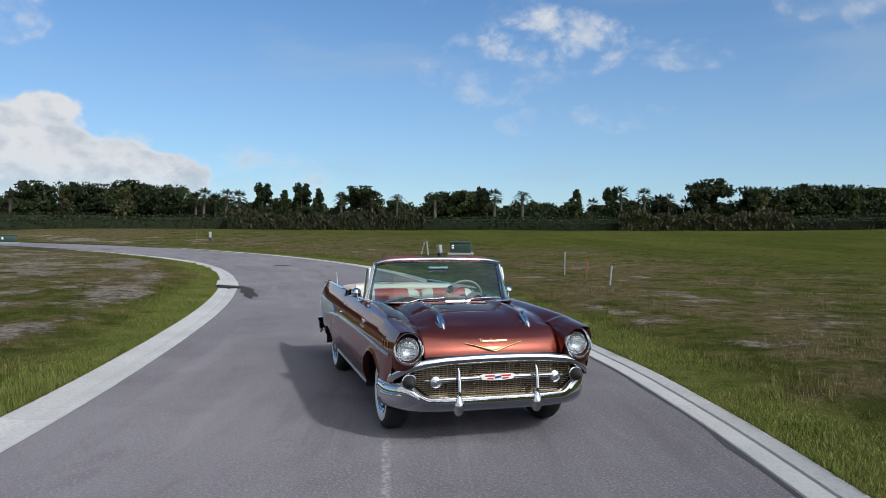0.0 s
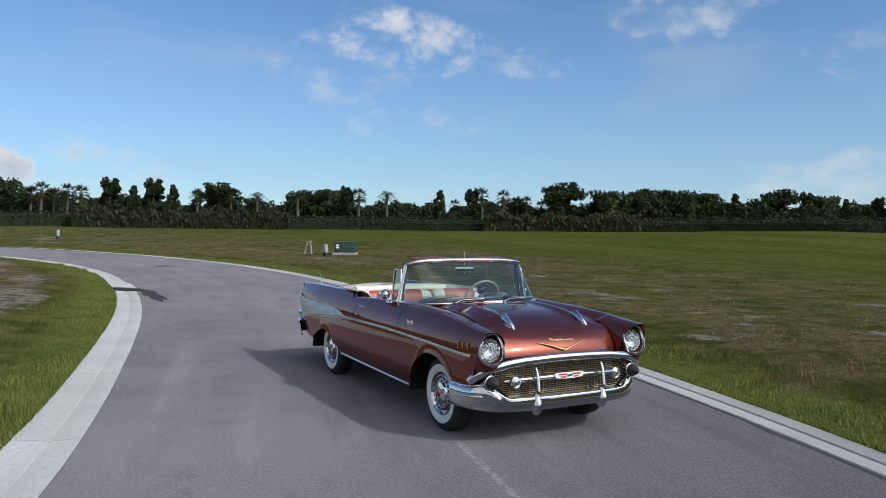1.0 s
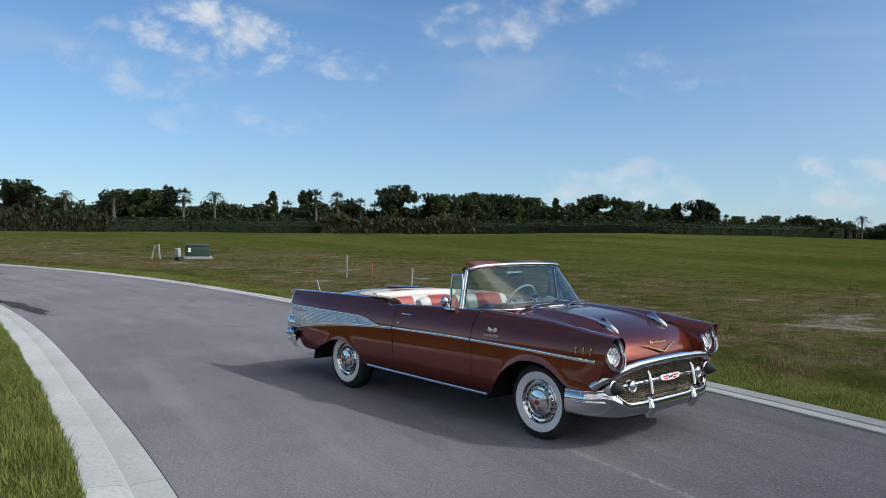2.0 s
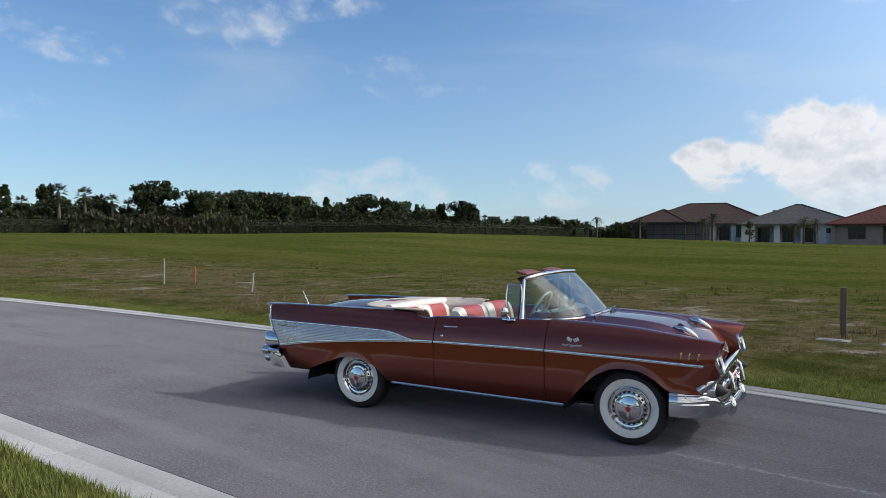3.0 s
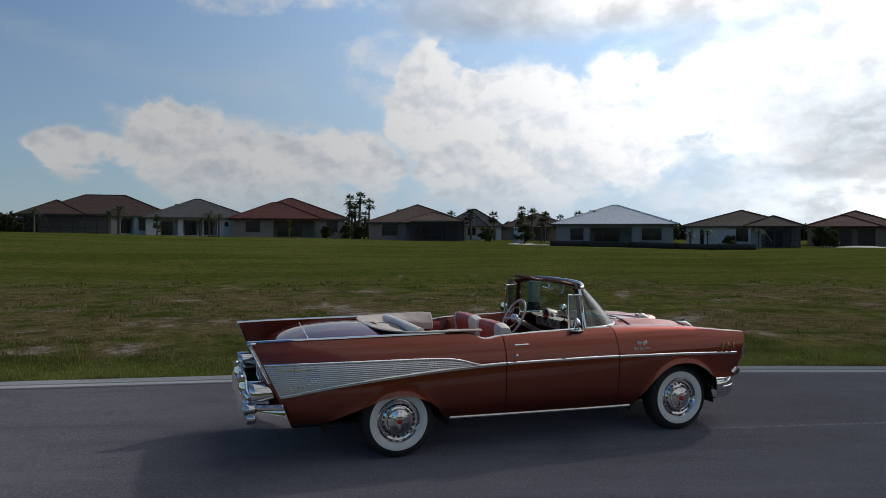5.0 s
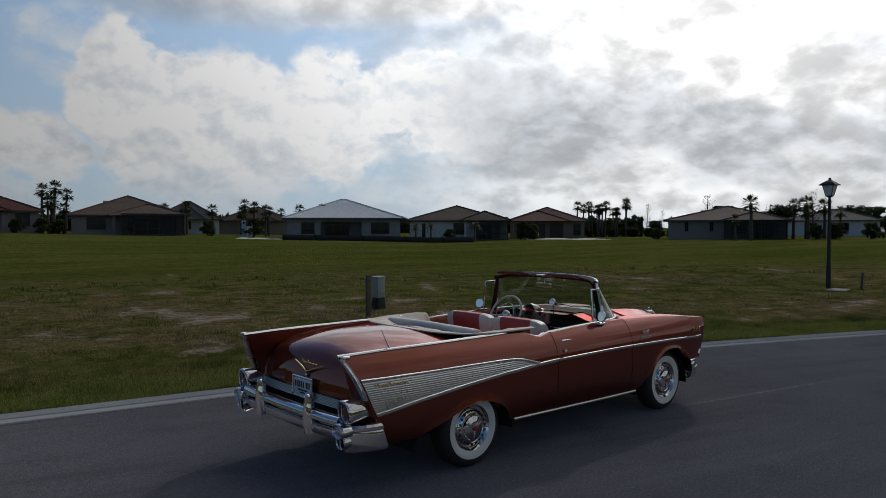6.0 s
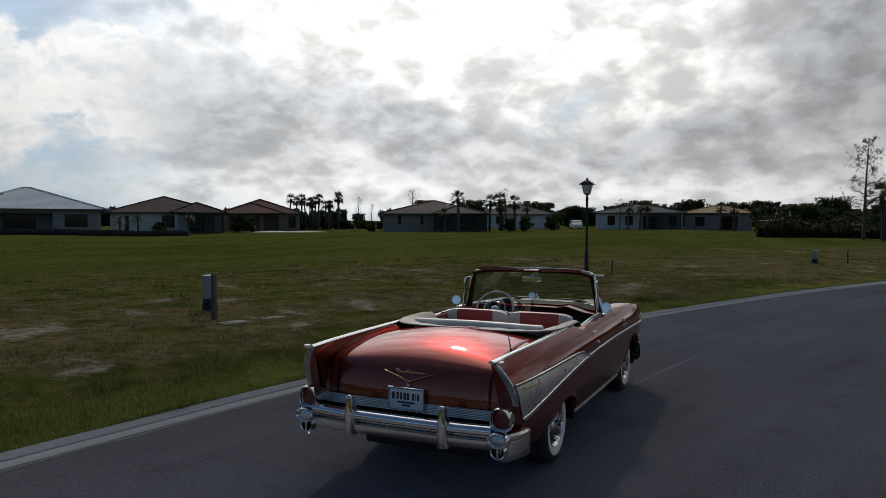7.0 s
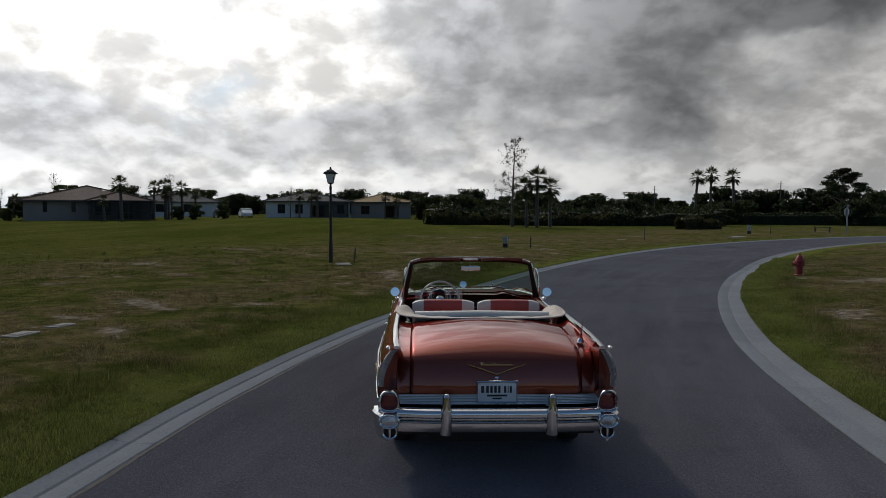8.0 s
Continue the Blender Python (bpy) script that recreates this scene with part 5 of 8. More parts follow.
    for d in (-1, 1):
        part("red_field", plate([(0.03 * d, 0.016), (0.115 * d, 0.016), (0.115 * d, 0.004), (0.03 * d, 0.004)][:: -d], 0.004, m @ Matrix.Translation((0, 0, 0.012))), enamel_red, crest)
        part("red_field", plate([(0.04 * d, -0.008), (0.10 * d, -0.006), (0.09 * d, -0.016), (0.04 * d, -0.020)][:: -d], 0.004, m @ Matrix.Translation((0, 0, 0.012))), enamel_red, crest)
    part("blue_field", plate([(-0.03, 0.002), (0.025, 0.010), (0.03, -0.006), (-0.025, -0.014)][::-1], 0.004, m @ Matrix.Translation((0, 0, 0.012))), enamel_blue, crest)


def screen_point(s, v):
    """s -1..1 across, v 0 at the base, 1 at the header."""
    w = (max(0.0, 1 - abs(s) ** 4)) ** 0.5
    low = Vector((0.42 + 0.53 * w, 0.765 * s, 1.060 + 0.022 * (1 - s * s)))
    high = Vector((0.41 + 0.115 * w, 0.685 * s, 1.468 + 0.016 * (1 - s * s) - 0.03 * abs(s) ** 8))
    p = low.lerp(high, v)
    p.x += 0.02 * math.sin(math.pi * v) * w
    return p


def across(n):
    return [math.sin(t) for t in np.linspace(-math.pi / 2, math.pi / 2, n)]


def build_screen(car):
    ss = across(49)
    pane = part("windscreen", grid(lambda s, v: screen_point(s, v), ss, steps(0, 1, 0.1)), screen_glass, car, "wrap-around tinted windscreen")
    pane.visible_shadow = False
    part("header_rail", tube([screen_point(s, 1.0) + Vector((-0.005, 0, 0.008)) for s in ss], 0.021, 10, 0.9), chrome, car, "chrome header rail")
    part("base_moulding", tube([screen_point(s, 0.0) + Vector((0.004, 0, 0.004)) for s in ss], 0.013, 8), chrome, car)
    part("header_lining", grid(lambda s, k: screen_point(s, 1.0) + Vector(([-0.015, -0.06, -0.085, -0.06][k], 0, [-0.02, -0.022, 0.004, 0.022][k])), across(25), [0, 1, 2, 3]), fascia_maroon, car, "dark maroon header lining", solid=0.006)
    for s in (-1, 1):
        pillar = [screen_point(s, v) + Vector((-0.012, 0, 0)) for v in steps(0, 1, 0.1)]
        part("screen_pillar", tube(pillar, [0.042, 0.040, 0.036, 0.033, 0.031, 0.030, 0.029, 0.028, 0.027, 0.026, 0.025], 10, 0.75, up=(0, 1, 0)), chrome, car, "chrome screen pillar")
        part("pillar_lining", tube([p + Vector((-0.020, -s * 0.010, 0)) for p in pillar], [0.036, 0.034, 0.031, 0.029, 0.027, 0.026, 0.025, 0.024, 0.023, 0.022, 0.021], 10, 0.9, up=(0, 1, 0)), fascia_maroon, car, "dark maroon inner pillar lining")
        vent = part("vent_window_frame", tube([(0.245, s * 0.772, 1.062), (0.245, s * 0.752, 1.30), (0.252, s * 0.742, 1.385), (0.385, s * 0.735, 1.388), (0.398, s * 0.742, 1.33), (0.405, s * 0.765, 1.062)], 0.011, 8, 1.0, (0, 1, 0)), chrome, car, "chrome vent window frame")
        glass_pane = part("vent_glass", grid(lambda u, v: Vector((0.25 + 0.15 * u, s * (0.770 - 0.030 * v), 1.065 + 0.32 * v)), [0, 0.5, 1], [0, 0.5, 1]), screen_glass, vent)
        glass_pane.visible_shadow = False
        visor = grid(lambda u, v: Vector((0.385 - 0.115 * v, s * (0.12 + 0.46 * u), 1.488 + 0.026 * v - 0.012 * (2 * u - 1) ** 4)), steps(0, 1, 0.08), steps(0, 1, 0.2))
        part("sun_visor", visor, brown_vinyl, car, "red-brown sun visor folded up", solid=0.016)
    part("header_latch", box(0.07, 0.17, 0.018, Matrix.Translation((0.395, 0, 1.490)), 0.006), chrome, car)
    mirror = part("rear_view_mirror", box(0.022, 0.22, 0.055, Matrix.Translation((0.40, 0.0, 1.385)), 0.01), chrome, car, "chrome rear-view mirror")
    part("mirror_stem", tube([(0.43, 0, 1.45), (0.42, 0, 1.41)], 0.008, 8), chrome, mirror)
    part("mirror_glass", box(0.004, 0.205, 0.042, Matrix.Translation((0.388, 0, 1.385)), 0.001, 1), mirror_face, mirror)
    for s, y0 in ((-1, -0.46), (1, 0.10)):
        wiper = part("windscreen_wiper", tube([(1.03, y0, 1.092), (1.00, y0 + 0.10, 1.118), (0.985, y0 + 0.36, 1.125)], [0.010, 0.004, 0.003], 8), chrome, car, "chrome windscreen wiper")
        part("wiper_blade", box(0.012, 0.30, 0.008, Matrix.Translation((0.99, y0 + 0.24, 1.112)), 0.002, 1), black, wiper)


def seat_back(car_seat, y0, y1, x, z0, z1, lean_x, thick, bands):
    """Upright backrest in vertical stripes: bands of (from, to, material)."""
    for a, b, mat in bands:
        def fn(u, k, a=a, b=b):
            y = y0 + (y1 - y0) * (a + (b - a) * u)
            w = abs(2 * (a + (b - a) * u) - 1)
            h = (z1 - z0) - 0.035 * w ** 6
            ang = math.pi * 2 * k / 20
            cx, cz = math.cos(ang), math.sin(ang)
            sx = math.copysign(abs(cx) ** 0.55, cx) * thick / 2 * (1 - 0.25 * w ** 6)
            sz = math.copysign(abs(cz) ** 0.45, cz) * h / 2
            zz = z0 + h / 2 + sz
            return Vector((x + sx - lean_x * (zz - z0), y, zz))
        bm = bmesh.new()
        rows = add_grid(bm, fn, list(np.linspace(0, 1, 9)), list(range(20)))
        for i in range(len(rows) - 1):
            bm.faces.new((rows[i][19], rows[i + 1][19], rows[i + 1][0], rows[i][0]))
        bm.faces.new(rows[0])
        bm.faces.new(rows[-1][::-1])
        part("backrest", bm, mat, car_seat)


def build_cabin(car):
    tub = bmesh.new()
    add_grid(tub, lambda x, y: Vector((x, y, 0.42)), steps(-1.25, 0.9, 0.3), steps(-0.8, 0.8, 0.4))
    add_grid(tub, lambda y, z: Vector((0.85, y, z)), steps(-0.8, 0.8, 0.4), steps(0.42, 1.03, 0.2))
    part("floor_pan", tub, carpet, car, "dark red carpet")
    for s in (-1, 1):
        part("door_card", grid(lambda x, z: Vector((x, s * (0.765 - 0.012 * math.sin((z - 0.45) / 0.57 * math.pi)), z)), steps(-1.15, 0.8, 0.1), steps(0.43, 1.0, 0.06)), red_vinyl, car, "red vinyl door card", solid=0.01)
        part("armrest", box(0.42, 0.07, 0.05, Matrix.Translation((-0.05, s * 0.725, 0.82)), 0.02), white_vinyl, car)
        part("window_winder", tube([(0.10, s * 0.75, 0.86), (0.10, s * 0.72, 0.86), (0.02, s * 0.715, 0.87)], [0.014, 0.008, 0.007], 8), chrome, car)
    stripes = [(0.0, 0.20, white_vinyl), (0.20, 0.82, red_vinyl), (0.82, 1.0, white_vinyl)]
    front = part("front_seat", box(0.56, 1.36, 0.20, Matrix.Translation((-0.12, 0, 0.66)), 0.06, 3), red_vinyl, car, "red and ivory front bench seat")
    seat_back(front, 0.035 - 0.02, 0.655, -0.27, 0.62, 1.125, 0.22, 0.17, stripes)
    seat_back(front, -0.025, -0.665, -0.27, 0.62, 1.125, 0.22, 0.17, stripes)
    rear = part("rear_seat", box(0.55, 1.30, 0.20, Matrix.Translation((-0.90, 0, 0.60)), 0.06, 3), red_vinyl, car, "red and ivory rear bench seat")
    seat_back(rear, 0.62, -0.62, -1.08, 0.60, 1.06, 0.20, 0.16, [(0.0, 0.12, white_vinyl), (0.12, 0.40, red_vinyl), (0.40, 0.60, white_vinyl), (0.60, 0.88, red_vinyl), (0.88, 1.0, white_vinyl)])
    part("seat_top_roll", tube([(-1.20, -0.62, 1.06), (-1.21, 0, 1.07), (-1.20, 0.62, 1.06)], 0.055, 12), white_vinyl, rear)
    # padded top of the fascia, under the screen
    def dash_top(q, v):
        p = screen_point(q, 0.0)
        x = p.x - 0.012 + (0.60 - p.x) * v if p.x > 0.62 else p.x - 0.01 * v
        return Vector((x, p.y * 0.985, max(float(hood_z(max(x, 0.4), p.y)) + 0.006, p.z - 0.004 - 0.02 * v)))
    part("dash_top", grid(dash_top, across(33), [0, 0.25, 0.5, 0.75, 1.0]), fascia_maroon, car, "dark maroon fascia top")
    # fascia
    face = [(0.86, 1.075), (0.74, 1.078), (0.66, 1.066), (0.615, 1.035), (0.60, 1.00), (0.615, 0.93), (0.63, 0.84), (0.68, 0.78)]
    part("fascia", grid(lambda y, k: Vector((face[k][0], y, face[k][1] - 0.012 * (abs(y) / 0.76) ** 2)), steps(-0.765, 0.765, 0.1), list(range(len(face)))), fascia_maroon, car, "dark maroon fascia", solid=0.006)
    part("fascia_band", grid(lambda y, k: Vector(([0.598, 0.590, 0.592, 0.606][k], y, [1.0, 0.985, 0.92, 0.895][k])), steps(-0.70, 0.08, 0.1), [0, 1, 2, 3]), black, car)
    part("fascia_trim", tube([(0.588, -0.70, 0.905), (0.585, -0.3, 0.905), (0.588, 0.06, 0.905)], 0.008, 8), chrome, car)
    for y, r in ((0.36, 0.085), (0.20, 0.058), (0.52, 0.058)):
        m = Matrix.Translation((0.575, y, 1.052 if r > 0.07 else 1.035)) @ Matrix.Rotation(radians(-82), 4, "Y")
        g = part("gauge", lathe([(r, -0.10), (r + 0.012, 0.0), (r + 0.010, 0.02), (r - 0.004, 0.016), (r - 0.008, 0.0)], 28, m), dash_beige, car, "round gauge in a silver-beige hood")
        part("dial", lathe([(r - 0.006, 0.003), (0, 0.004)], 28, m), black, g)
        ticks = bmesh.new()
        for k in range(9):
            a = radians(-20 + 27.5 * k)
            add_box(ticks, 0.006, 0.018, 0.003, m @ Matrix.Rotation(a, 4, "Z") @ Matrix.Translation((0, r - 0.026, 0.006)))
        part("dial_marks", ticks, enamel_white, g)
    panel = box(0.05, 0.56, 0.16, Matrix.Translation((0.605, 0.36, 1.015)), 0.02)
    part("gauge_panel", panel, dash_beige, car, "silver-beige gauge panel")
    # steering wheel
    wm = Matrix.Translation((0.17, 0.355, 1.055)) @ Matrix.Rotation(radians(-62), 4, "Y")
    rim_pts = [wm @ Vector((0.215 * math.cos(a), 0.215 * math.sin(a), 0)) for a in np.linspace(0, 2 * math.pi, 49)[:-1]]
    wheel = part("steering_wheel", tube(rim_pts, 0.012, 10, 1.0, wm.to_3x3() @ Vector((0, 0, 1)), True), ivory_plastic, car, "ivory steering wheel")
    for a in (10, 170):
        d = Vector((math.cos(radians(a + 90)), math.sin(radians(a + 90)), 0))
        part("spoke", tube([wm @ (d * 0.03 + Vector((0, 0, -0.02))), wm @ (d * 0.21)], 0.012, 8), ivory_plastic, wheel)
    part("horn_ring", tube([wm @ Vector((0.125 * math.cos(a), 0.125 * math.sin(a), 0.008)) for a in np.linspace(0, 2 * math.pi, 33)[:-1]], 0.005, 8, 1.0, wm.to_3x3() @ Vector((0, 0, 1)), True), chrome, wheel)
    part("horn_boss", lathe([(0.045, -0.03), (0.048, 0.0), (0.036, 0.02), (0.015, 0.030), (0, 0.032)], 24, wm), chrome, wheel)
    part("column", tube([wm @ Vector((0, 0, -0.02)), wm @ Vector((0, 0, -0.45))], 0.028, 12), dash_beige, wheel)
    part("dash_viewer", add_lathe(tube([(0.66, 0.07, 1.07), (0.64, 0.07, 1.15)], 0.006, 8), [(0.0, -0.02), (0.03, -0.012), (0.042, 0.01), (0.040, 0.022), (0, 0.024)], 24, Matrix.Translation((0.64, 0.07, 1.175)) @ Matrix.Rotation(radians(-80), 4, "Y")), chrome, car, "round chrome dash viewer")
    build_top_boot(car)


def build_top_boot(car):
    """The folded hood under its soft cover: a padded U round the rear seat."""
    outer = [(-0.64, -0.80), (-0.82, -0.805), (-1.05, -0.80), (-1.28, -0.765), (-1.46, -0.66), (-1.56, -0.48), (-1.60, -0.22), (-1.61, 0.0)]
    inner = [(-0.66, -0.62), (-0.80, -0.60), (-0.95, -0.60), (-1.08, -0.585), (-1.16, -0.52), (-1.20, -0.38), (-1.215, -0.18), (-1.22, 0.0)]
    outer = outer + [(x, -y) for x, y in outer[-2::-1]]
    inner = inner + [(x, -y) for x, y in inner[-2::-1]]
    n = len(outer)

    def at(pts, t):
        k = t * (n - 1)
        q = [max(0, k - 0.4), k, min(n - 1, k + 0.4)]
        i = np.arange(n)
        return float(np.mean(np.interp(q, i, [p[0] for p in pts]))), float(np.mean(np.interp(q, i, [p[1] for p in pts])))

    def fn(t, v):
        (ox, oy), (ix, iy) = at(outer, t), at(inner, t)
        x, y = ox + (ix - ox) * v, oy + (iy - oy) * v
        arm = 1 - smooth01(min(t, 1 - t) / 0.30)
        base_out, base_in = 1.068 + 0.028 * (1 - abs(2 * t - 1)), 1.00 + 0.03 * (1 - arm)
        swell = (0.026 + 0.028 * arm) * math.sin(math.pi * min(1.0, 0.10 + v * 0.95)) ** 0.7
        fold = 0.003 * math.sin(t * 61 + 5 * v) + 0.007 * math.sin(t * 23 - 7 * v + 1.0) + 0.002 * math.sin(t * 113 + v * 3)
        z = base_out + (base_in - base_out) * v + swell + fold * math.sin(math.pi * v) ** 0.5
        if v > 0.97:
            z -= 0.06
        return Vector((x, y, z))

    cover = part("top_cover", grid(fn, list(np.linspace(0, 1, 121)), [0, 0.03, 0.08, 0.15, 0.24, 0.34, 0.45, 0.56, 0.67, 0.77, 0.86, 0.93, 0.97, 0.985, 1.0]), tan_cloth, car, "tan vinyl cover over the folded soft top", 60, solid=0.008)
    part("cover_piping", tube([fn(t, 0.0) + Vector((0, 0, 0.002)) for t in np.linspace(0, 1, 61)], 0.007, 6), tan_cloth, cover)
    # black sheet added under the cover to stand for the well's shade
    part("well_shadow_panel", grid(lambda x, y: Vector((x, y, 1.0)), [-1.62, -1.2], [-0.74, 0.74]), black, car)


car = build_car()

# ---- kerbs, drains and small things by the street ----
KERB_PROFILE = [(-0.004, -0.20), (-0.004, -0.006), (0.012, 0.010), (0.215, 0.000), (0.236, -0.013), (0.246, -0.013), (0.262, 0.003), (0.30, 0.006), (0.38, 0.013), (0.44, 0.018), (0.48, 0.020), (0.50, 0.014), (0.50, -0.20)]


def edge_radius(sign, a):
    return float(r_out(math.degrees(a)) if sign > 0 else r_in(math.degrees(a)))


def kerb_segment(sign, a0, a1, n):
    def fn(a, k):
        o, z = KERB_PROFILE[k]
        if o > 0.26:
            o = 0.26 + (o - 0.26) * ((K_OUT if sign > 0 else K_IN) - 0.26) / 0.24
        x, y = ring_point(edge_radius(sign, a) + sign * o, a)
        return Vector((x, y, float(street_z(x, y)) + z))
    bm = bmesh.new()
    rows = add_grid(bm, fn, list(np.linspace(a0, a1, n)), list(range(len(KERB_PROFILE))))
    bm.faces.new(rows[0])
    bm.faces.new(rows[-1][::-1])
    return bm


def build_kerb(name, r, sign, skip=()):
    ob = tagged(new(name), "pale concrete gutter kerb along the street", "kerb", kind="structure")
    step = 3.05 / r
    a = radians(52)
    while a < radians(132):
        x, y = ring_point(r, a + step / 2)
        if not any(abs(x - cx) < 1.6 for cx in skip):
            part("kerb_stone", kerb_segment(sign, a + 0.004 / r, a + step - 0.004 / r, 5), concrete, ob)
        a += step
    for a0, a1 in ((radians(-20), radians(52)), (a, radians(200))):
        part("kerb_run", kerb_segment(sign, a0, a1, 60), concrete, ob)
    # dark joint filler under the stones
    part("joint_bed", grid(lambda b, k: Vector((*ring_point(edge_radius(sign, b) + sign * [-0.030 - 0.055 * float(value_noise(np.array(b * r * 1.7), np.array(3.0), 5)) if sign > 0 else -0.006, -0.005, 0.0, 0.24, 0.42][k], b), float(street_z(*ring_point(r, b))) + [0.003, 0.004, -0.02, -0.03, 0.000][k])), list(np.linspace(radians(40), radians(145), 900)), [0, 1, 2, 3, 4]), soil, ob, "dark worn seam")
    return ob


build_kerb("kerb_outer", R_OUT, 1)
build_kerb("kerb_inner", R_IN, -1)


def on_ground(x, y, lift=0.0):
    d = float(verge_of(x, y))
    z = float(ground_z(x, y)) if d > 0 else float(street_z(x, y))
    return z + lift


def street_flat(name, x, y, outline, mat, label, category, lift=0.005):
    """Something flat that lies on the street, following its slope."""
    bm = bmesh.new()
    verts = [bm.verts.new((px, py, float(street_z(px, py)) + lift)) for px, py in outline]
    mid = bm.verts.new((x, y, float(street_z(x, y)) + lift))
    for i in range(len(verts)):
        bm.faces.new((mid, verts[i], verts[(i + 1) % len(verts)]))
    tidy(bm)
    me = bpy.data.meshes.new(name)
    bm.to_mesh(me)
    me.materials.append(mat)
    return tagged(new(name, me), label, category)


def blob(x, y, rx, ry, seed, turn=0.0, n=40):
    r = random.Random(seed)
    p = [r.uniform(0, 6.3) for _ in range(4)]
    out = []
    for k in range(n):
        a = 2 * math.pi * k / n
        q = 1 + 0.22 * math.sin(2 * a + p[0]) + 0.16 * math.sin(5 * a + p[1]) + 0.10 * math.sin(9 * a + p[2])
        u, v = rx * q * math.cos(a), ry * q * math.sin(a)
        out.append((x + u * math.cos(turn) - v * math.sin(turn), y + u * math.sin(turn) + v * math.cos(turn)))
    return out


def inlet():
    ob = thing("storm_drain", "concrete storm drain hood with a dark slot across the kerb", "drain")
    a0, a1 = radians(86.62), radians(88.3)

    def hood(a, k):
        o, z = [(-0.03, -0.05), (-0.03, 0.05), (0.02, 0.085), (0.55, 0.125), (0.60, 0.11), (0.60, -0.1)][k]
        x, y = ring_point(edge_radius(-1, a) - o, a)
        return Vector((x, y, float(street_z(x, y)) + z * (1 - 0.35 * smooth01((a - a0) / (a1 - a0)))))
    bm = bmesh.new()
    rows = add_grid(bm, hood, list(np.linspace(a0, a1, 10)), list(range(6)))
    bm.faces.new(rows[0]), bm.faces.new(rows[-1][::-1])
    part("hood", bm, concrete, ob, "pale concrete hood")

    def mouth(q, k):
        a = a0 - [0.0012, 0.0003][k]
        x, y = ring_point(edge_radius(-1, a) + 0.10 - 0.68 * q, a)
        return Vector((x, y, float(street_z(x, y)) + [0.012, 0.06][k] + 0.055 * q))
    part("slot", grid(mouth, list(np.linspace(0, 1, 6)), [0, 1]), black, ob, "dark inlet slot", solid=0.012)


inlet()
street_flat("damp_stain", -13.2, -1.62, blob(-13.2, -1.62, 1.5, 0.24, 3, 0.03), asphalt_dark, "dark damp stain on the asphalt by the drain", "stain")
manhole = thing("manhole_cover", "round iron manhole cover set in the asphalt", "manhole cover", Matrix.Translation((-26.2, 0.24, on_ground(-26.2, 0.24))), "manhole covers")
part("frame_ring", lathe([(0.36, -0.02), (0.36, 0.007), (0.31, 0.008), (0.31, -0.02)], 32), soil, manhole)
part("lid", lathe([(0.305, -0.02), (0.305, 0.006), (0.15, 0.008), (0.0, 0.008)], 32), asphalt_dark, manhole)
copy_thing(manhole, Matrix.Translation((33.5, -17.2, on_ground(33.5, -17.2))))
copy_thing(manhole, Matrix.Translation((-46.0, -10.0, on_ground(-46.0, -10.0))))

# ---- plants ----


def leaf_material(name, a, b, c):
    m = bpy.data.materials.new(name)
    m.use_nodes = True
    n = Nodes(m.node_tree)
    vec = n.add("ShaderNodeTexCoord").outputs["Object"]
    isle = n.add("ShaderNodeNewGeometry").outputs["Random Per Island"]
    col = n.mix(isle, (*a, 1), (*b, 1))
    col = n.mix(n.span(n.noise(vec, 0.6, 3.0), 0.40, 0.70), col, (*c, 1))
    who = n.add("ShaderNodeObjectInfo").outputs["Random"]
    col = n.add("ShaderNodeHueSaturation", Color=col, Value=n.span(who, 0, 1, 0.75, 1.25, False)).outputs[0]
    bsdf = n.add("ShaderNodeBsdfPrincipled", Roughness=0.6)
    bsdf.inputs["Specular IOR Level"].default_value = 0.25
    n.put(bsdf.inputs["Base Color"], col)
    thin = n.add("ShaderNodeBsdfTranslucent")
    n.put(thin.inputs["Color"], n.mix(1.0, col, (1.25, 1.2, 0.7, 1), "MULTIPLY"))
    mix = n.add("ShaderNodeMixShader", Fac=0.30)
    n.put(mix.inputs[1], bsdf.outputs[0]), n.put(mix.inputs[2], thin.outputs[0])
    n.add("ShaderNodeOutputMaterial", Surface=mix.outputs[0])
    return m


leaf_dark = leaf_material("dark_leaves", (0.0165, 0.0262, 0.0090), (0.0310, 0.0450, 0.0140), (0.0230, 0.0310, 0.0130))
leaf_mid = leaf_material("green_leaves", (0.0280, 0.0430, 0.0125), (0.0450, 0.0610, 0.0175), (0.0380, 0.0460, 0.0175))
leaf_light = leaf_material("young_leaves", (0.0432, 0.0576, 0.0158), (0.0684, 0.0756, 0.0230), (0.0576, 0.0518, 0.0202))
leaf_palm = leaf_material("palm_leaves", (0.0230, 0.0360, 0.0135), (0.0390, 0.0520, 0.0195), (0.0420, 0.0430, 0.0210))
leaf_reed = leaf_material("reed_leaves", (0.0310, 0.0340, 0.0140), (0.0470, 0.0480, 0.0200), (0.0380, 0.0340, 0.0170))
bark = material("bark", [(0.075, 0.060, 0.046), (0.12, 0.10, 0.08), (0.045, 0.036, 0.03)], 0.95, scales=(3.0, 14.0), bump=0.02, bump_scale=9.0)
palm_bark = material("palm_bark", [(0.075, 0.063, 0.050), (0.105, 0.090, 0.072), (0.045, 0.037, 0.030)], 0.95, scales=(4.0, 18.0), bump=0.02, bump_scale=12.0)


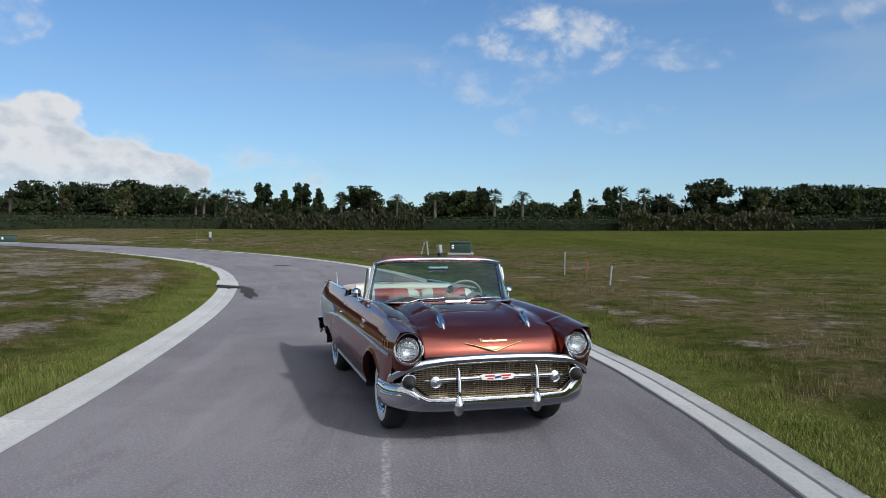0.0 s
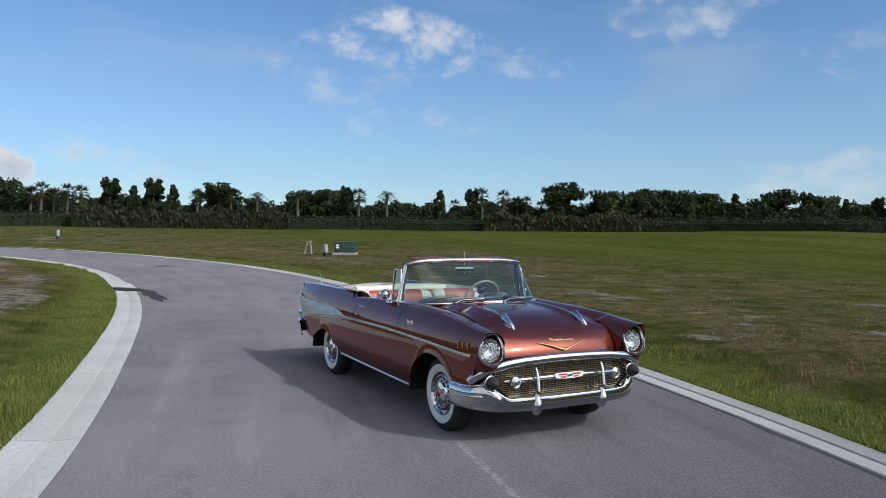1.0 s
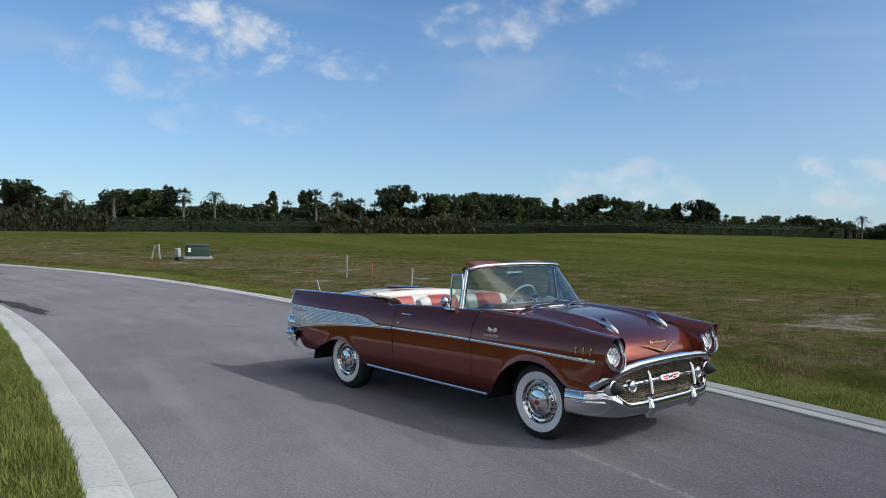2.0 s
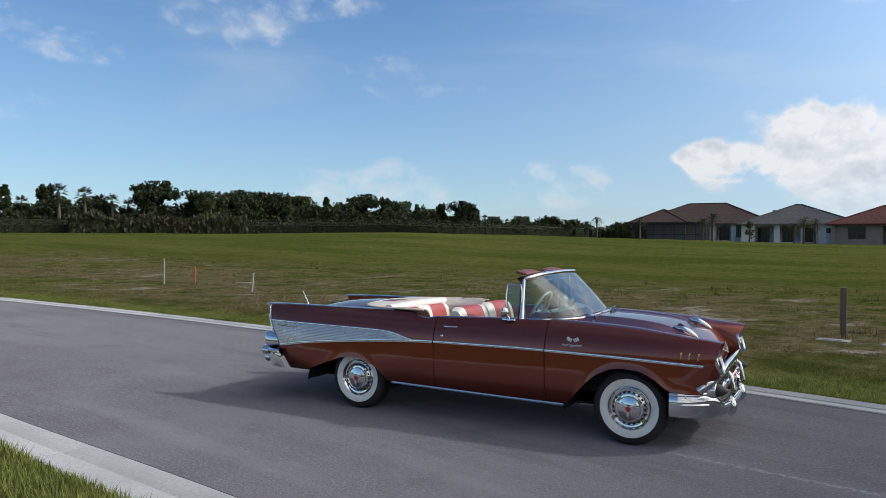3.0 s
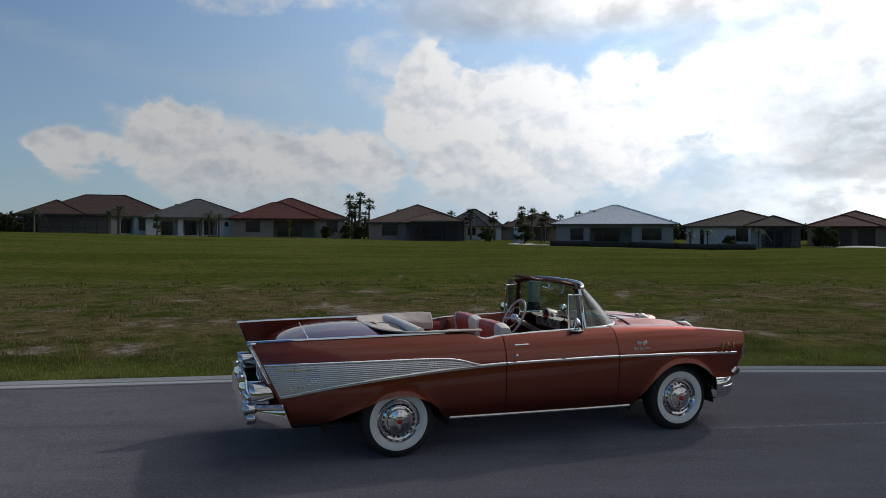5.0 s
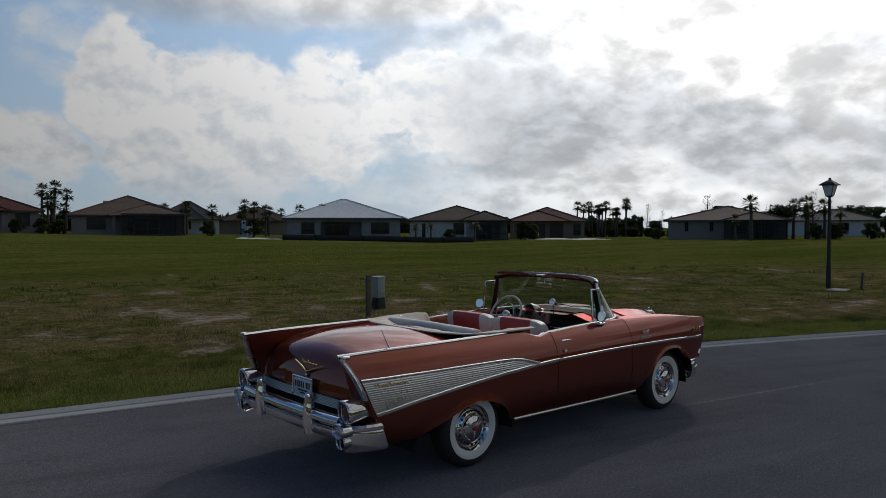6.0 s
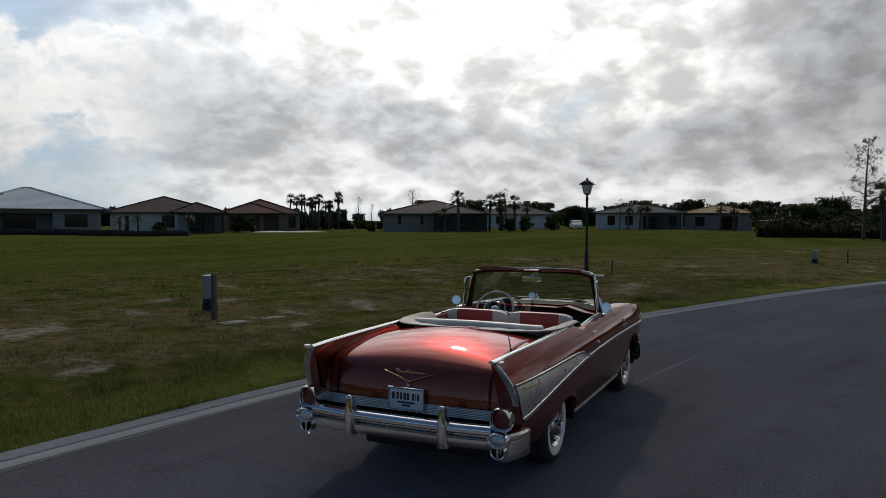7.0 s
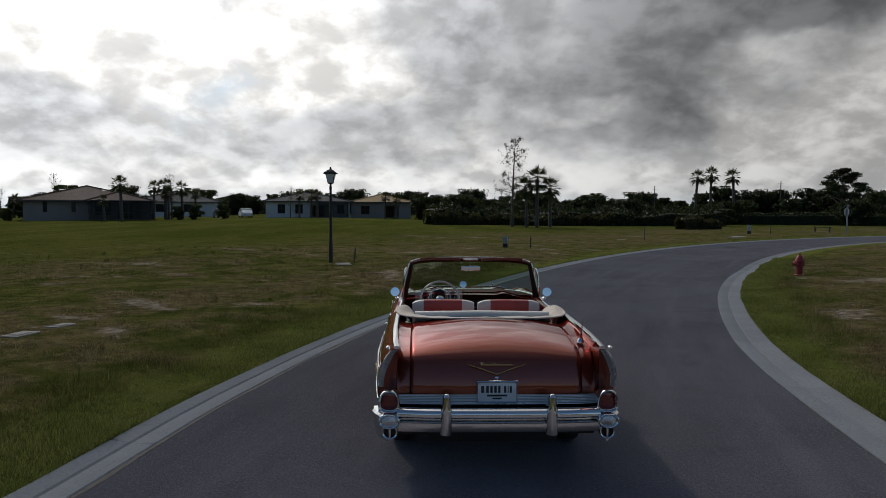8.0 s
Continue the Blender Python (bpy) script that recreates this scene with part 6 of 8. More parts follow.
def joined(name, verts, faces, mat, parent=None, label=""):
    """One mesh out of plain arrays of corners and equal-sided faces."""
    verts, faces = np.asarray(verts, np.float32).reshape(-1, 3), np.asarray(faces, np.int32)
    k = faces.shape[1]
    me = bpy.data.meshes.new(name)
    me.vertices.add(len(verts)), me.loops.add(faces.size), me.polygons.add(len(faces))
    me.vertices.foreach_set("co", verts.ravel())
    me.loops.foreach_set("vertex_index", faces.ravel())
    me.polygons.foreach_set("loop_start", np.arange(0, faces.size, k, dtype=np.int32))
    me.update(calc_edges=True)
    me.materials.append(mat)
    ob = new(name, me)
    ob.parent = parent
    if label:
        ob["label"] = label
    return ob


def leaf_quads(centres, size, rng, up=0.35):
    """Small folded leaves, one diamond for each centre, turned every way."""
    n = len(centres)
    d = rng.normal(size=(n, 3))
    d[:, 2] += up
    d /= np.linalg.norm(d, axis=1)[:, None]
    e = np.cross(d, rng.normal(size=(n, 3)))
    e /= np.linalg.norm(e, axis=1)[:, None]
    s = size * rng.uniform(0.6, 1.35, size=(n, 1))
    c = np.asarray(centres)
    v = np.stack([c - d * s, c + e * s * 0.45, c + d * s, c - e * s * 0.45], 1).reshape(-1, 3)
    return v, np.arange(4 * n).reshape(-1, 4)


def limbs(height, spread, rng, fork=0.35, n=7, r0=0.16):
    bm = bmesh.new()
    lean_x, lean_y = rng.uniform(-0.06, 0.06, 2) * height
    spine = [(lean_x * t * t, lean_y * t * t, height * t * 0.82) for t in np.linspace(0, 1, 6)]
    add_tube(bm, spine, [r0 * (1.25 - 1.1 * t) for t in np.linspace(0, 1, 6)], 8, 1.0, (0, 1, 0))
    for k in range(n):
        t = fork + (0.9 - fork) * k / n
        a = k * 2.4 + rng.uniform(0, 0.8)
        out = spread * (1.05 - 0.5 * t) * rng.uniform(0.7, 1.0)
        p = Vector((lean_x * t * t, lean_y * t * t, height * t * 0.82))
        q = p + Vector((out * 0.5 * math.cos(a), out * 0.5 * math.sin(a), height * 0.10))
        w = p + Vector((out * math.cos(a + 0.2), out * math.sin(a + 0.2), height * rng.uniform(0.14, 0.24)))
        add_tube(bm, [p, q, w], [r0 * 0.5 * (1.1 - t), r0 * 0.32 * (1.1 - t), 0.015], 6)
    return bm


def broadleaf(height, width, seed, mat, label, leaves=1500, low=0.22, size=0.20, cone=0.0):
    rng = np.random.default_rng(seed)
    tree = thing("tree", label, "tree")
    part("trunk", limbs(height, width * 0.5, rng), bark, tree)
    clumps = int(24 + width * 4)
    pts = []
    for k in range(clumps):
        t = rng.uniform(low, 1.0)
        taper = (1 - cone) * math.sqrt(max(0.05, 1 - ((t - 0.55) / 0.52) ** 2)) + cone * (1.05 - t)
        a, r = rng.uniform(0, 6.283), width * 0.5 * taper * math.sqrt(rng.uniform(0.05, 1.0))
        c = np.array([r * math.cos(a), r * math.sin(a), height * t])
        cr = width * rng.uniform(0.09, 0.17) * (1 - 0.35 * cone)
        m = leaves // clumps
        v = rng.normal(size=(m, 3))
        v = v / np.linalg.norm(v, axis=1)[:, None] * cr * rng.uniform(0.35, 1.08, size=(m, 1))
        v[:, 2] *= 0.8
        pts.append(c + v)
    pts = np.concatenate(pts)
    pts[:, 2] = np.clip(pts[:, 2], 0.3, height * 1.02)
    v, f = leaf_quads(pts, size, rng)
    inner = pts[rng.integers(0, len(pts), len(pts) // 8)]
    mid = np.array([0, 0, height * 0.58])
    v2, f2 = leaf_quads(mid + (inner - mid) * 0.78, size * 2.6, rng)
    joined("crown", np.concatenate([v, v2]), np.concatenate([f, f2 + len(v)]), mat, tree)
    return tree


def palm_trunk(height, rng, r=0.17, bend=0.05):
    bm = bmesh.new()
    bx, by = rng.uniform(-bend, bend, 2) * height
    ts = np.linspace(0, 1, 16)
    add_tube(bm, [(bx * t * t, by * t * t, height * t) for t in ts], [r * (1.25 - 0.4 * t + 0.06 * (i % 2) + (0.35 if t > 0.85 else 0)) for i, t in enumerate(ts)], 10, 1.0, (0, 1, 0))
    return bm, Vector((bx, by, height))


def fan_palm(height, seed, label, fronds=30, reach=1.25):
    rng = np.random.default_rng(seed)
    palm = thing("palm_tree", label, "palm tree")
    bm, top = palm_trunk(height, rng)
    part("trunk", bm, palm_bark, palm)
    verts, faces = [], []
    for k in range(fronds):
        a = k * 2.39996 + rng.uniform(-0.2, 0.2)
        el = radians(80 - 135 * (k + 0.5) / fronds + rng.uniform(-10, 10))
        out = Vector((math.cos(a) * math.cos(el), math.sin(a) * math.cos(el), math.sin(el)))
        side = Vector((-math.sin(a), math.cos(a), 0))
        stem = reach * rng.uniform(0.40, 0.55)
        hub = top + out * stem
        hub.z -= 0.10 * stem
        for j in range(11):
            b = radians(-75 + 15 * j)
            way = (out * math.cos(b) + side * math.sin(b)).normalized()
            ln = reach * (0.72 - 0.18 * abs(j - 5) / 5) * rng.uniform(0.85, 1.1)
            tip = hub + way * ln
            tip.z -= 0.30 * ln * (1 - 0.5 * max(0.0, out.z))
            mid = hub.lerp(tip, 0.5)
            mid.z += 0.06 * ln
            w = way.cross(Vector((0, 0, 1)))
            w = (w.normalized() if w.length > 0.05 else side) * 0.035 * reach
            i = len(verts)
            verts += [hub, mid + w, tip, mid - w]
            faces.append((i, i + 1, i + 2, i + 3))
        i = len(verts)
        verts += [top + side * 0.025, hub + side * 0.012, hub - side * 0.012, top - side * 0.025]
        faces.append((i, i + 1, i + 2, i + 3))
    joined("crown", [tuple(v) for v in verts], faces, leaf_palm, palm)
    return palm


def feather_palm(height, seed, label, fronds=26, reach=2.1, droop=1.0, r=0.20):
    rng = np.random.default_rng(seed)
    palm = thing("palm_tree", label, "palm tree")
    bm, top = palm_trunk(height, rng, r, 0.03)
    part("trunk", bm, palm_bark, palm)
    verts, faces = [], []
    for k in range(fronds):
        a = k * 2.39996 + rng.uniform(-0.15, 0.15)
        el = radians(78 - 90 * (k + 0.5) / fronds + rng.uniform(-8, 8))
        out, side = Vector((math.cos(a), math.sin(a), 0)), Vector((-math.sin(a), math.cos(a), 0))
        ln = reach * rng.uniform(0.85, 1.1)
        spine = []
        for j in range(10):
            t = j / 9
            spine.append(top + out * (ln * t * math.cos(el)) + Vector((0, 0, ln * (t * math.sin(el) - 0.55 * droop * t * t))))
        for j in range(9):
            p, q = spine[j], spine[j + 1]
            i = len(verts)
            verts += [p + side * 0.018, q + side * 0.012, q - side * 0.012, p - side * 0.018]
            faces.append((i, i + 1, i + 2, i + 3))
            for h in (0.0, 0.5):
                base = p.lerp(q, h)
                for d in (-1, 1):
                    w = 0.42 * reach / 2.1 * math.sin(math.pi * min(1.0, 0.18 + 0.8 * (j + h) / 9))
                    tip = base + side * (d * w * 0.85) + (q - p).normalized() * (w * 0.55) + Vector((0, 0, -0.25 * w))
                    e = (q - p).normalized() * 0.028
                    i = len(verts)
                    verts += [base - e, base.lerp(tip, 0.55) + e, tip, base.lerp(tip, 0.55) - e]
                    faces.append((i, i + 1, i + 2, i + 3))
    joined("crown", [tuple(v) for v in verts], faces, leaf_palm, palm)
    return palm


def bare_tree(height, spread, seed, label, leaves=500):
    """An upright open tree: a leader, many thin rising limbs, few leaves."""
    rng = np.random.default_rng(seed)
    tree = thing("tree", label, "tree")
    bm = bmesh.new()
    lx, ly = rng.uniform(-0.05, 0.05, 2) * height
    add_tube(bm, [(lx * t * t, ly * t * t, height * t) for t in np.linspace(0, 1, 8)], [0.15 * (1.05 - t) + 0.012 for t in np.linspace(0, 1, 8)], 7, 1.0, (0, 1, 0))
    tips = []
    for k in range(34):
        t = 0.20 + 0.78 * k / 34
        a = k * 2.4 + rng.uniform(0, 0.9)
        ln = spread * (1.1 - 0.75 * t) * rng.uniform(0.55, 1.1)
        p = Vector((lx * t * t, ly * t * t, height * t))
        way = Vector((math.cos(a), math.sin(a), rng.uniform(0.25, 0.75)))
        q = p + way * ln * 0.5 + Vector((0, 0, -0.03 * ln))
        w = p + way * ln
        add_tube(bm, [p, q, w], [0.035 * (1.15 - t) + 0.008, 0.024 * (1.1 - t) + 0.006, 0.006], 5)
        for _ in range(4):
            s = rng.uniform(0.35, 1.0)
            b = p.lerp(w, s)
            u = b + Vector(rng.normal(size=3) * 0.22 * ln) + Vector((0, 0, 0.12 * ln))
            add_tube(bm, [b, u], [0.010, 0.004], 4)
            tips += [b.lerp(u, 0.5), u]
        tips.append(w)
    part("trunk", bm, bark, tree)
    pick = rng.integers(0, len(tips), leaves)
    pts = np.array([tuple(tips[i]) for i in pick]) + rng.normal(size=(leaves, 3)) * 0.10
    v, f = leaf_quads(pts, 0.075, rng)
    joined("crown", v, f, leaf_dark, tree)
    return tree


def layered_pine(height, reach, seed, label):
    """A bare forked trunk under flat, separate clumps of needles."""
    rng = np.random.default_rng(seed)
    tree = thing("tree", label, "tree")
    bm = bmesh.new()
    add_tube(bm, [(0, 0, 0), (0.15, 0.1, height * 0.3), (-0.1, 0.2, height * 0.6), (0.1, 0.1, height * 0.9)], [0.30, 0.22, 0.15, 0.05], 8, 1.0, (0, 1, 0))
    pts = []
    for k in range(15):
        t = 0.44 + 0.54 * k / 14
        a = k * 2.4 + rng.uniform(0, 0.6)
        out = reach * (0.9 - 0.75 * max(0.0, t - 0.62) / 0.36) * rng.uniform(0.55, 1.0)
        c = np.array([out * math.cos(a), out * math.sin(a), height * t + rng.uniform(0.1, 0.5)])
        add_tube(bm, [(0, 0.15, height * (t - 0.12)), tuple(c * np.array([0.55, 0.55, 0.97])), tuple(c)], [0.08, 0.05, 0.02], 5)
        v = rng.normal(size=(520, 3))
        v = v / np.linalg.norm(v, axis=1)[:, None] * rng.uniform(0.2, 1.05, size=(520, 1)) * np.array([1.25, 1.25, 0.48]) * rng.uniform(0.75, 1.15)
        pts.append(c + v)
    part("trunk", bm, bark, tree)
    v, f = leaf_quads(np.concatenate(pts), 0.17, rng)
    joined("crown", v, f, leaf_dark, tree)
    return tree


def hedge(name, path, width, height, per_metre, mat, label, seed, ragged=0.08, size=0.14, upright=0.3):
    """A run of leaves round a dark twiggy core along a path on the ground."""
    rng = np.random.default_rng(seed)
    p = np.array(path, float)
    seg = np.hypot(*np.diff(p, axis=0).T)
    at = np.r_[0, np.cumsum(seg)]
    total = at[-1]
    n = int(total * per_metre)
    s = rng.uniform(0, total, n)
    x, y = np.interp(s, at, p[:, 0]), np.interp(s, at, p[:, 1])
    k = np.clip(np.searchsorted(at, s) - 1, 0, len(seg) - 1)
    dx, dy = np.diff(p, axis=0)[k].T / seg[k]
    wob = 1 + ragged * (np.sin(s * 0.9) + np.sin(s * 0.37 + 1) + np.sin(s * 2.3 + 2)) + rng.normal(size=n) * ragged * 0.7
    face = rng.uniform(0, 1, n)
    u = np.where(face < 0.7, rng.choice([-0.5, 0.5], n) + rng.normal(size=n) * 0.05, rng.uniform(-0.5, 0.5, n))
    h = np.where(face < 0.7, rng.uniform(0, 1, n), 1.0 + rng.normal(size=n) * 0.03)
    px, py = x - dy * u * width, y + dx * u * width
    pz = ground_z(px, py) + h * height * wob
    v, f = leaf_quads(np.stack([px, py, pz], 1), size, rng, upright)
    ob = joined(name, v, f, mat)
    # core
    m = max(2, int(total / 2.0))
    ss = np.linspace(0, total, m)
    cx, cy = np.interp(ss, at, p[:, 0]), np.interp(ss, at, p[:, 1])
    core = bmesh.new()
    d = np.gradient(np.stack([cx, cy], 1), axis=0)
    d /= np.linalg.norm(d, axis=1)[:, None]
    rows = []
    for i in range(m):
        g = float(ground_z(cx[i], cy[i]))
        top = height * (0.86 + ragged * (math.sin(ss[i] * 0.9) + math.sin(ss[i] * 0.37 + 1)))
        rows.append([core.verts.new((cx[i] - d[i, 1] * o * width * 0.46, cy[i] + d[i, 0] * o * width * 0.46, g + z)) for o, z in ((1, -0.3), (1, top * 0.9), (0.8, top), (-0.8, top), (-1, top * 0.9), (-1, -0.3))])
    for a, b in zip(rows, rows[1:]):
        for j in range(5):
            core.faces.new((a[j], b[j], b[j + 1], a[j + 1]))
    part("core", core, leaf_dark, ob, "dark inner growth")
    return tagged(ob, label, "hedge", kind="stuff")


def plant_at(model, x, y, scale, turn, sink=0.05):
    return copy_thing(model, Matrix.Translation((x, y, float(ground_z(x, y)) - sink)) @ Matrix.Rotation(turn, 4, "Z") @ Matrix.Diagonal((scale, scale, scale, 1)))


def from_eye(ex, ey, az, dist):
    return ex + dist * math.cos(radians(az)), ey + dist * math.sin(radians(az))


def first_at(model, x, y, turn=0.0, sink=0.05):
    model.matrix_world = Matrix.Translation((x, y, float(ground_z(x, y)) - sink)) @ Matrix.Rotation(turn, 4, "Z")
    return model


def build_west_belt():
    rng = random.Random(12)
    broad = [broadleaf(6.2, 6.4, 21, leaf_dark, "dense dark green broadleaf tree behind a hedge", 4200, 0.12, 0.23), broadleaf(6.0, 7.6, 22, leaf_dark, "wide dark green broadleaf tree behind a hedge", 4600, 0.10, 0.24),
             broadleaf(5.4, 5.2, 23, leaf_mid, "round green broadleaf tree behind a hedge", 3400, 0.12, 0.22)]
    upright = [broadleaf(6.2, 3.4, 31, leaf_dark, "narrow dark green tree behind a hedge", 2600, 0.08, 0.2, 0.45), broadleaf(5.6, 2.8, 32, leaf_mid, "narrow cone-shaped green tree behind a hedge", 2200, 0.06, 0.19, 0.7)]
    sabal = [fan_palm(4.2, 41, "cabbage palm with a round head of fan leaves"), fan_palm(4.6, 42, "cabbage palm with a ragged head of fan leaves", 26)]
    date = [feather_palm(3.9, 51, "feather palm with arching fronds"), feather_palm(4.6, 52, "feather palm with drooping fronds", 20, 2.4, 1.5, 0.16)]
    young = [broadleaf(5.0, 2.6, 61, leaf_light, "slender young tree with pale yellow-green leaves", 1000, 0.22, 0.15, 0.5)]
    used = set()

    def put(models, spots, eye, dist, lo=0.88, hi=1.12):
        for k, az in enumerate(spots):
            model = models[k % len(models)]
            x, y = from_eye(*eye, az, dist + rng.uniform(-4, 5))
            turn, sc = rng.uniform(0, 6.28), rng.uniform(lo, hi) * float(np.interp(az, [102, 106, 111, 117, 123, 130], [0.34, 0.42, 0.58, 0.78, 0.92, 1.0]))
            if model not in used:
                used.add(model)
                first_at(model, x, y, turn)
            else:
                plant_at(model, x, y, sc, turn)

    near, side = (7.9, -2.2), (1.6, -7.7)
    put(broad, [192.8, 189.7, 188.4, 186.6, 184.7, 183.4, 169.9, 163.3, 161.8, 143.6, 140.5, 137.4, 136.7, 135.3, 133.1], near, 114, 0.95, 1.15)
    put(upright, [177.4, 175.8, 174.5, 173.2, 160.5, 153.3, 150.7, 134.3], near, 106)
    put(sabal, [182.3, 181.7, 180.9, 180.1, 179.1, 171.5, 169.1, 159.6, 152.1, 149.9, 149.1, 148.2, 147.2, 146.4, 145.3, 144.4], near, 110)
    put(date, [194.2, 167.2, 164.2, 157.4], near, 108, 0.95, 1.2)
    put(young, [190.9, 187.1, 140.0], near, 100)
    put(broad, [133.6, 130.4, 125.6, 124.0, 121.1, 119.0, 116.2, 109.4, 107.9, 104.3], side, 116, 0.85, 1.1)
    put(upright, [131.8, 126.8, 122.3, 119.8, 117.9, 116.6, 115.3], side, 116, 0.85, 1.05)
    put(sabal, [121.9, 114.5, 113.6, 112.8, 111.2, 106.5, 106.2], side, 120, 0.7, 0.95)
    put(date, [128.5, 111.6], side, 112, 0.9, 1.05)
    # a second, lower rank that closes the gaps
    put(broad, list(np.arange(104, 197, 2.3)), (4.0, -4.0), 128, 0.66, 0.9)
    put(broad, list(np.arange(105, 197, 1.5)), (4.0, -4.0), 117, 0.42, 0.62)
    # dark undergrowth that closes the belt between the trunks
    hedge("undergrowth", [from_eye(6.0, -3.0, a, 113) for a in np.arange(200, 119, -3.0)], 4.0, 2.9, 190, leaf_dark, "dark undergrowth between the trees of the belt", 78, 0.16, 0.34, 0.5)
    hedge("undergrowth", [from_eye(4.0, -5.0, a, 114 + (119 - a) * 0.8) for a in np.arange(119, 103, -3.0)], 4.0, 1.7, 170, leaf_dark, "low dark undergrowth at the end of the belt", 79, 0.2, 0.32, 0.5)
    hedge("lower_hedge", [from_eye(7.9, -2.2, a, 92) for a in np.arange(200, 131, -4.0)] + [from_eye(1.6, -7.7, a, 92 + max(0, 118 - a) * 1.2) for a in np.arange(128, 108, -3.0)], 1.6, 1.15, 75, leaf_dark, "low dark green clipped hedge across the field", 71, 0.05, 0.17)
    hedge("upper_hedge", [from_eye(7.9, -2.2, a, 102) for a in np.arange(200, 131, -4.0)] + [from_eye(1.6, -7.7, a, 103 + max(0, 118 - a)) for a in np.arange(128, 106, -3.0)], 1.6, 1.75, 75, leaf_dark, "taller dark green clipped hedge below the trees", 72, 0.03, 0.17)
    hedge("reed_bank", [from_eye(7.9, -2.2, a, 90.0) for a in np.arange(180, 164.9, -1.5)], 2.6, 1.75, 130, leaf_reed, "tall olive reeds in front of the hedge", 73, 0.10, 0.30, 2.2)
    hedge("reed_bank", [from_eye(7.9, -2.2, a, 90.0) for a in np.arange(150, 137, -1.5)], 2.6, 1.75, 130, leaf_reed, "tall olive reeds in front of the hedge", 74, 0.10, 0.30, 2.2)
    return broad, upright, sabal, date, young


broad_models, upright_models, sabal_models, date_models, young_models = build_west_belt()


def build_east_side():
    rng = random.Random(31)
    hedge("far_tree_line", [(225 * math.cos(radians(a)), 225 * math.sin(radians(a))) for a in np.arange(-58, 34, 4.0)], 8.0, 3.6, 40, leaf_dark, "far dark line of trees behind the houses", 80, 0.10, 1.0, 0.4)
    hedge("far_tree_line", [(235 * math.cos(radians(a)), 235 * math.sin(radians(a))) for a in np.arange(33, 106, 4.0)], 8.0, 4.0, 40, leaf_dark, "far dark line of trees behind the houses", 81, 0.10, 1.0, 0.4)
    # woods along the far east, thinning towards the houses
    for k in range(64):
        az = -52 + 82 * k / 63 + rng.uniform(-0.5, 0.5)
        d = rng.uniform(150, 205)
        x, y = d * math.cos(radians(az)), d * math.sin(radians(az))
        plant_at(rng.choice(broad_models), x, y, rng.uniform(0.75, 1.15), rng.uniform(0, 6.28))
    for k in range(26):
        az = -50 + 60 * k / 25 + rng.uniform(-1, 1)
        d = rng.uniform(100, 130)
        x, y = d * math.cos(radians(az)), d * math.sin(radians(az))
        if az < 1:
            plant_at(rng.choice(broad_models), x, y, rng.uniform(0.42, 0.68), rng.uniform(0, 6.28), 0.3)
    for k in range(30):
        az = 32 + 52 * k / 29
        d = rng.uniform(185, 240)
        x, y = d * math.cos(radians(az)), d * math.sin(radians(az))
        plant_at(rng.choice(broad_models), x, y, rng.uniform(0.55, 0.8), rng.uniform(0, 6.28))
    hedge("east_thicket", [(76, -0.3), (78, -6), (80, -16), (81, -26), (80, -36)], 4.0, 1.7, 260, leaf_dark, "dense dark thicket along the field's edge", 75, 0.14, 0.19)
    hedge("east_hedge", [(96, -36), (92, -48), (84, -62), (72, -76)], 1.6, 1.6, 120, leaf_dark, "dark clipped hedge beyond the side street", 76, 0.03, 0.17)
    hedge("flower_bed", [(62, -24.5), (64, -27), (65.5, -29.5)], 1.2, 0.8, 200, leaf_reed, "low yellowish ornamental grass bed", 77, 0.15, 0.2, 1.5)
    # tall open tree and palms beside it
    first_at(bare_tree(9.3, 2.5, 81, "tall open tree with thin twiggy foliage", 2600), 68.5, -9.0)
    tall = fan_palm(5.0, 43, "cabbage palm standing beside an open tree", 30, 1.5)
    first_at(tall, 67.0, -11.35, 1.0)
    plant_at(tall, 68.0, -10.45, 0.84, 2.2)
    plant_at(tall, 68.6, -13.0, 0.84, 4.0)
    slim = fan_palm(6.6, 44, "slender palm with a small round head", 26, 1.25)
    first_at(slim, 93.5, -37.8, 0.4)
    plant_at(slim, 94.2, -40.2, 1.06, 1.9)
    plant_at(slim, 93.6, -43.4, 1.02, 3.6)
    first_at(layered_pine(8.2, 4.4, 91, "broad old pine with layered dark clumps"), 104.0, -65.0)
    # ragged growth of many heights along the thicket, with pale grass before it
    for k in range(34):
        q = k / 33
        x, y = 78 + 8 * q + rng.uniform(0, 7), -3 - 38 * q + rng.uniform(-1.0, 1.0)
        plant_at(rng.choice(broad_models + upright_models), x, y, rng.uniform(0.30, 0.50) * (1.3 if k % 5 == 0 else 1.0), rng.uniform(0, 6.28), 0.2)
    hedge("grass_bank", [(73.5, -0.3), (75.5, -6), (77.5, -16), (78, -22)], 2.2, 0.95, 220, leaf_reed, "rough pale grass in front of the thicket", 82, 0.18, 0.24, 2.0)
    # palms and open trees about the houses
    for x, y, sc in ((79.9, 36.0, 0.98), (80.4, 38.2, 0.62), (97.6, 38.6, 1.0), (98.4, 37.2, 1.12), (96.8, 36.2, 0.9), (99.5, 35.2, 1.05), (100.5, 33.6, 0.8), (113, 20.5, 0.8), (114, 18.8, 0.9), (115, 17.8, 0.85), (112, 6.4, 0.8), (113, 4.6, 0.75)):
        plant_at(rng.choice(sabal_models), x, y, sc, rng.uniform(0, 6.28))
    for x, y, sc in ((99.2, 36.6, 0.86), (116, 22.5, 0.68), (108.4, 68.9, 0.78), (110.6, 67.4, 0.62)):
        plant_at(open_tree, x, y, sc, rng.uniform(0, 6.28))
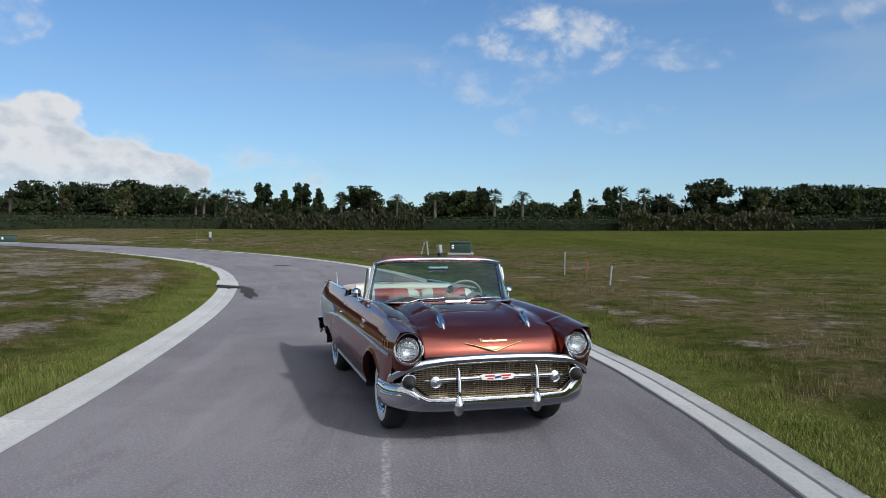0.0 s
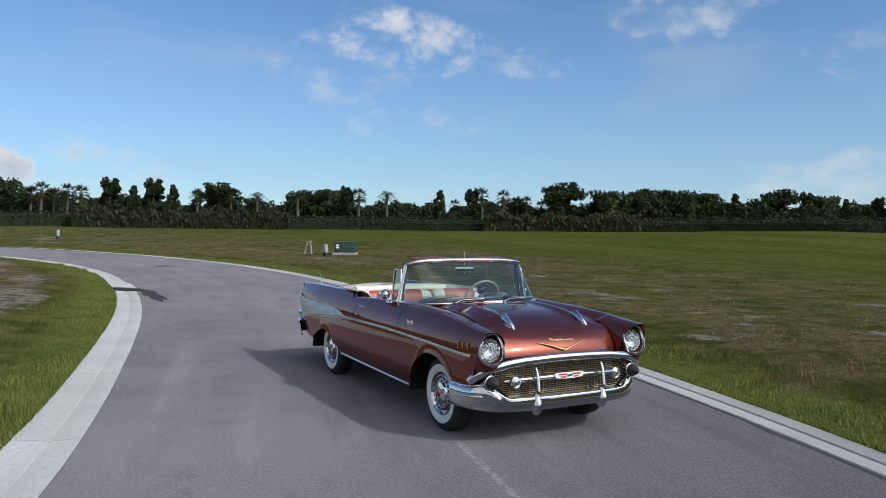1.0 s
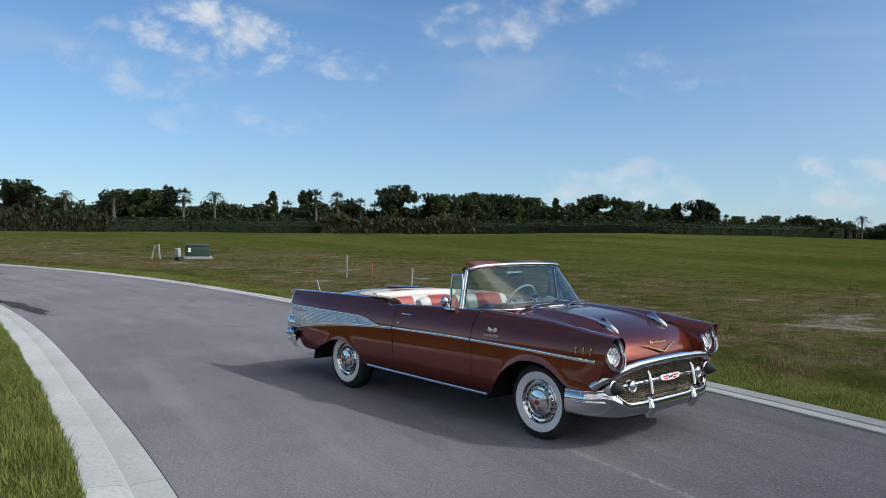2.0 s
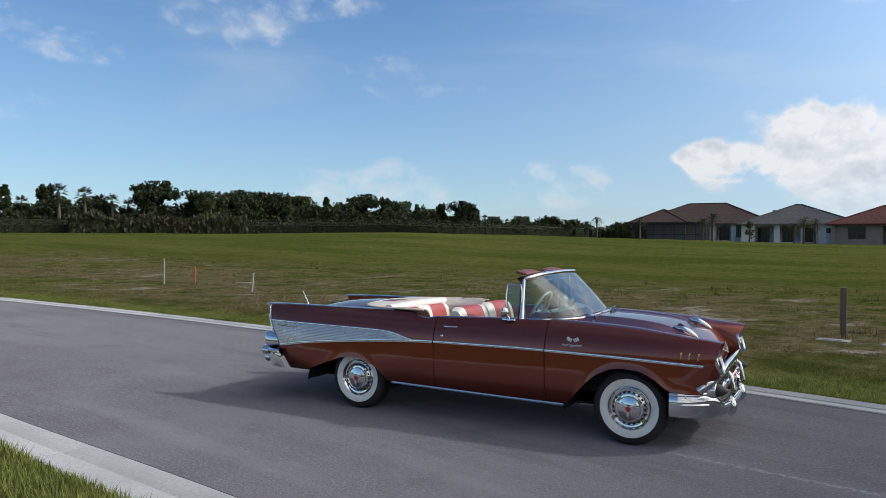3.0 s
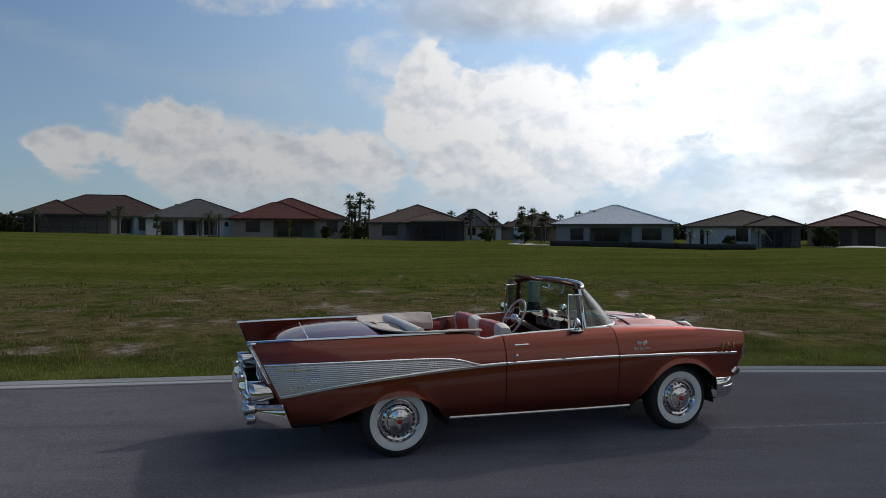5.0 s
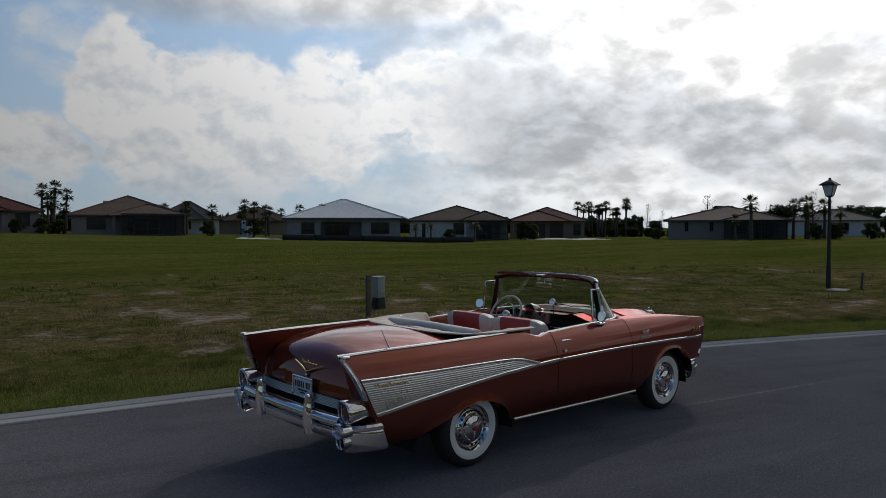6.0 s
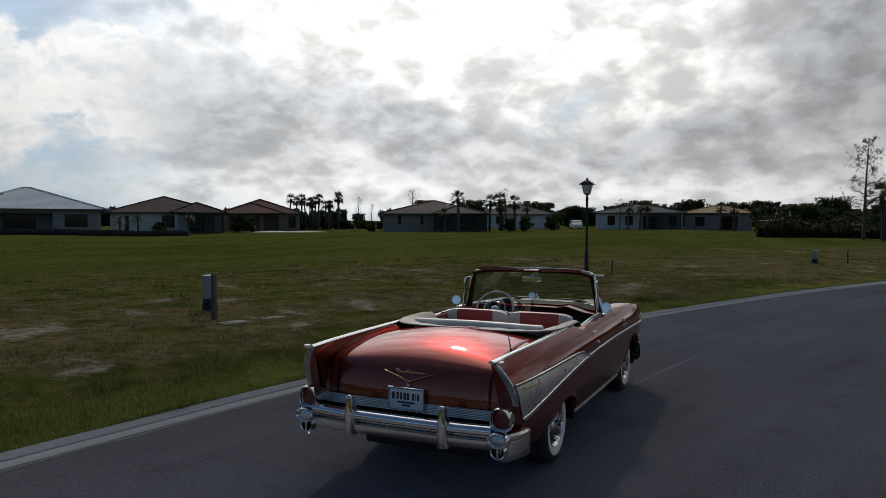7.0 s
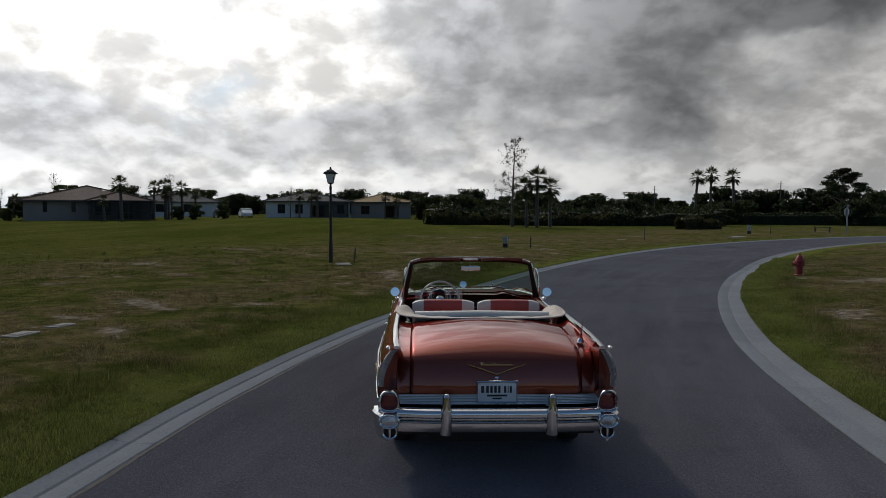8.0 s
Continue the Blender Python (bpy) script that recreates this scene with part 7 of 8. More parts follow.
    for x, y, sc in ((20.2, 105.8, 0.95), (22.2, 106.4, 0.85), (21.0, 107.5, 1.05), (40.5, 128, 1.1), (43.5, 126, 1.0), (47, 124, 1.15), (50.5, 121, 1.05), (55, 119, 1.0), (56.5, 117, 1.1), (49, 106, 0.8), (52, 104, 0.75)):
        plant_at(rng.choice(sabal_models), x, y, sc, rng.uniform(0, 6.28))
    for x, y, sc in ((68, 135, 1.2), (71, 133, 1.0), (74, 131, 1.15), (78, 128, 1.2), (80.5, 126, 1.1), (84, 122, 1.0), (112, 66, 0.7)):
        plant_at(rng.choice(sabal_models), x, y, sc, rng.uniform(0, 6.28))
    # tall slim palms behind the red house, and a dense clump of palms over shrubs
    for x, y, sc in ((22.9, 121.5, 1.02), (25.2, 123.9, 1.10), (26.6, 122.4, 0.94), (49.6, 106.2, 0.80), (53.0, 104.8, 0.66)):
        plant_at(slim, x, y, sc, rng.uniform(0, 6.28))
    for k in range(15):
        q = k / 14
        plant_at(slim, 100.2 + 4.6 * q + rng.uniform(-0.9, 0.9), 77.0 - 6.4 * q + rng.uniform(-0.9, 0.9), rng.uniform(0.66, 0.92), rng.uniform(0, 6.28))
    for k in range(16):
        q = k / 15
        plant_at(broad_models[k % 3], 99.5 + 15 * q, 76.5 - 13 * q, rng.uniform(0.20, 0.32), rng.uniform(0, 6.28), 0.15)
    # small garden palms and shrubs by the lanais
    for x, y, sc in ((-33, 108, 0.62), (-31.5, 108.5, 0.75), (-24, 106, 0.75), (-14.5, 104, 0.78), (-13.2, 104.6, 0.95), (-2.4, 103, 0.72), (-1.2, 102.2, 0.8), (0.2, 102.8, 0.75), (54.6, 68.4, 0.6), (56.0, 67.0, 0.58), (61.0, 64.0, 0.6)):
        plant_at(rng.choice(date_models), x, y, sc, rng.uniform(0, 6.28), 0.6)
    for x, y, sc in ((15.5, 101.4, 0.36), (18.6, 101.8, 0.40), (59, 66.6, 0.32), (20.5, 102.0, 0.38), (5.0, 109, 0.3), (39, 97, 0.42), (73, 66, 0.5), (72, 64, 0.42), (84.5, 52.0, 0.3), (92.4, 33.6, 0.36), (94, 31.5, 0.4), (98, 29.0, 0.4), (38.5, 82, 0.5), (62, 96, 0.5)):
        plant_at(broad_models[2], x, y, sc, rng.uniform(0, 6.28), 0.15)
    for x, y, sc in ((9.8, 100.5, 0.55), (-8.2, 104.5, 0.6), (28.5, 98.0, 0.45)):
        plant_at(young_models[0], x, y, sc, rng.uniform(0, 6.28))


open_tree = first_at(bare_tree(7.6, 1.9, 82, "thin open tree beside the houses", 420), 118.0, 62.5)
build_east_side()

# ---- houses ----
def roof_material(name, a, b):
    m = bpy.data.materials.new(name)
    m.use_nodes = True
    n = Nodes(m.node_tree)
    vec = n.add("ShaderNodeTexCoord").outputs["Object"]
    tile = n.noise(n.scaled(vec, (3.2, 3.2, 7.5)), 1.0, 2.0, 0.5)
    wide = n.noise(vec, 0.5, 4.0, 0.6)
    sep = n.add("ShaderNodeSeparateXYZ", Vector=vec)
    rows = n.math("SINE", n.math("MULTIPLY", sep.outputs[2], 46.0))
    col = n.mix(n.span(tile, 0.38, 0.62), (*a, 1), (*b, 1))
    col = n.mix(n.math("MULTIPLY", wide, 0.25), col, (a[0] * 0.6, a[1] * 0.6, a[2] * 0.6, 1))
    bsdf = n.add("ShaderNodeBsdfPrincipled", Roughness=0.85)
    bsdf.inputs["Specular IOR Level"].default_value, bsdf.inputs["Diffuse Roughness"].default_value = 0.10, 0.6
    n.put(bsdf.inputs["Base Color"], col)
    relief = n.add("ShaderNodeBump", Strength=0.8, Distance=0.03, Height=n.math("ADD", n.math("MULTIPLY", rows, 0.5), tile))
    n.put(bsdf.inputs["Normal"], relief.outputs[0])
    n.add("ShaderNodeOutputMaterial", Surface=bsdf.outputs[0])
    return m


roof_red = roof_material("red_tiles", (0.098, 0.034, 0.028), (0.135, 0.052, 0.041))
roof_brown = roof_material("brown_tiles", (0.059, 0.037, 0.031), (0.087, 0.059, 0.046))
roof_tan = roof_material("tan_tiles", (0.105, 0.066, 0.052), (0.145, 0.098, 0.076))
roof_grey = roof_material("grey_tiles", (0.071, 0.071, 0.071), (0.105, 0.102, 0.099))
roof_white = roof_material("white_underlay", (0.62, 0.64, 0.66), (0.72, 0.73, 0.74))
roof_ply = roof_material("plywood_roof", (0.46, 0.30, 0.14), (0.54, 0.37, 0.19))
stucco_grey = material("grey_stucco", [(0.235, 0.205, 0.190), (0.275, 0.240, 0.222)], 0.9, scales=(0.5, 12.0), bump=0.006, bump_scale=30.0)
stucco_white = material("white_stucco", [(0.528, 0.528, 0.520), (0.592, 0.592, 0.584)], 0.9, scales=(0.5, 12.0), bump=0.006, bump_scale=30.0)
stucco_block = material("bare_block_wall", [(0.218, 0.224, 0.231), (0.264, 0.271, 0.277), (0.178, 0.178, 0.185)], 0.95, scales=(1.2, 6.0), bump=0.01, bump_scale=8.0)
stucco_tan = material("tan_stucco", [(0.224, 0.172, 0.132), (0.264, 0.205, 0.158)], 0.9, scales=(0.5, 12.0), bump=0.006, bump_scale=30.0)
fascia_dark = material("dark_fascia", [(0.05, 0.042, 0.038), (0.07, 0.06, 0.054)], 0.6)
pane_dark = material("dark_window_glass", [(0.010, 0.011, 0.013), (0.016, 0.017, 0.019)], 0.08, spec=0.22, rough_vary=0.03)
frame_dark = material("bronze_frame", [(0.035, 0.03, 0.027), (0.05, 0.044, 0.04)], 0.5, 0.3)
garage_brown = material("brown_garage_door", [(0.07, 0.045, 0.035), (0.09, 0.06, 0.048)], 0.6)
fence_black = material("black_silt_fence", [(0.012, 0.012, 0.013), (0.022, 0.022, 0.022)], 0.8)
sand_white = material("pale_sand", [(0.42, 0.39, 0.35), (0.52, 0.49, 0.45), (0.30, 0.27, 0.23)], 0.95, scales=(0.6, 6.0), bump=0.03, bump_scale=3.0)


def insect_screen():
    m = bpy.data.materials.new("insect_screen")
    m.use_nodes = True
    n = Nodes(m.node_tree)
    clear = n.add("ShaderNodeBsdfTransparent", Color=(1, 1, 1, 1))
    cloth = n.add("ShaderNodeBsdfPrincipled", Roughness=0.7)
    cloth.inputs["Base Color"].default_value = (0.012, 0.012, 0.012, 1)
    mix = n.add("ShaderNodeMixShader", Fac=0.62)
    n.put(mix.inputs[1], clear.outputs[0]), n.put(mix.inputs[2], cloth.outputs[0])
    n.add("ShaderNodeOutputMaterial", Surface=mix.outputs[0])
    return m


screen_cloth = insect_screen()


def add_hip(bm, cx, cy, w, d, z, top, over=0.6):
    """A hipped roof with eaves of real thickness."""
    w2, d2 = w / 2 + over, d / 2 + over
    rise_ = top - z
    run = min(w2, d2)
    rx, ry = max(0.0, w2 - run), max(0.0, d2 - run)
    rx, ry = max(rx, 0.4 if w2 >= d2 else 0.0), max(ry, 0.4 if d2 > w2 else 0.0)
    low = [bm.verts.new((cx + sx * w2, cy + sy * d2, z - 0.14)) for sx, sy in ((-1, -1), (1, -1), (1, 1), (-1, 1))]
    mid = [bm.verts.new((cx + sx * w2, cy + sy * d2, z)) for sx, sy in ((-1, -1), (1, -1), (1, 1), (-1, 1))]
    bm.faces.new(low[::-1])
    for i in range(4):
        bm.faces.new((low[i], low[(i + 1) % 4], mid[(i + 1) % 4], mid[i]))
    if w2 >= d2:
        a, b = bm.verts.new((cx - rx, cy, top)), bm.verts.new((cx + rx, cy, top))
        bm.faces.new((mid[0], mid[1], b, a)), bm.faces.new((mid[2], mid[3], a, b))
        bm.faces.new((mid[1], mid[2], b)), bm.faces.new((mid[3], mid[0], a))
        caps = [(mid[0], a), (mid[3], a), (mid[1], b), (mid[2], b), (a, b)]
    else:
        a, b = bm.verts.new((cx, cy - ry, top)), bm.verts.new((cx, cy + ry, top))
        bm.faces.new((mid[0], mid[1], a)), bm.faces.new((mid[2], mid[3], b))
        bm.faces.new((mid[1], mid[2], b, a)), bm.faces.new((mid[3], mid[0], a, b))
        caps = [(mid[0], a), (mid[1], a), (mid[2], b), (mid[3], b), (a, b)]
    return [(p.co.copy(), q.co.copy()) for p, q in caps]


def house(x, y, rz, w, d, top, roof_mat, wall_mat, label, openings=(), wall_h=2.75, wings=(), cage=None, vents=0):
    """A single-storey house; local x runs along the wall that faces the field, local y away from it."""
    g = float(ground_z(x, y))
    m = pose(x, y, g + 0.1, 0, 0, rz)
    h = thing("house", label, "house", m)
    cuts = sorted(openings, key=lambda o: o[0])
    wall = bmesh.new()
    x0 = -w / 2
    for cx, z0, ow, oh, kind in cuts:
        if cx - ow / 2 > x0:
            add_box(wall, cx - ow / 2 - x0, 0.22, wall_h + 0.5, Matrix.Translation(((x0 + cx - ow / 2) / 2, 0.11, wall_h / 2 - 0.25)))
        if z0 > 0.02:
            add_box(wall, ow, 0.22, z0 + 0.5, Matrix.Translation((cx, 0.11, (z0 - 0.5) / 2)))
        add_box(wall, ow, 0.22, wall_h - z0 - oh, Matrix.Translation((cx, 0.11, (wall_h + z0 + oh) / 2)))
        x0 = cx + ow / 2
    add_box(wall, w / 2 - x0, 0.22, wall_h + 0.5, Matrix.Translation(((x0 + w / 2) / 2, 0.11, wall_h / 2 - 0.25)))
    for sx in (-1, 1):
        add_box(wall, 0.22, d - 0.22, wall_h + 0.5, Matrix.Translation((sx * (w / 2 - 0.11), d / 2 + 0.11, wall_h / 2 - 0.25)))
    add_box(wall, w, 0.22, wall_h + 0.5, Matrix.Translation((0, d, wall_h / 2 - 0.25)))
    part("wall", wall, wall_mat, h)
    roof_bm = bmesh.new()
    caps = add_hip(roof_bm, 0, d / 2, w, d, wall_h, top)
    for wx, wy, ww, wd, wt in wings:
        caps += add_hip(roof_bm, wx, wy, ww, wd, wall_h + 0.004, wt)
    roof = part("roof", roof_bm, roof_mat, h, angle=5)
    for p, q in caps:
        part("ridge_cap", tube([p + Vector((0, 0, 0.03)), q + Vector((0, 0, 0.03))], 0.10, 6), roof_mat, roof)
    for sx in (-1, 1):
        part("fascia_board", box(0.04, d + 1.24, 0.22, Matrix.Translation((sx * (w / 2 + 0.62), d / 2, wall_h - 0.08))), fascia_dark, roof)
    for yy in (-0.62, d + 0.62):
        part("fascia_board", box(w + 1.28, 0.04, 0.22, Matrix.Translation((0, yy, wall_h - 0.08))), fascia_dark, roof)
    for k in range(vents):
        part("roof_vent", box(0.9, 0.5, 0.22, Matrix.Translation((-w * 0.2 + k * w * 0.35, d * 0.32, wall_h + (top - wall_h) * 0.66)) @ Matrix.Rotation(radians(22), 4, "X"), 0.04), fascia_dark, roof)
    for wx, wy, ww, wd, wt in wings:
        if wy - wd / 2 < -0.3:
            for sx in (-1, 1):
                part("porch_post", box(0.3, 0.3, wall_h + 0.4, Matrix.Translation((wx + sx * (ww / 2 - 0.15), wy - wd / 2 + 0.15, wall_h / 2 - 0.2))), wall_mat, h)
    for cx, z0, ow, oh, kind in cuts:
        if kind == "window":
            win = part("window", box(ow - 0.02, 0.05, oh - 0.02, Matrix.Translation((cx, 0.13, z0 + oh / 2))), pane_dark, h)
            fr = bmesh.new()
            for sx in (-1, 1):
                add_box(fr, 0.07, 0.09, oh, Matrix.Translation((cx + sx * (ow / 2 - 0.035), 0.10, z0 + oh / 2)))
            for sz in (0, 0.5, 1):
                add_box(fr, ow - 0.14, 0.08, 0.06, Matrix.Translation((cx, 0.10, z0 + 0.03 + sz * (oh - 0.06))))
            add_box(fr, 0.05, 0.085, oh - 0.1, Matrix.Translation((cx, 0.10, z0 + oh / 2)))
            part("window_frame", fr, frame_dark, win)
            part("window_sill", box(ow + 0.16, 0.16, 0.08, Matrix.Translation((cx, -0.03, z0 - 0.045))), wall_mat, win)
        elif kind == "lanai":
            lan = part("lanai", box(ow + 0.5, 0.12, oh + 0.3, Matrix.Translation((cx, 3.0, (z0 + oh) / 2))), wall_mat, h, "deep shaded porch")
            side = bmesh.new()
            for sx in (-1, 1):
                add_box(side, 0.12, 2.7, oh + 0.3, Matrix.Translation((cx + sx * (ow / 2 + 0.1), 1.6, (z0 + oh) / 2)))
            add_box(side, ow + 0.4, 2.7, 0.1, Matrix.Translation((cx, 1.6, z0 + oh + 0.12)))
            add_box(side, ow + 0.4, 3.0, 0.1, Matrix.Translation((cx, 1.4, -0.04)))
            part("porch_shell", side, wall_mat, lan)
            part("sliding_door", box(ow * 0.6, 0.06, oh - 0.25, Matrix.Translation((cx - ow * 0.1, 2.9, (z0 + oh) / 2 - 0.1))), pane_dark, lan)
            fr = bmesh.new()
            for q in (-0.3, -0.1, 0.1, 0.3):
                add_box(fr, 0.07, 0.09, oh - 0.25, Matrix.Translation((cx - ow * 0.1 + q * ow, 2.87, (z0 + oh) / 2 - 0.1)))
            part("door_frame", fr, frame_dark, lan)
        else:
            door = part("garage_door", box(ow - 0.02, 0.06, oh - 0.02, Matrix.Translation((cx, 0.15, z0 + oh / 2))), garage_brown, h, "brown panelled garage door")
            ribs = bmesh.new()
            for k in range(1, 4):
                add_box(ribs, ow - 0.1, 0.02, 0.03, Matrix.Translation((cx, 0.11, z0 + oh * k / 4)))
            part("panel_rib", ribs, frame_dark, door)
    if cage:
        cx, cw, cd, ch = cage
        pool = part("screen_enclosure", bmesh.new(), frame_dark, h, "dark screened porch enclosure")
        posts = int(cw / 1.8) + 1
        bars = bmesh.new()
        for k in range(posts + 1):
            px = cx - cw / 2 + cw * k / posts
            add_box(bars, 0.08, 0.08, ch + 0.3, Matrix.Translation((px, -cd, ch / 2 - 0.15)))
            add_box(bars, 0.07, cd, 0.08, Matrix.Translation((px, -cd / 2, ch)))
        for sx in (-1, 1):
            for q in (0.33, 0.66):
                add_box(bars, 0.07, 0.07, ch, Matrix.Translation((cx + sx * cw / 2, -cd * q, ch / 2)))
        for z in (0.05, 0.9, ch):
            add_box(bars, cw, 0.07, 0.07, Matrix.Translation((cx, -cd, z)))
        part("cage_frame", bars, frame_dark, pool)
        cloth = bmesh.new()
        for k in range(posts):
            a, b = cx - cw / 2 + cw * k / posts, cx - cw / 2 + cw * (k + 1) / posts
            add_grid(cloth, lambda u, v: Vector((a + (b - a) * u, -cd, ch * v)), [0, 1], [0, 1])
        add_grid(cloth, lambda u, v: Vector((cx - cw / 2 + cw * u, -cd * (1 - v), ch + 0.02)), [0, 1], [0, 1])
        for sx in (-1, 1):
            add_grid(cloth, lambda u, v: Vector((cx + sx * cw / 2, -cd * u, ch * v)), [0, 1], [0, 1])
        part("screen_cloth", cloth, screen_cloth, pool, "dark insect screen")
    return h


house(-17.0, 117.5, 0, 21, 15, 6.3, roof_brown, stucco_white, "single-storey house with a brown hipped tile roof and dark screened porch", [(3.6, 0.0, 2.4, 2.4, "lanai"), (6.0, 0.5, 1.0, 1.9, "window"), (9.4, 0.5, 0.8, 1.9, "window")], wings=((-6.5, 4, 9, 11, 5.2),), cage=(-5.0, 13.0, 3.5, 2.9))
house(-2.4, 112.5, 2, 15.5, 15, 5.9, roof_grey, stucco_white, "single-storey white house with a grey hipped tile roof", [(-4.5, 0.0, 2.6, 2.4, "lanai"), (-1.0, 0.0, 2.8, 2.4, "lanai"), (1.6, 0.0, 2.0, 2.4, "lanai"), (4.0, 1.4, 0.6, 0.7, "window"), (6.2, 1.4, 0.6, 0.7, "window")], vents=2)
house(10.4, 104.6, -8, 16.5, 16, 6.1, roof_red, stucco_grey, "single-storey grey house with a red hipped tile roof and deep porch", [(-5.4, 0.7, 2.1, 1.7, "window"), (0.6, 0.0, 6.0, 2.4, "lanai"), (6.3, 0.7, 1.7, 1.7, "window")], wings=((-2.0, 5.0, 12.5, 11.0, 5.3),), vents=1)
house(29.2, 100.6, -17, 14.5, 15, 5.7, roof_tan, stucco_grey, "single-storey grey house with a mottled tan tile roof and screened porch", [(-4.2, 0.7, 2.4, 1.7, "window"), (3.2, 0.0, 6.0, 2.4, "lanai")], wings=((2.6, 3.0, 9.5, 9.0, 4.3),), cage=(3.0, 8.0, 3.0, 2.9), vents=1)
house(51.0, 134.0, -25, 12, 12, 6.4, roof_grey, stucco_white, "far pale house with a grey roof", [(0.0, 0.8, 1.6, 1.6, "window"), (4.0, 0.0, 2.0, 2.2, "lanai")], wings=((0, 3, 6, 9, 5.6),))
house(63.0, 129.0, -28, 14, 13, 5.6, roof_brown, stucco_tan, "far house with a brown tile roof and an open garage", [(0.0, 0.0, 4.8, 2.3, "garage")], wings=((0, 3.5, 7, 9, 4.6),))
house(47.0, 73.6, -33, 14.4, 14, 5.35, roof_white, stucco_block, "unfinished grey block house with a white underlay roof", [(-4.6, 0.7, 1.7, 1.5, "window"), (-0.4, 0.0, 5.2, 2.3, "lanai"), (4.6, 0.7, 2.4, 1.5, "window")], vents=1)
house(61.5, 98.0, -36, 12, 12, 5.3, roof_tan, stucco_tan, "house with a tan tile roof standing behind another", [(0.0, 0.8, 1.8, 1.6, "window")])
house(65.2, 72.0, -42, 13.6, 14, 5.0, roof_brown, stucco_white, "single-storey white house with a dark grey-brown hipped roof", [(-4.8, 0.3, 0.5, 2.0, "window"), (0.4, 0.7, 1.9, 1.7, "window"), (4.4, 0.0, 3.4, 2.4, "lanai")], wings=((4.0, 2.6, 6.0, 8.0, 4.1),), cage=(4.8, 4.4, 3.0, 2.7))
house(86.0, 73.0, -49, 12.0, 13, 5.1, roof_red, stucco_tan, "house with a red tile roof and brown garage doors", [(-2.6, 0.0, 4.6, 2.3, "garage"), (1.6, 0.0, 2.4, 2.3, "garage"), (4.8, 0.4, 1.2, 1.9, "window")], wings=((-1.4, 2.5, 8.6, 8.0, 4.3),))
house(87.4, 43.1, -64, 14.8, 15, 4.45, roof_tan, stucco_grey, "long grey house with a tan tile roof and screened porch", [(-5.0, 0.9, 0.5, 1.6, "window"), (-1.8, 0.9, 0.5, 1.6, "window"), (1.6, 0.6, 1.9, 1.6, "window"), (4.8, 0.0, 3.0, 2.3, "lanai")], wall_h=2.4, wings=((3.6, 3.0, 7.0, 8.0, 3.6),), cage=(3.6, 7.4, 3.4, 2.4), vents=2)
house(133.0, 47.0, -72, 15, 13, 4.8, roof_grey, stucco_white, "far white house with a grey tile roof", [(-3.0, 0.8, 1.6, 1.5, "window"), (2.0, 0.8, 1.6, 1.5, "window")])
house(120.6, 20.2, -81, 14.5, 14, 4.4, roof_grey, stucco_white, "white house with a grey hipped tile roof behind palms", [(-4.6, 0.6, 1.3, 1.6, "window"), (-1.6, 0.6, 1.3, 1.6, "window"), (2.2, 0.0, 3.2, 2.2, "lanai"), (5.6, 0.6, 1.2, 1.6, "window")], cage=(4.0, 5.5, 2.6, 2.5))
house(122.2, 7.6, -86, 10.5, 12, 4.2, roof_ply, stucco_grey, "unfinished house with a bare plywood roof", [(-2.8, 0.6, 1.5, 1.5, "window"), (1.8, 0.0, 2.6, 2.2, "lanai")])


def ground_strip(name, x, y, rz, w, d, mat, label, category, seed):
    """A low uneven sheet that lies on the lawn."""
    rng = random.Random(seed)
    c, s = math.cos(radians(rz)), math.sin(radians(rz))
    ph = [rng.uniform(0, 6) for _ in range(3)]

    def fn(u, v):
        q = 1 + 0.12 * math.sin(9 * u + ph[0]) + 0.08 * math.sin(23 * u + ph[1])
        lx, ly = (u - 0.5) * w, (v - 0.5) * d * q
        px, py = x + lx * c - ly * s, y + lx * s + ly * c
        lift = 0.14 * math.sin(math.pi * v) * math.sin(math.pi * u) ** 0.4 * (1 + 0.4 * math.sin(17 * u + 5 * v + ph[2])) - 0.02
        return Vector((px, py, float(ground_z(px, py)) + lift))

    bm = grid(fn, steps(0, 1, 0.04), steps(0, 1, 0.2))
    tidy(bm)
    me = bpy.data.meshes.new(name)
    bm.to_mesh(me)
    me.materials.append(mat)
    return tagged(new(name, me), label, category)


ground_strip("sand_heap", 77.5, 62.5, -45, 13, 3.6, sand_white, "low heap of pale sand before a house", "sand", 5)
ground_strip("sand_heap", 38.0, 79.0, -33, 6, 3.0, sand_white, "low heap of building sand", "sand", 6)
silt = thing("silt_fence", "low black silt fence round the building plot", "fence")
fence_line = [(37.6, 72.6), (41.0, 71.0), (45.5, 67.6), (49.5, 64.4), (53.5, 62.0), (57.0, 60.0)]
for (ax, ay), (bx, by) in zip(fence_line, fence_line[1:]):
    def cloth_run(u, v):
        x, y = ax + (bx - ax) * u, ay + (by - ay) * u
        return Vector((x + 0.03 * math.sin(u * 19 + v * 3), y, float(ground_z(x, y)) - 0.1 + 0.75 * v))
    part("fence_cloth", grid(cloth_run, steps(0, 1, 0.1), [0, 0.5, 1]), fence_black, silt, solid=0.01)
    part("fence_post", box(0.06, 0.06, 1.0, Matrix.Translation((ax, ay, float(ground_z(ax, ay)) + 0.35))), fence_black, silt)
cabin = thing("site_toilet", "pale blue portable site toilet", "toilet", Matrix.Translation((38.0, 82.5, float(ground_z(38.0, 82.5)))))
blue_plastic = material("pale_blue_plastic", [(0.42, 0.52, 0.60), (0.36, 0.46, 0.54)], 0.5)
part("shell", box(1.1, 1.1, 2.15, Matrix.Translation((0, 0, 1.08)), 0.06), blue_plastic, cabin)
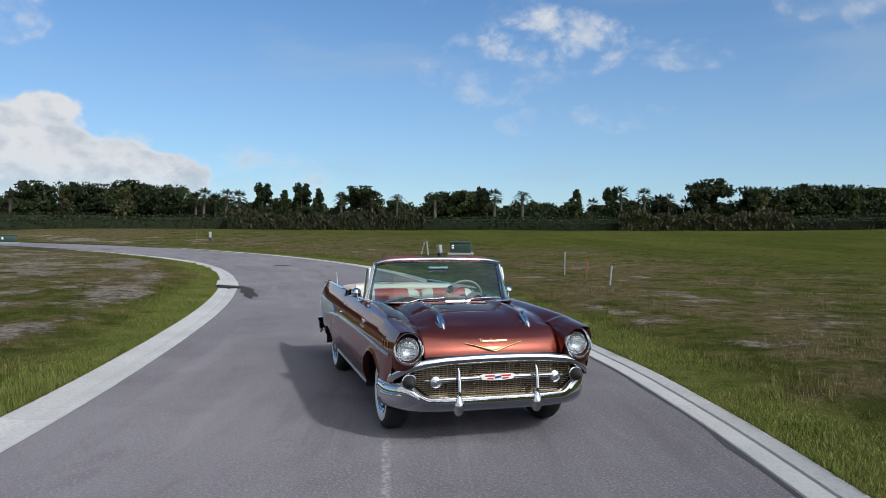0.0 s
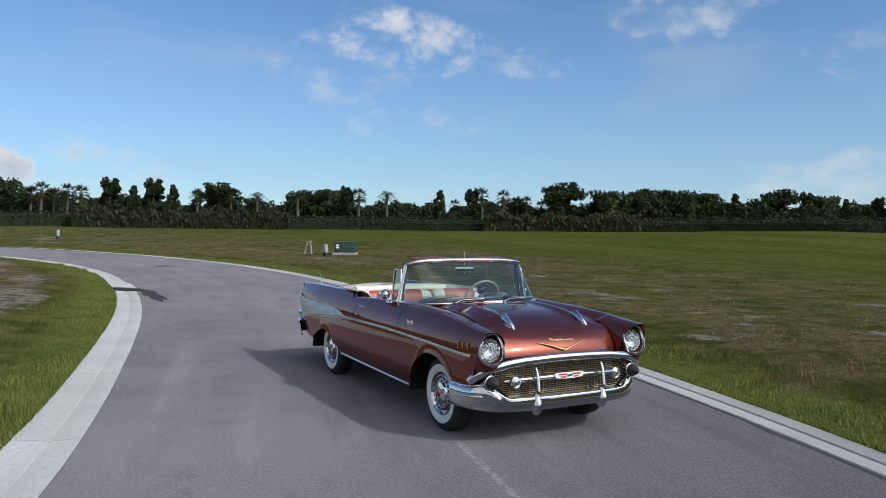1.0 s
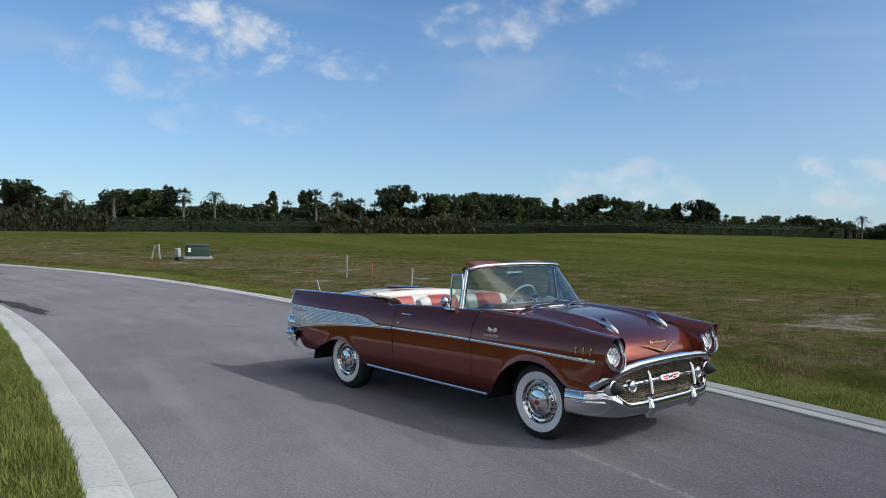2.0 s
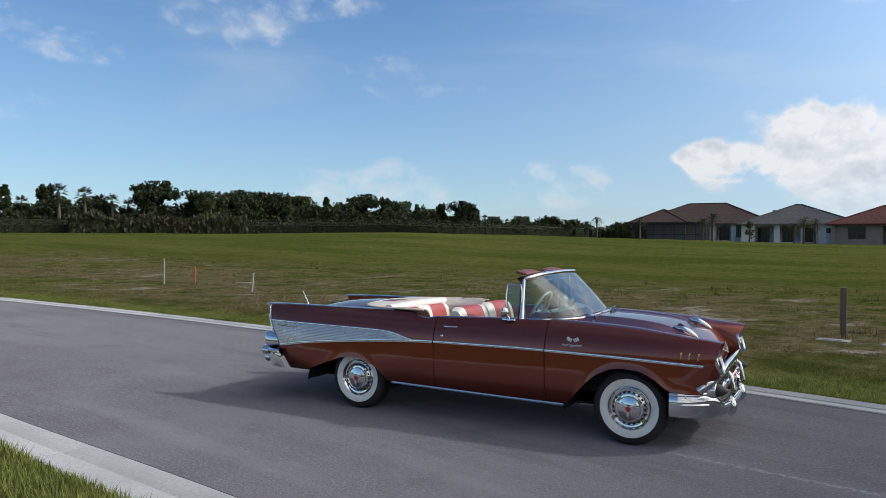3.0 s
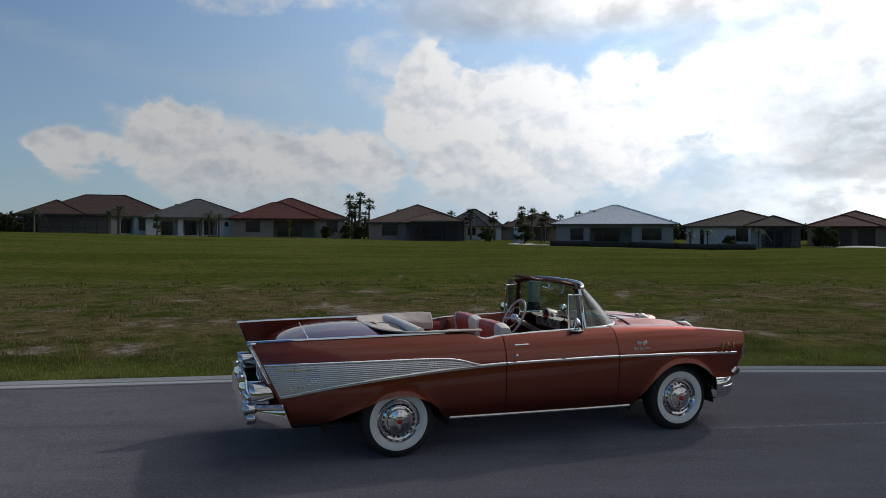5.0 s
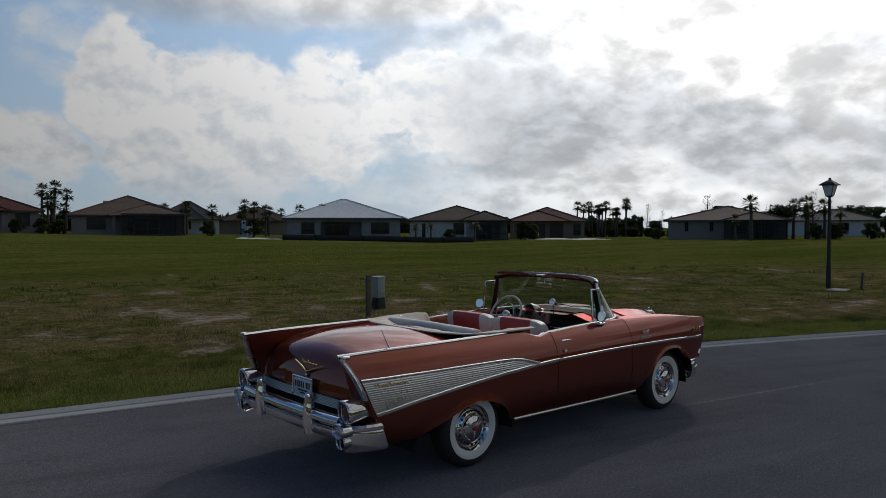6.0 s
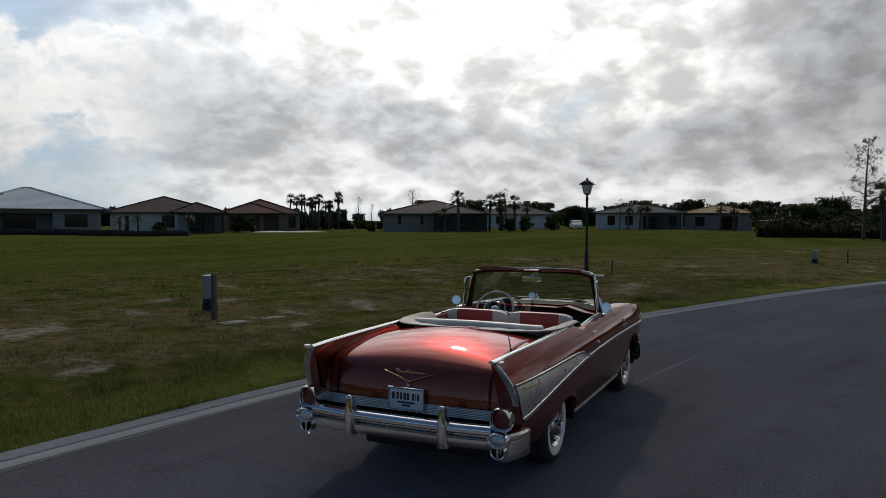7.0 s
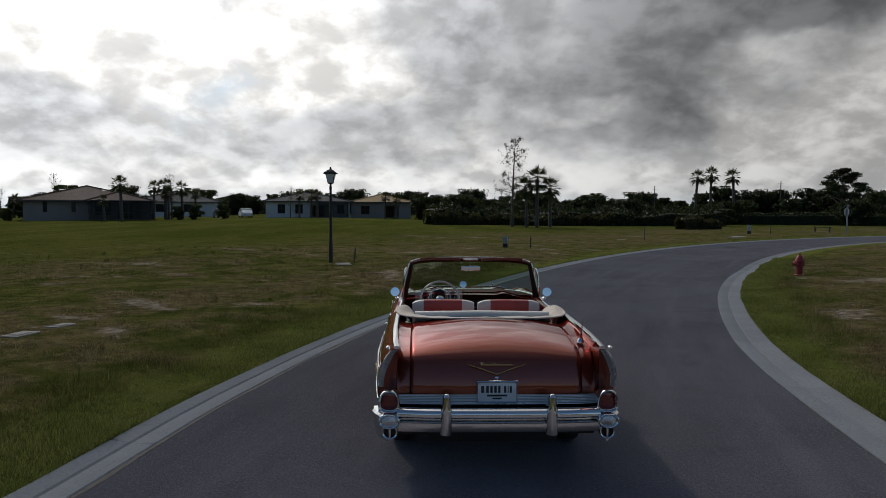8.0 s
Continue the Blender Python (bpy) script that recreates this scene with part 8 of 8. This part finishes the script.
part("cap", box(1.16, 1.16, 0.16, Matrix.Translation((0, 0, 2.2)), 0.06), enamel_white, cabin)
part("door", box(0.7, 0.04, 1.85, Matrix.Translation((0, -0.56, 1.0)), 0.02), enamel_white, cabin)

# ---- street furniture and utilities ----
lamp_black = material("black_painted_iron", [(0.012, 0.012, 0.013), (0.022, 0.021, 0.02)], 0.45, 0.3)
frosted = material("frosted_panes", [(0.60, 0.62, 0.62), (0.68, 0.70, 0.70)], 0.3)
grey_green = material("grey_green_plastic", [(0.25, 0.29, 0.27), (0.29, 0.33, 0.31)], 0.6, scales=(2.0, 25.0))
dark_green = material("dark_green_paint", [(0.011, 0.033, 0.024), (0.016, 0.041, 0.030)], 0.45, scales=(2.0, 25.0))
old_wood = material("weathered_wood", [(0.085, 0.065, 0.05), (0.13, 0.105, 0.085)], 0.9, scales=(4.0, 30.0), bump=0.004, bump_scale=40.0)
white_pipe = material("white_pipe", [(0.236, 0.242, 0.236), (0.285, 0.291, 0.279)], 0.5)
orange_pipe = material("orange_conduit", [(0.330, 0.066, 0.018), (0.288, 0.054, 0.018)], 0.5)
hydrant_red = material("red_hydrant_paint", [(0.26, 0.018, 0.022), (0.20, 0.014, 0.018)], 0.4, scales=(6.0, 40.0))
galvanised = material("galvanised_steel", [(0.42, 0.43, 0.44), (0.50, 0.51, 0.52)], 0.4, 0.8)


def street_lamp(x, y):
    ob = thing("street_lamp", "black post lamp with a four-sided lantern standing in the grass", "street lamp", Matrix.Translation((x, y, on_ground(x, y) - 0.03)))
    part("post", lathe([(0.075, 0), (0.075, 0.7), (0.062, 0.78), (0.055, 0.9), (0.044, 2.6), (0.05, 2.64), (0.05, 2.70), (0.036, 2.74), (0.036, 2.82)], 16), lamp_black, ob)
    lantern = part("lantern", bmesh.new(), lamp_black, ob, "four-sided lantern")
    lo, hi, z0, z1 = 0.10, 0.185, 2.84, 3.17
    panes, bars = bmesh.new(), bmesh.new()
    for k in range(4):
        a, b = radians(45 + 90 * k), radians(135 + 90 * k)
        p = [Vector((r * math.cos(t) * 1.2, r * math.sin(t) * 1.2, z)) for r, t, z in ((lo, a, z0), (lo, b, z0), (hi, b, z1), (hi, a, z1))]
        panes.faces.new([panes.verts.new(q) for q in p])
        add_tube(bars, [p[0] * 1.0, p[3] * 1.0], 0.011, 6)
        add_tube(bars, [p[0], p[1]], 0.012, 6)
        add_tube(bars, [p[3], p[2]], 0.014, 6)
    part("pane", panes, frosted, lantern, "pale frosted panes")
    part("frame", bars, lamp_black, lantern)
    cap = bmesh.new()
    add_lathe(cap, [(0.34, 3.165), (0.33, 3.185), (0.12, 3.30), (0.05, 3.33), (0.04, 3.36), (0.045, 3.38), (0.0, 3.41)], 4, Matrix.Rotation(radians(45), 4, "Z"))
    part("cap", cap, lamp_black, lantern, "pyramid cap")
    part("collar", lathe([(0.06, 2.80), (0.11, 2.835), (0.12, 2.85), (0.0, 2.852)], 16), lamp_black, lantern)
    return ob


street_lamp(18.0, 3.75)


def pedestal(x, y, turn=0.0, sc=1.0, label="grey-green utility pedestal on a dark base in the grass"):
    ob = thing("utility_pedestal", label, "utility box", Matrix.Translation((x, y, on_ground(x, y) - 0.03)) @ Matrix.Rotation(turn, 4, "Z") @ Matrix.Diagonal((sc, sc, sc, 1)), "utility pedestals")
    part("base", grid(lambda z, a: Vector(((0.150 - 0.03 * z / 0.28) * math.copysign(abs(math.cos(a)) ** 0.35, math.cos(a)), (0.125 - 0.025 * z / 0.28) * math.copysign(abs(math.sin(a)) ** 0.35, math.sin(a)), z)), [0, 0.05, 0.2, 0.28], list(np.linspace(0, 2 * math.pi, 33))), black, ob, "dark flared base")
    part("box", box(0.235, 0.195, 0.46, Matrix.Translation((0, 0, 0.50)), 0.02), grey_green, ob)
    part("lid", box(0.250, 0.210, 0.05, Matrix.Translation((0, 0, 0.735)), 0.018), grey_green, ob)
    part("lock", box(0.05, 0.02, 0.05, Matrix.Translation((0, -0.102, 0.42)), 0.006), galvanised, ob)
    return ob


ped = pedestal(4.21, 8.18, 0.15)
copy_thing(ped, Matrix.Translation((29.7, -3.8, on_ground(29.7, -3.8) - 0.03)) @ Matrix.Rotation(1.2, 4, "Z") @ Matrix.Diagonal((0.9, 0.9, 0.8, 1)))
copy_thing(ped, Matrix.Translation((51.8, -26.6, on_ground(51.8, -26.6) - 0.03)) @ Matrix.Rotation(0.7, 4, "Z"))
copy_thing(ped, Matrix.Translation((-57.4, -3.6, on_ground(-57.4, -3.6) - 0.03)) @ Matrix.Rotation(0.2, 4, "Z"))
copy_thing(ped, Matrix.Translation((-29.6, 8.75, on_ground(-29.6, 8.75) - 0.03)) @ Matrix.Rotation(0.4, 4, "Z") @ Matrix.Rotation(radians(9), 4, "X") @ Matrix.Diagonal((1.0, 1.0, 0.85, 1)))


def stake(x, y, h, r, mat, label, tilt=0.0, square=True, name="marker_stake"):
    bm = bmesh.new()
    m = Matrix.Rotation(radians(tilt), 4, "X")
    if square:
        add_box(bm, r * 2, r * 1.3, h + 0.1, m @ Matrix.Translation((0, 0, h / 2 - 0.05)), 0.006)
        add_box(bm, r * 2.06, r * 1.36, 0.025, m @ Matrix.Translation((0, 0, h - 0.11)), 0.004)
    else:
        add_tube(bm, [m @ Vector((0, 0, -0.05)), m @ Vector((0, 0, h * 0.6)), m @ Vector((0, 0, h))], r, 10)
        add_lathe(bm, [(r * 1.15, h - 0.06), (r * 1.15, h + 0.005), (0, h + 0.01)], 10, m)
    tidy(bm)
    me = bpy.data.meshes.new(name)
    bm.to_mesh(me)
    me.materials.append(mat)
    ob = new(name, me)
    ob.matrix_world = Matrix.Translation((x, y, on_ground(x, y)))
    return tagged(ob, label, "stake", "marker stakes")


stake(3.15, 7.1, 0.86, 0.048, old_wood, "dark weathered wooden post in the grass")
stake(-16.94, 9.9, 0.85, 0.026, white_pipe, "pale green-tipped marker stake in the grass", 0, False)
stake(-12.4, 9.25, 0.58, 0.028, white_pipe, "short white pipe leaning in the grass", -5, False)
stake(-31.6, 8.6, 0.75, 0.05, white_pipe, "white pipe beside a transformer", 6, False)
stake(-31.9, 8.3, 0.72, 0.04, white_pipe, "leaning white pipe beside a transformer", -14, False)
stake(29.7, -5.1, 0.55, 0.05, old_wood, "short wooden stake in the grass")
stake(18.4, 2.95, 0.5, 0.04, old_wood, "short brown stake beside the lamp", 4)
stake(38.0, -13.6, 0.85, 0.04, old_wood, "thin wooden stake by the street")
stake(51.0, -28.0, 0.7, 0.04, old_wood, "thin wooden stake by the street")
stake(-59.7, -4.8, 0.6, 0.04, old_wood, "thin wooden stake in the grass")
bend = tube([(0, 0, -0.05), (0.02, 0.0, 0.15), (0.0, 0.05, 0.35), (-0.03, 0.06, 0.55), (-0.02, 0.04, 0.62)], 0.022, 8)
tidy(bend)
bend_me = bpy.data.meshes.new("conduit_stub")
bend.to_mesh(bend_me)
bend_me.materials.append(orange_pipe)
conduit = new("conduit_stub", bend_me)
conduit.matrix_world = Matrix.Translation((-15.9, 10.25, on_ground(-15.9, 10.25)))
tagged(conduit, "bent orange conduit sticking out of the grass", "conduit")


def transformer(x, y, turn):
    ob = thing("pad_transformer", "dark green pad-mounted transformer on a concrete slab", "transformer", Matrix.Translation((x, y, on_ground(x, y) - 0.02)) @ Matrix.Rotation(turn, 4, "Z"))
    part("slab", box(1.5, 1.4, 0.14, Matrix.Translation((0, 0, 0.05)), 0.02), concrete, ob)
    part("tank", box(0.62, 1.16, 0.58, Matrix.Translation((-0.28, 0, 0.41)), 0.03), dark_green, ob)
    part("cabinet", box(0.48, 1.16, 0.56, Matrix.Translation((0.28, 0, 0.40)), 0.03), dark_green, ob)
    part("lid", box(0.54, 1.22, 0.06, Matrix.Translation((0.29, 0, 0.70)) @ Matrix.Rotation(radians(4), 4, "Y"), 0.02), dark_green, ob)
    tags = bmesh.new()
    for z in (0.40, 0.52):
        add_box(tags, 0.012, 0.13, 0.09, Matrix.Translation((0.525, -0.42, z)), 0.004)
    part("warning_label", tags, enamel_white, ob, "small white plain labels")
    return ob


tr = transformer(-31.2, 10.4, -0.35)
copy_thing(tr, Matrix.Translation((-60.5, -19.6, on_ground(-60.5, -19.6) - 0.02)) @ Matrix.Rotation(0.2, 4, "Z"))


def cover_slab(x, y, w, d, turn):
    ob = thing("cover_slab", "flat concrete utility cover in the grass", "utility cover", Matrix.Translation((x, y, on_ground(x, y) - 0.030)) @ Matrix.Rotation(turn, 4, "Z"), "utility covers")
    part("slab", box(w, d, 0.10, Matrix.Translation((0, 0, 0.0)), 0.012), old_concrete, ob)
    part("lid", box(w * 0.6, d * 0.6, 0.012, Matrix.Translation((0, 0, 0.053)), 0.004), old_concrete, ob)


cover_slab(3.0, 6.5, 0.50, 0.30, -0.2)
cover_slab(3.9, 6.35, 0.42, 0.24, -0.25)
cover_slab(-15.5, 12.2, 0.6, 0.45, 0.3)
cover_slab(17.4, 3.25, 0.9, 0.5, 0.2)
cover_slab(46.0, -23.0, 3.2, 0.8, -0.65)


def hydrant(x, y):
    ob = thing("fire_hydrant", "dark red fire hydrant on the inner verge", "fire hydrant", Matrix.Translation((x, y, on_ground(x, y) - 0.04)) @ Matrix.Rotation(0.5, 4, "Z"))
    part("barrel", lathe([(0.15, 0), (0.15, 0.05), (0.10, 0.06), (0.10, 0.42), (0.135, 0.44), (0.135, 0.48), (0.10, 0.50)], 20), hydrant_red, ob)
    part("bonnet", lathe([(0.125, 0.48), (0.12, 0.52), (0.09, 0.60), (0.05, 0.645), (0.028, 0.65), (0.028, 0.70), (0, 0.705)], 20), hydrant_red, ob)
    for k, r in ((0, 0.065), (1, 0.05), (2, 0.05)):
        m = Matrix.Rotation(radians([0, 90, -90][k]), 4, "Z") @ Matrix.Translation((0, 0, 0.38)) @ Matrix.Rotation(radians(90), 4, "Y")
        part("outlet", lathe([(r, 0.05), (r, 0.15), (r + 0.012, 0.155), (r + 0.012, 0.19), (0.02, 0.195), (0.02, 0.22), (0, 0.222)], 16, m), hydrant_red, ob)
    part("chain", tube([(0.02, 0.17, 0.34), (0.05, 0.20, 0.24), (0.03, 0.14, 0.22)], 0.006, 5), galvanised, ob)


hydrant(14.0, -11.0)
sign = thing("stop_sign", "octagonal road sign on a pale post, seen edge-on from behind", "road sign", Matrix.Translation((53.8, -36.0, on_ground(53.8, -36.0) - 0.05)) @ Matrix.Rotation(radians(25), 4, "Z"))
part("post", box(0.10, 0.10, 2.6, Matrix.Translation((0, 0, 1.3)), 0.01), white_pipe, sign)
part("sign_plate", lathe([(0.38, -0.006), (0.38, 0.006), (0, 0.006)], 8, Matrix.Translation((0.06, 0, 1.95)) @ Matrix.Rotation(radians(90), 4, "Y") @ Matrix.Rotation(radians(22.5), 4, "Z")), galvanised, sign)
part("name_blade", box(0.02, 0.75, 0.18, Matrix.Translation((0, 0, 2.5)), 0.005), dark_green, sign)
bench = thing("low_bench", "low dark bench on the far verge", "bench", Matrix.Translation((58.5, -36.5, on_ground(58.5, -36.5))) @ Matrix.Rotation(radians(50), 4, "Z"))
part("seat", box(1.5, 0.45, 0.07, Matrix.Translation((0, 0, 0.45)), 0.01), old_wood, bench)
for sx in (-0.6, 0.6):
    part("leg", box(0.08, 0.4, 0.45, Matrix.Translation((sx, 0, 0.21)), 0.01), old_wood, bench)
for x, y, h in ((140, -47, 6.8), (150, -78, 8.5), (176, -12, 7.5)):
    pole = thing("utility_pole", "thin far utility pole", "utility pole", Matrix.Translation((x, y, on_ground(x, y))), "utility poles")
    part("pole", lathe([(0.13, -0.3), (0.09, h), (0, h)], 8), old_wood, pole)
    part("crossarm", box(0.06, 1.2, 0.06, Matrix.Translation((0, 0, h - 0.6))), old_wood, pole)


def parked_car(x, y, turn, mat, label):
    ob = thing("parked_car", label, "car", Matrix.Translation((x, y, on_ground(x, y))) @ Matrix.Rotation(turn, 4, "Z"), "parked cars")
    prof = [(-2.1, 0.35), (-2.15, 0.8), (-1.95, 1.0), (-1.5, 1.12), (-1.0, 1.55), (0.2, 1.58), (0.95, 1.1), (1.9, 0.95), (2.15, 0.7), (2.15, 0.35)]
    part("body", plate([(a, b) for a, b in prof], 1.7, Matrix.Translation((0, 0.85, 0)) @ Matrix.Rotation(radians(90), 4, "X")), mat, ob)
    part("side_glass", box(1.7, 1.73, 0.34, Matrix.Translation((-0.35, 0, 1.28)), 0.05), pane_dark, ob)
    for wx in (-1.35, 1.35):
        for sy in (-1, 1):
            part("wheel", lathe([(0.0, -0.1), (0.32, -0.1), (0.32, 0.1), (0, 0.1)], 16, Matrix.Translation((wx, sy * 0.78, 0.32)) @ Matrix.Rotation(radians(90), 4, "X")), rubber, ob)


grey_car = material("dark_grey_car_paint", [(0.03, 0.032, 0.036), (0.04, 0.042, 0.046)], 0.3, 0.3, coat=1.0)
parked_car(112.0, 33.0, 0.5, grey_car, "dark grey car parked far off by a house")
parked_car(118.0, 30.5, 0.4, enamel_white, "white car parked far off by a house")

# ---- grass ----


def build_grass(name, label, count, inside, d0, d1, a0, a1, tall, seed, per=7):
    """Tufts of bent blades on the lots, thinning with the distance from the kerb; bare soil stays open."""
    rng = np.random.default_rng(seed)
    u = rng.uniform(0, 1, count)
    d = d0 + (d1 - d0) * u ** 1.7
    a = radians(a0) + radians(a1 - a0) * rng.uniform(0, 1, count)
    r = r_in(np.degrees(a)) - K_IN - d if inside else r_out(np.degrees(a)) + K_OUT + d
    x, y = ring_point(r, a)
    b = bareness(x, y)
    keep = rng.uniform(0, 1, count) > b * 1.15
    x, y, d, b = x[keep], y[keep], d[keep], b[keep]
    n = len(x) * per
    x, y, d, b = (np.repeat(v, per) for v in (x, y, d, b))
    spread = 0.045 + 0.03 * ease(d, 0, 5)
    x, y = x + rng.normal(size=n) * spread, y + rng.normal(size=n) * spread
    z = ground_z(x, y) - 0.008
    lush = 1 - ease(d, 0.5, 1.8)
    clump = value_noise(x / 0.7, y / 0.7, 11)
    h = (tall * (0.45 + 0.55 * lush) * (0.32 + 1.7 * clump ** 2)) * rng.uniform(0.5, 1.3, n)
    ang = rng.uniform(0, 2 * math.pi, n)
    tilt = h * rng.uniform(0.15, 0.9, n)
    w = rng.uniform(0.0030, 0.0058, n) * (1 + 0.13 * d)
    dx, dy = np.cos(ang), np.sin(ang)
    base = np.stack([x, y, z], 1)
    tip = base + np.stack([dx * tilt, dy * tilt, h], 1)
    side = np.stack([-dy * w, dx * w, np.zeros(n)], 1)
    verts = np.stack([base - side, base + side, tip], 1).reshape(-1, 3)
    faces = np.arange(3 * n).reshape(-1, 3)
    ob = joined(name, verts, faces, blades)
    for key, v in (("verge", d), ("bare", b)):
        ob.data.attributes.new(key, "FLOAT", "POINT").data.foreach_set("value", np.repeat(v, 3).astype(np.float32))
    return tagged(ob, label, "grass", kind="stuff")


build_grass("verge_grass", "lush green grass along the outer kerb", 42000, False, -0.03, 1.6, 66, 98, 0.062, 101)
build_grass("lot_grass", "patchy dry grass on the outer lot", 62000, False, 1.2, 16.0, 64, 112, 0.070, 102)
build_grass("verge_grass", "lush green grass along the inner kerb", 34000, True, -0.03, 1.6, 56, 98, 0.062, 103)
build_grass("lot_grass", "patchy dry grass on the inner lot", 40000, True, 1.2, 12.0, 56, 106, 0.070, 104)
build_grass("weed_tufts", "taller ragged weed tufts scattered on the lots", 2600, False, 1.0, 18.0, 62, 112, 0.22, 106, 14)
build_grass("weed_tufts", "taller ragged weed tufts on the inner lot", 1800, True, 1.0, 14.0, 56, 106, 0.22, 107, 14)


stone_grey = material("shell_stones", [(0.22, 0.20, 0.175), (0.32, 0.30, 0.27)], 0.9)


def build_stones():
    """Small grey stones and shell bits lying where the soil is bare."""
    rng = np.random.default_rng(105)
    a = radians(66) + radians(40) * rng.uniform(0, 1, 60000)
    inside = rng.uniform(0, 1, 60000) < 0.5
    d = rng.uniform(1.0, 9.0, 60000)
    r = np.where(inside, r_in(np.degrees(a)) - K_IN - d, r_out(np.degrees(a)) + K_OUT + d)
    x, y = ring_point(r, a)
    keep = (bareness(x, y) > 0.25) & (rng.uniform(0, 1, 60000) < 0.35)
    x, y = x[keep][:4000], y[keep][:4000]
    n = len(x)
    z = ground_z(x, y)
    size = rng.uniform(0.005, 0.014, n)
    corner = np.array([(1, 0, 0), (-0.4, 0.9, 0), (-0.5, -0.8, 0), (0.1, 0.1, 0.8)])
    turn = rng.uniform(0, 6.283, n)
    c, s = np.cos(turn), np.sin(turn)
    px = corner[None, :, 0] * c[:, None] - corner[None, :, 1] * s[:, None]
    py = corner[None, :, 0] * s[:, None] + corner[None, :, 1] * c[:, None]
    verts = np.stack([x[:, None] + px * size[:, None], y[:, None] + py * size[:, None] * 0.8, z[:, None] - 0.002 + corner[None, :, 2] * size[:, None]], 2).reshape(-1, 3)
    tri = np.array([(0, 1, 3), (1, 2, 3), (2, 0, 3)])
    faces = (np.arange(n)[:, None, None] * 4 + tri[None]).reshape(-1, 3)
    tagged(joined("scattered_stones", verts, faces, stone_grey), "small grey stones and shell bits on bare soil", "stones", kind="stuff")


build_stones()
